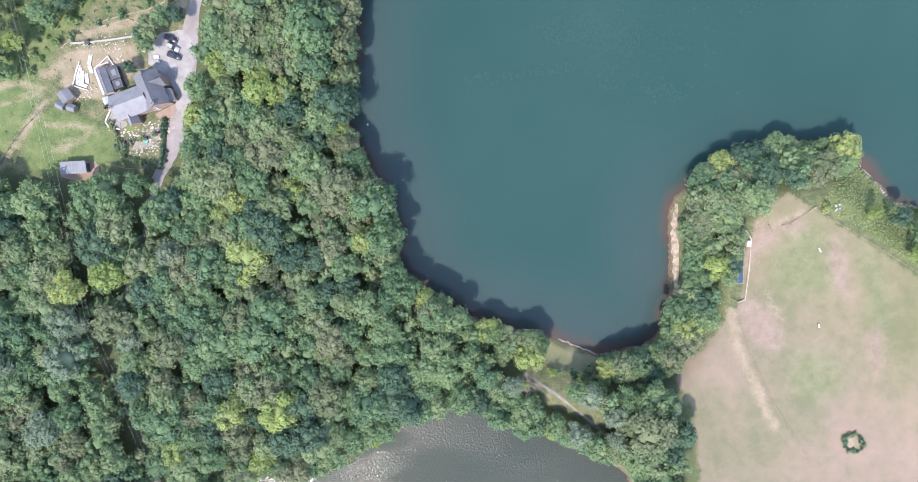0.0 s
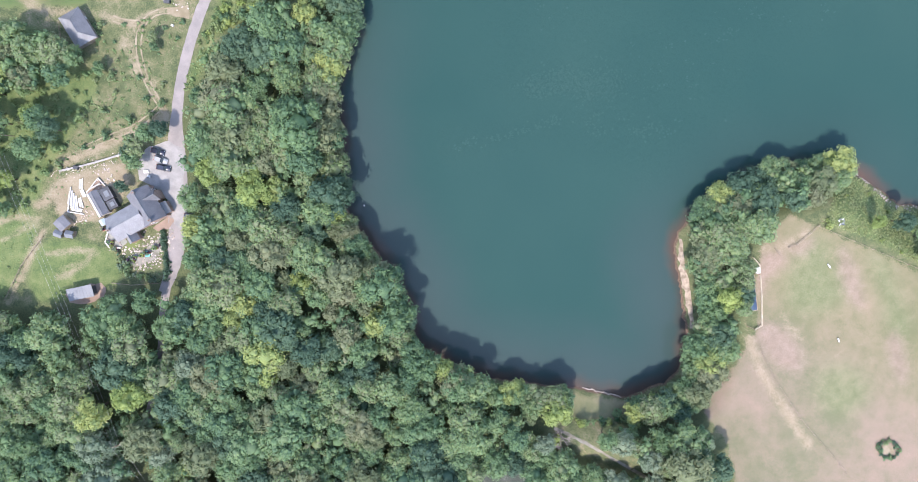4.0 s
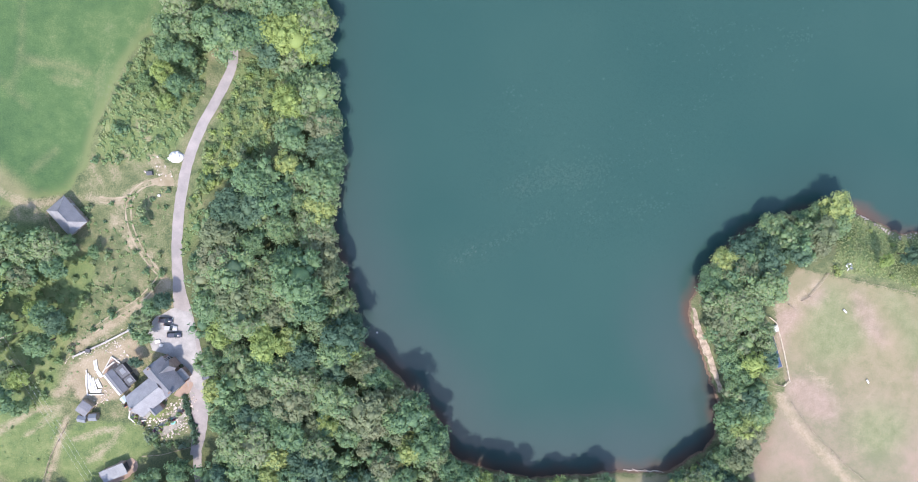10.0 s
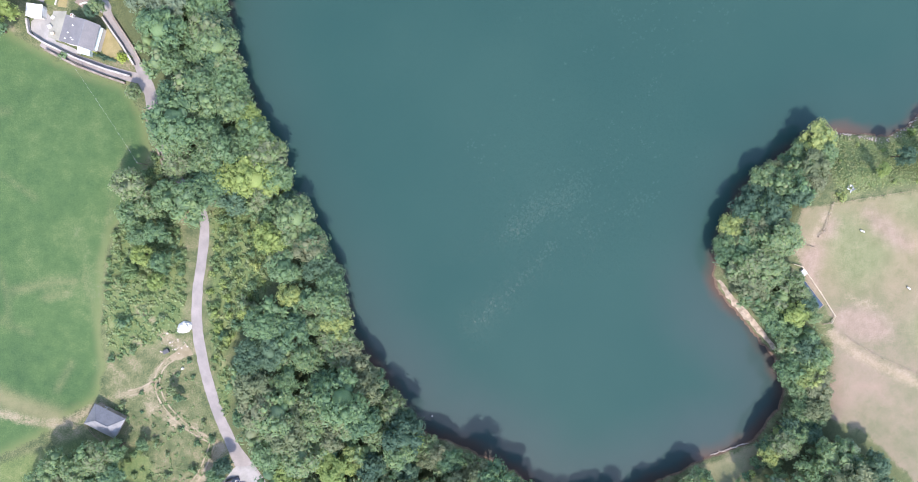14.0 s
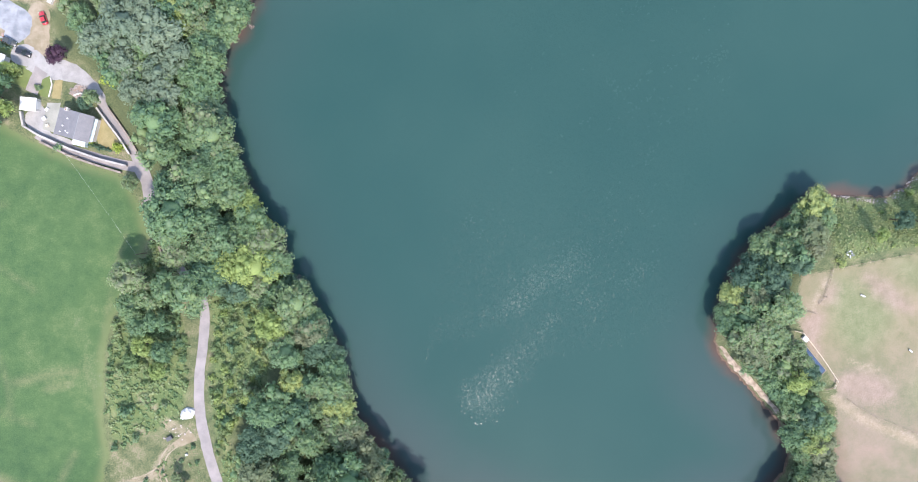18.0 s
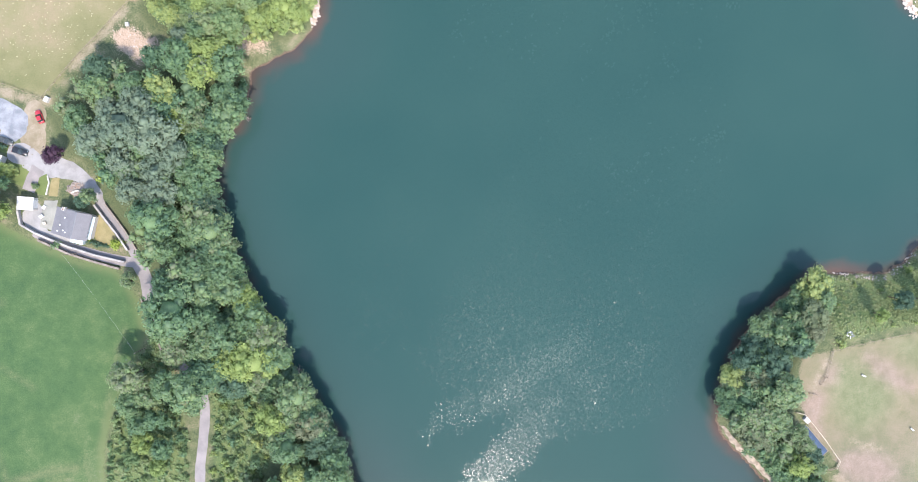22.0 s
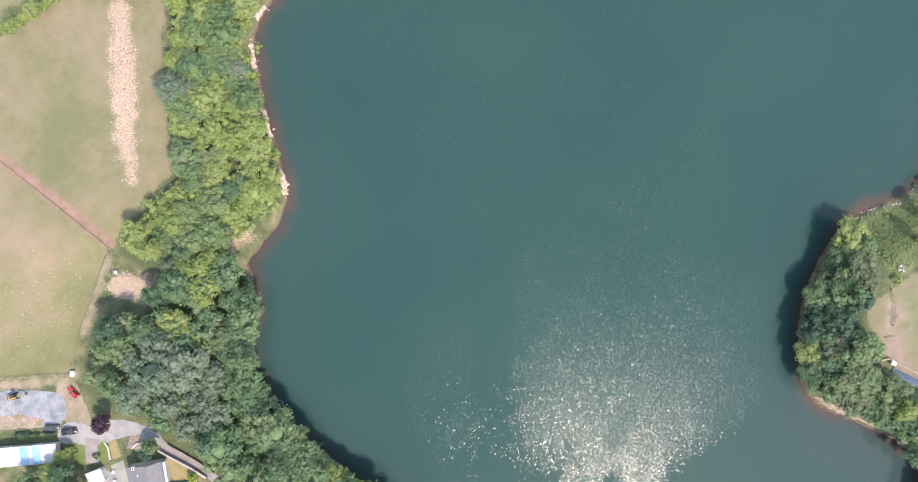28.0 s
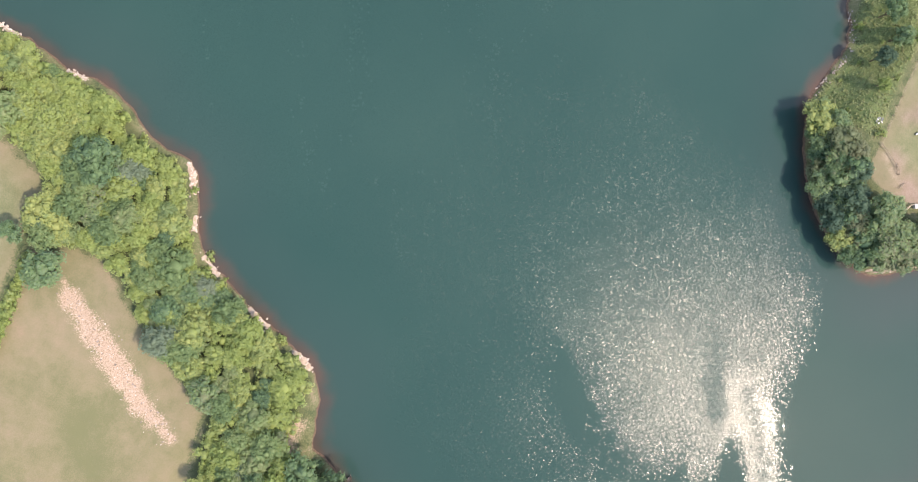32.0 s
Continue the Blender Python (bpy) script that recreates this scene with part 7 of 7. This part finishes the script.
rough_stones("stones", along([(-80, 9), (-76, 5), (-74, 0), (-79, -3)], 0.35, 96, 1.6), GREY_STONE, 0.1, 0.32, "scattered garden stones and pots", 27)
rough_stones("stones", along([(-87.6, 4), (-84, 0.6)], 0.22, 97, 0.5), GREY_STONE, 0.12, 0.35, "stones along the house terrace", 28)
rough_stones("stones", along([(-105, 77), (-99.5, 74.6)], 0.3, 98, 1.6), WHITE_STONE, 0.1, 0.35, "scattered pale debris beside the lane", 29)
rough_stones("stones", along([(-109, 12.5), (-97, 24.4)], 0.5, 99, 1.2), WHITE_STONE, 0.1, 0.28, "scattered pale debris on the building plot", 30)
rough_stones("stones", along([(-113.5, 10), (-109.7, 13.6), (-103, 20), (-96.4, 26.8)], 0.5, 100, 0.6), WHITE_STONE, 0.07, 0.24, "row of pale rubble along the building plot", 31)
rough_stones("stones", along([(-103, 17), (-98, 21), (-96, 14), (-100, 15)], 0.35, 101, 1.0), WHITE_STONE, 0.08, 0.3, "loose rubble on the building plot", 32)
# garden clutter by the house
TERRACOTTA = plain("terracotta", (0.22, 0.1, 0.06), (0.34, 0.17, 0.11), 3, 0.85)
TURQUOISE = plain("turquoise_plastic", (0.1, 0.34, 0.34), (0.14, 0.42, 0.42), 3, 0.4)
GLAZE = plain("grey_glazed_pot", (0.14, 0.15, 0.17), (0.24, 0.25, 0.27), 3, 0.4)
g = np.random.RandomState(61)
POT = Shape().tube([(0, 0, 0), (0, 0, 0.35), (0, 0, 0.62), (0, 0, 0.7)], [0.26, 0.36, 0.42, 0.46], 10).mesh("pot", TERRACOTTA)
POT_GREY = Shape().tube([(0, 0, 0), (0, 0, 0.3), (0, 0, 0.5)], [0.4, 0.48, 0.5], 10).mesh("pot", GLAZE)
PLANT = {leaf.name: mesh_from("plant", *crown_arrays(330 + n, 0.55, 0.45, 1.3, 4, 60, 0.3, 1.2), leaf, True) for n, leaf in enumerate((LEAF_OAK, LEAF_LIGHT, LEAF_PURPLE, LEAF_SILVER))}
for k in range(34):
    u, w = g.random_sample(), g.normal(0, 1.6)
    if k < 22:
        x, y = -81.5 + 7.5 * u + w * 0.5, -3.6 + 10 * u + w
    else:
        x, y = -92 + 8 * u, 3.5 - 5.2 * u + w * 0.35
    pot = thing("plant_pot", x, y, g.uniform(0, 360), "terracotta pot with a leafy plant by the house" if k % 3 else "grey glazed pot with a leafy plant by the house", "plant pot", "pots in the house garden")
    part("pot", POT if k % 3 else POT_GREY, pot)
    part("plant", PLANT[list(PLANT)[k % 4]], pot)
tub = thing("paddling_pool", -76.2, 2.6, 0, "small round turquoise paddling pool in the garden", "paddling pool")
part("wall", Shape().tube([(0, 0, 0), (0, 0, 0.4), (0, 0, 0.42)], [0.95, 1.0, 0.9], 20).mesh("wall", TURQUOISE), tub)
part("bottom", Shape().tube([(0, 0, 0.2), (0, 0, 0.22), (0, 0, 0.23)], [0.92, 0.9, 0.02], 20).mesh("bottom", TURQUOISE), tub)
for k, (x, y) in enumerate(((-81.6, -4.6), (-80, -5.4), (-78.4, -5.6), (-76.6, -5.0), (-74.8, -4.6), (-73, -4.2), (-71, -3.8), (-69.4, -3.4), (-82.4, -3.0), (-80.6, -2.4), (-79.4, -3.4))):
    shrub(x, y, k % 4, LEAF_SILVER if k % 3 == 0 else LEAF_OAK, 0.55 + 0.1 * (k % 2), k * 61, "garden bush along the edge of the stony garden", "garden bushes")
rough_stones("stones", along([(-82, -1), (-79, 3), (-75.5, 8), (-73.5, 11), (-72, 6), (-74, 0), (-77, -3)], 0.16, 105, 1.1), WHITE_STONE, 0.1, 0.34, "pale stones and slabs strewn over the garden", 33)
rough_stones("stones", along([(-93, 5), (-89, 2.4), (-86, -1)], 0.2, 106, 0.6), GREY_STONE, 0.1, 0.3, "grey stones along the terrace", 34)
rough_stones("stones", along([(-101, -0.5), (-98.5, 3), (-97, 7)], 0.25, 107, 0.8), WHITE_STONE, 0.1, 0.3, "pale rubble beside the timber shed", 35)
# fallen pale timbers at the lake's south edge
for k in range(9):
    x, y = 69 + k * 1.35, 29.4 + k * 0.36
    log = new("driftwood", Shape().tube([(-1.4, 0, 0.12), (0, 0.1, 0.22), (1.3, -0.05, 0.15)], [0.09, 0.12, 0.06], 7).mesh("driftwood", DEADWOOD))
    log.matrix_basis = pose(x, y, max(gz(x, y), 0) + 0.02, 0, 0, 12 + 21 * math.sin(k * 2.3))
    tagged(log, "bleached driftwood log lying on the bank", "log", "driftwood on the south bank")

# ---------- heaps and clutter ----------
heap = thing("rubble_heap", -98.9, 81.4, 20, "heap of white plaster rubble beside the lane", "heap")
g = np.random.RandomState(8)
v0, f0 = ico(3)
v = v0 * (2.3, 1.8, 1.5) * g.uniform(0.88, 1.1, (len(v0), 1))
part("mound", mesh_from("mound", v * (1, 1, 1), None, f0, WHITE_SHEET), heap)
for k in range(14):
    a, r = k * 2.4, g.uniform(0.6, 2.2)
    z = max(0.0, 1.4 * math.sqrt(max(0, 1 - (r / 2.5) ** 2)))
    part("slab", Shape().box(0, 0, 0, g.uniform(0.4, 0.9), g.uniform(0.3, 0.6), 0.1).mesh("slab", WHITE_SHEET), heap, "", pose(r * math.cos(a), r * 0.8 * math.sin(a), z, g.uniform(-25, 25), g.uniform(-25, 25), a * 57))
for x, y, turn, l, w, h, mat, words in ((-104.9, 74.2, 25, 1.8, 1.2, 0.9, DARK_STEEL, "dark covered pile of scrap in rough grass"), (-106.7, 16.4, 10, 1.5, 1.1, 1.0, DARK_STEEL, "dark blue water tank beside the wall"), (-92, 24.6, 20, 1.3, 0.9, 0.4, PALE_TIMBER, "pale timber pallet on the ground"),
                                        (-87.8, 25.4, 35, 1.6, 1.0, 0.5, WHITE_SHEET, "white sacks stacked beside the parking area"), (-86.4, 24.6, 5, 1.0, 0.8, 0.6, WHITE_SHEET, "white sack beside the parking area"), (-100.4, 68.6, 15, 0.8, 0.6, 0.5, WHITE_SHEET, "white crate in rough grass"),
                                        (-102.8, 226.4, 0, 1.0, 1.0, 0.9, WHITE_SHEET, "white water butt beside a fence"), (-127.2, 206, 60, 1.6, 1.2, 1.0, WHITE_SHEET, "white trailer box at the end of the fence"), (-132.4, 172.4, 30, 1.2, 0.9, 0.7, WHITE_SHEET, "white garden table on the terrace"), (-131.8, 170.4, 10, 1.0, 0.8, 0.6, PALE_TIMBER, "timber bench on the terrace"), (-131.4, 175, 50, 1.1, 0.8, 0.5, WHITE_SHEET, "white planter on the terrace")):
    ob = thing("pallet_stack" if mat is PALE_TIMBER else "storage_box", x, y, turn, words, "box" if mat is not PALE_TIMBER else "timber")
    part("body", Shape().box(0, 0, -0.05, l, w, h, 0, 0.06).mesh("body", mat, 0.05), ob)
    part("lid", Shape().box(0, 0, h - 0.05, l * 0.98, w * 0.98, 0.08).mesh("lid", mat, 0.02), ob)
# stacked white boards and sheets on the building plot
for k, (x, y, turn, l) in enumerate(((-104.4, 7.0, -72, 4.8), (-103.3, 6.6, -64, 5.0), (-102.2, 6.5, -56, 4.6), (-101, 7.2, -48, 3.2), (-103.4, 12.4, -66, 3.6), (-101.6, 10.2, -38, 2.6), (-101.2, 4.7, 16, 3.8))):
    stack = thing("board_stack", x, y, turn, "stack of white boards on bare earth", "boards", "stacks of boards")
    for i in range(4):
        part("board", Shape().box(0.12 * math.sin(i * 2.1 + k), (i - 1.5) * 0.3, 0.02 + 0.1 * (i % 2), l * (0.8 + 0.07 * i), 0.25, 0.16).mesh("board", WHITE_SHEET), stack)
bits = thing("scrap_heap", 110.1, 116.2, 0, "white scrap and sheets dumped in the scrub", "scrap")
for k in range(7):
    part("sheet", Shape().box(0, 0, 0, 0.6 + 0.2 * (k % 3), 0.4, 0.06).mesh("sheet", METAL_ROOF if k % 2 else WHITE_SHEET), bits, "", pose(0.9 * math.cos(k * 2.4), 0.9 * math.sin(k * 2.4), 0.5 + 0.1 * k, 8 * (k % 3), 10 * (k % 2), k * 40))

# ---------- power line through the wood ----------
CABLE = plain("bright_cable", (0.308, 0.308, 0.323), (0.423, 0.423, 0.438), 2, 0.5)
ends = [(-127, 16), (-54.7, -51.1), (-10, -80)]
line_thing = thing("power_line", *ends[1], 0, "overhead power line on timber poles in a cleared strip", "power line")
bz = gz(*ends[1])
for x, y in ends:
    pz = gz(x, y) - bz
    ox, oy = x - ends[1][0], y - ends[1][1]
    pole = part("pole", Shape().tube([(ox, oy, pz - 0.5), (ox, oy, pz + 11)], [0.16, 0.11], 8).mesh("pole", TIMBER), line_thing)
    part("crossarm", Shape().box(ox, oy, pz + 10.4, 0.14, 3.0, 0.14, -45).mesh("crossarm", TIMBER), pole)
for (ax, ay), (bx, by) in zip(ends[:-1], ends[1:]):
    d = Vector((bx - ax, by - ay, 0)).normalized()
    sdir = Vector((-d.y, d.x, 0))
    for off_ in (-1.3, 0.0, 1.3):
        pts = []
        for k in range(9):
            u = k / 8
            x, y = ax + (bx - ax) * u + sdir.x * off_, ay + (by - ay) * u + sdir.y * off_
            za, zb = gz(ax, ay) - bz + 10.6, gz(bx, by) - bz + 10.6
            pts.append((x - ends[1][0], y - ends[1][1], za + (zb - za) * u - 4 * u * (1 - u) * 1.0))
        part("cable", Shape().tube(pts, [0.014] * 9, 4).mesh("cable", CABLE), line_thing)
# a single wire across the pasture
wire = thing("power_line", -124, 160.8, 0, "single overhead wire crossing the pasture between two poles", "power line")
z0 = gz(-124, 160.8)
for ox, oy in ((0, 0), (17, -29.8)):
    part("pole", Shape().tube([(ox, oy, gz(ox - 124, oy + 160.8) - z0 - 0.4), (ox, oy, gz(ox - 124, oy + 160.8) - z0 + 7.5)], [0.13, 0.09], 8).mesh("pole", TIMBER), wire)
part("cable", Shape().tube([(17 * u, -29.8 * u, 7.3 - 2.4 * u * (1 - u)) for u in (0, 0.125, 0.25, 0.375, 0.5, 0.625, 0.75, 0.875, 1)], [0.012] * 9, 4).mesh("cable", CABLE), wire)
buoy = thing("buoy", -24.6, 47.9, 0, "small white buoy floating near the shore", "buoy", z=0.0)
part("float", mesh_from("float", ico(2)[0] * 0.32 + (0, 0, 0.12), None, ico(2)[1], WHITE_SHEET, True), buoy)
part("ring", Shape().rod((0, 0, 0.4), (0, 0, 0.62), 0.05).mesh("ring", LEAD), buoy)
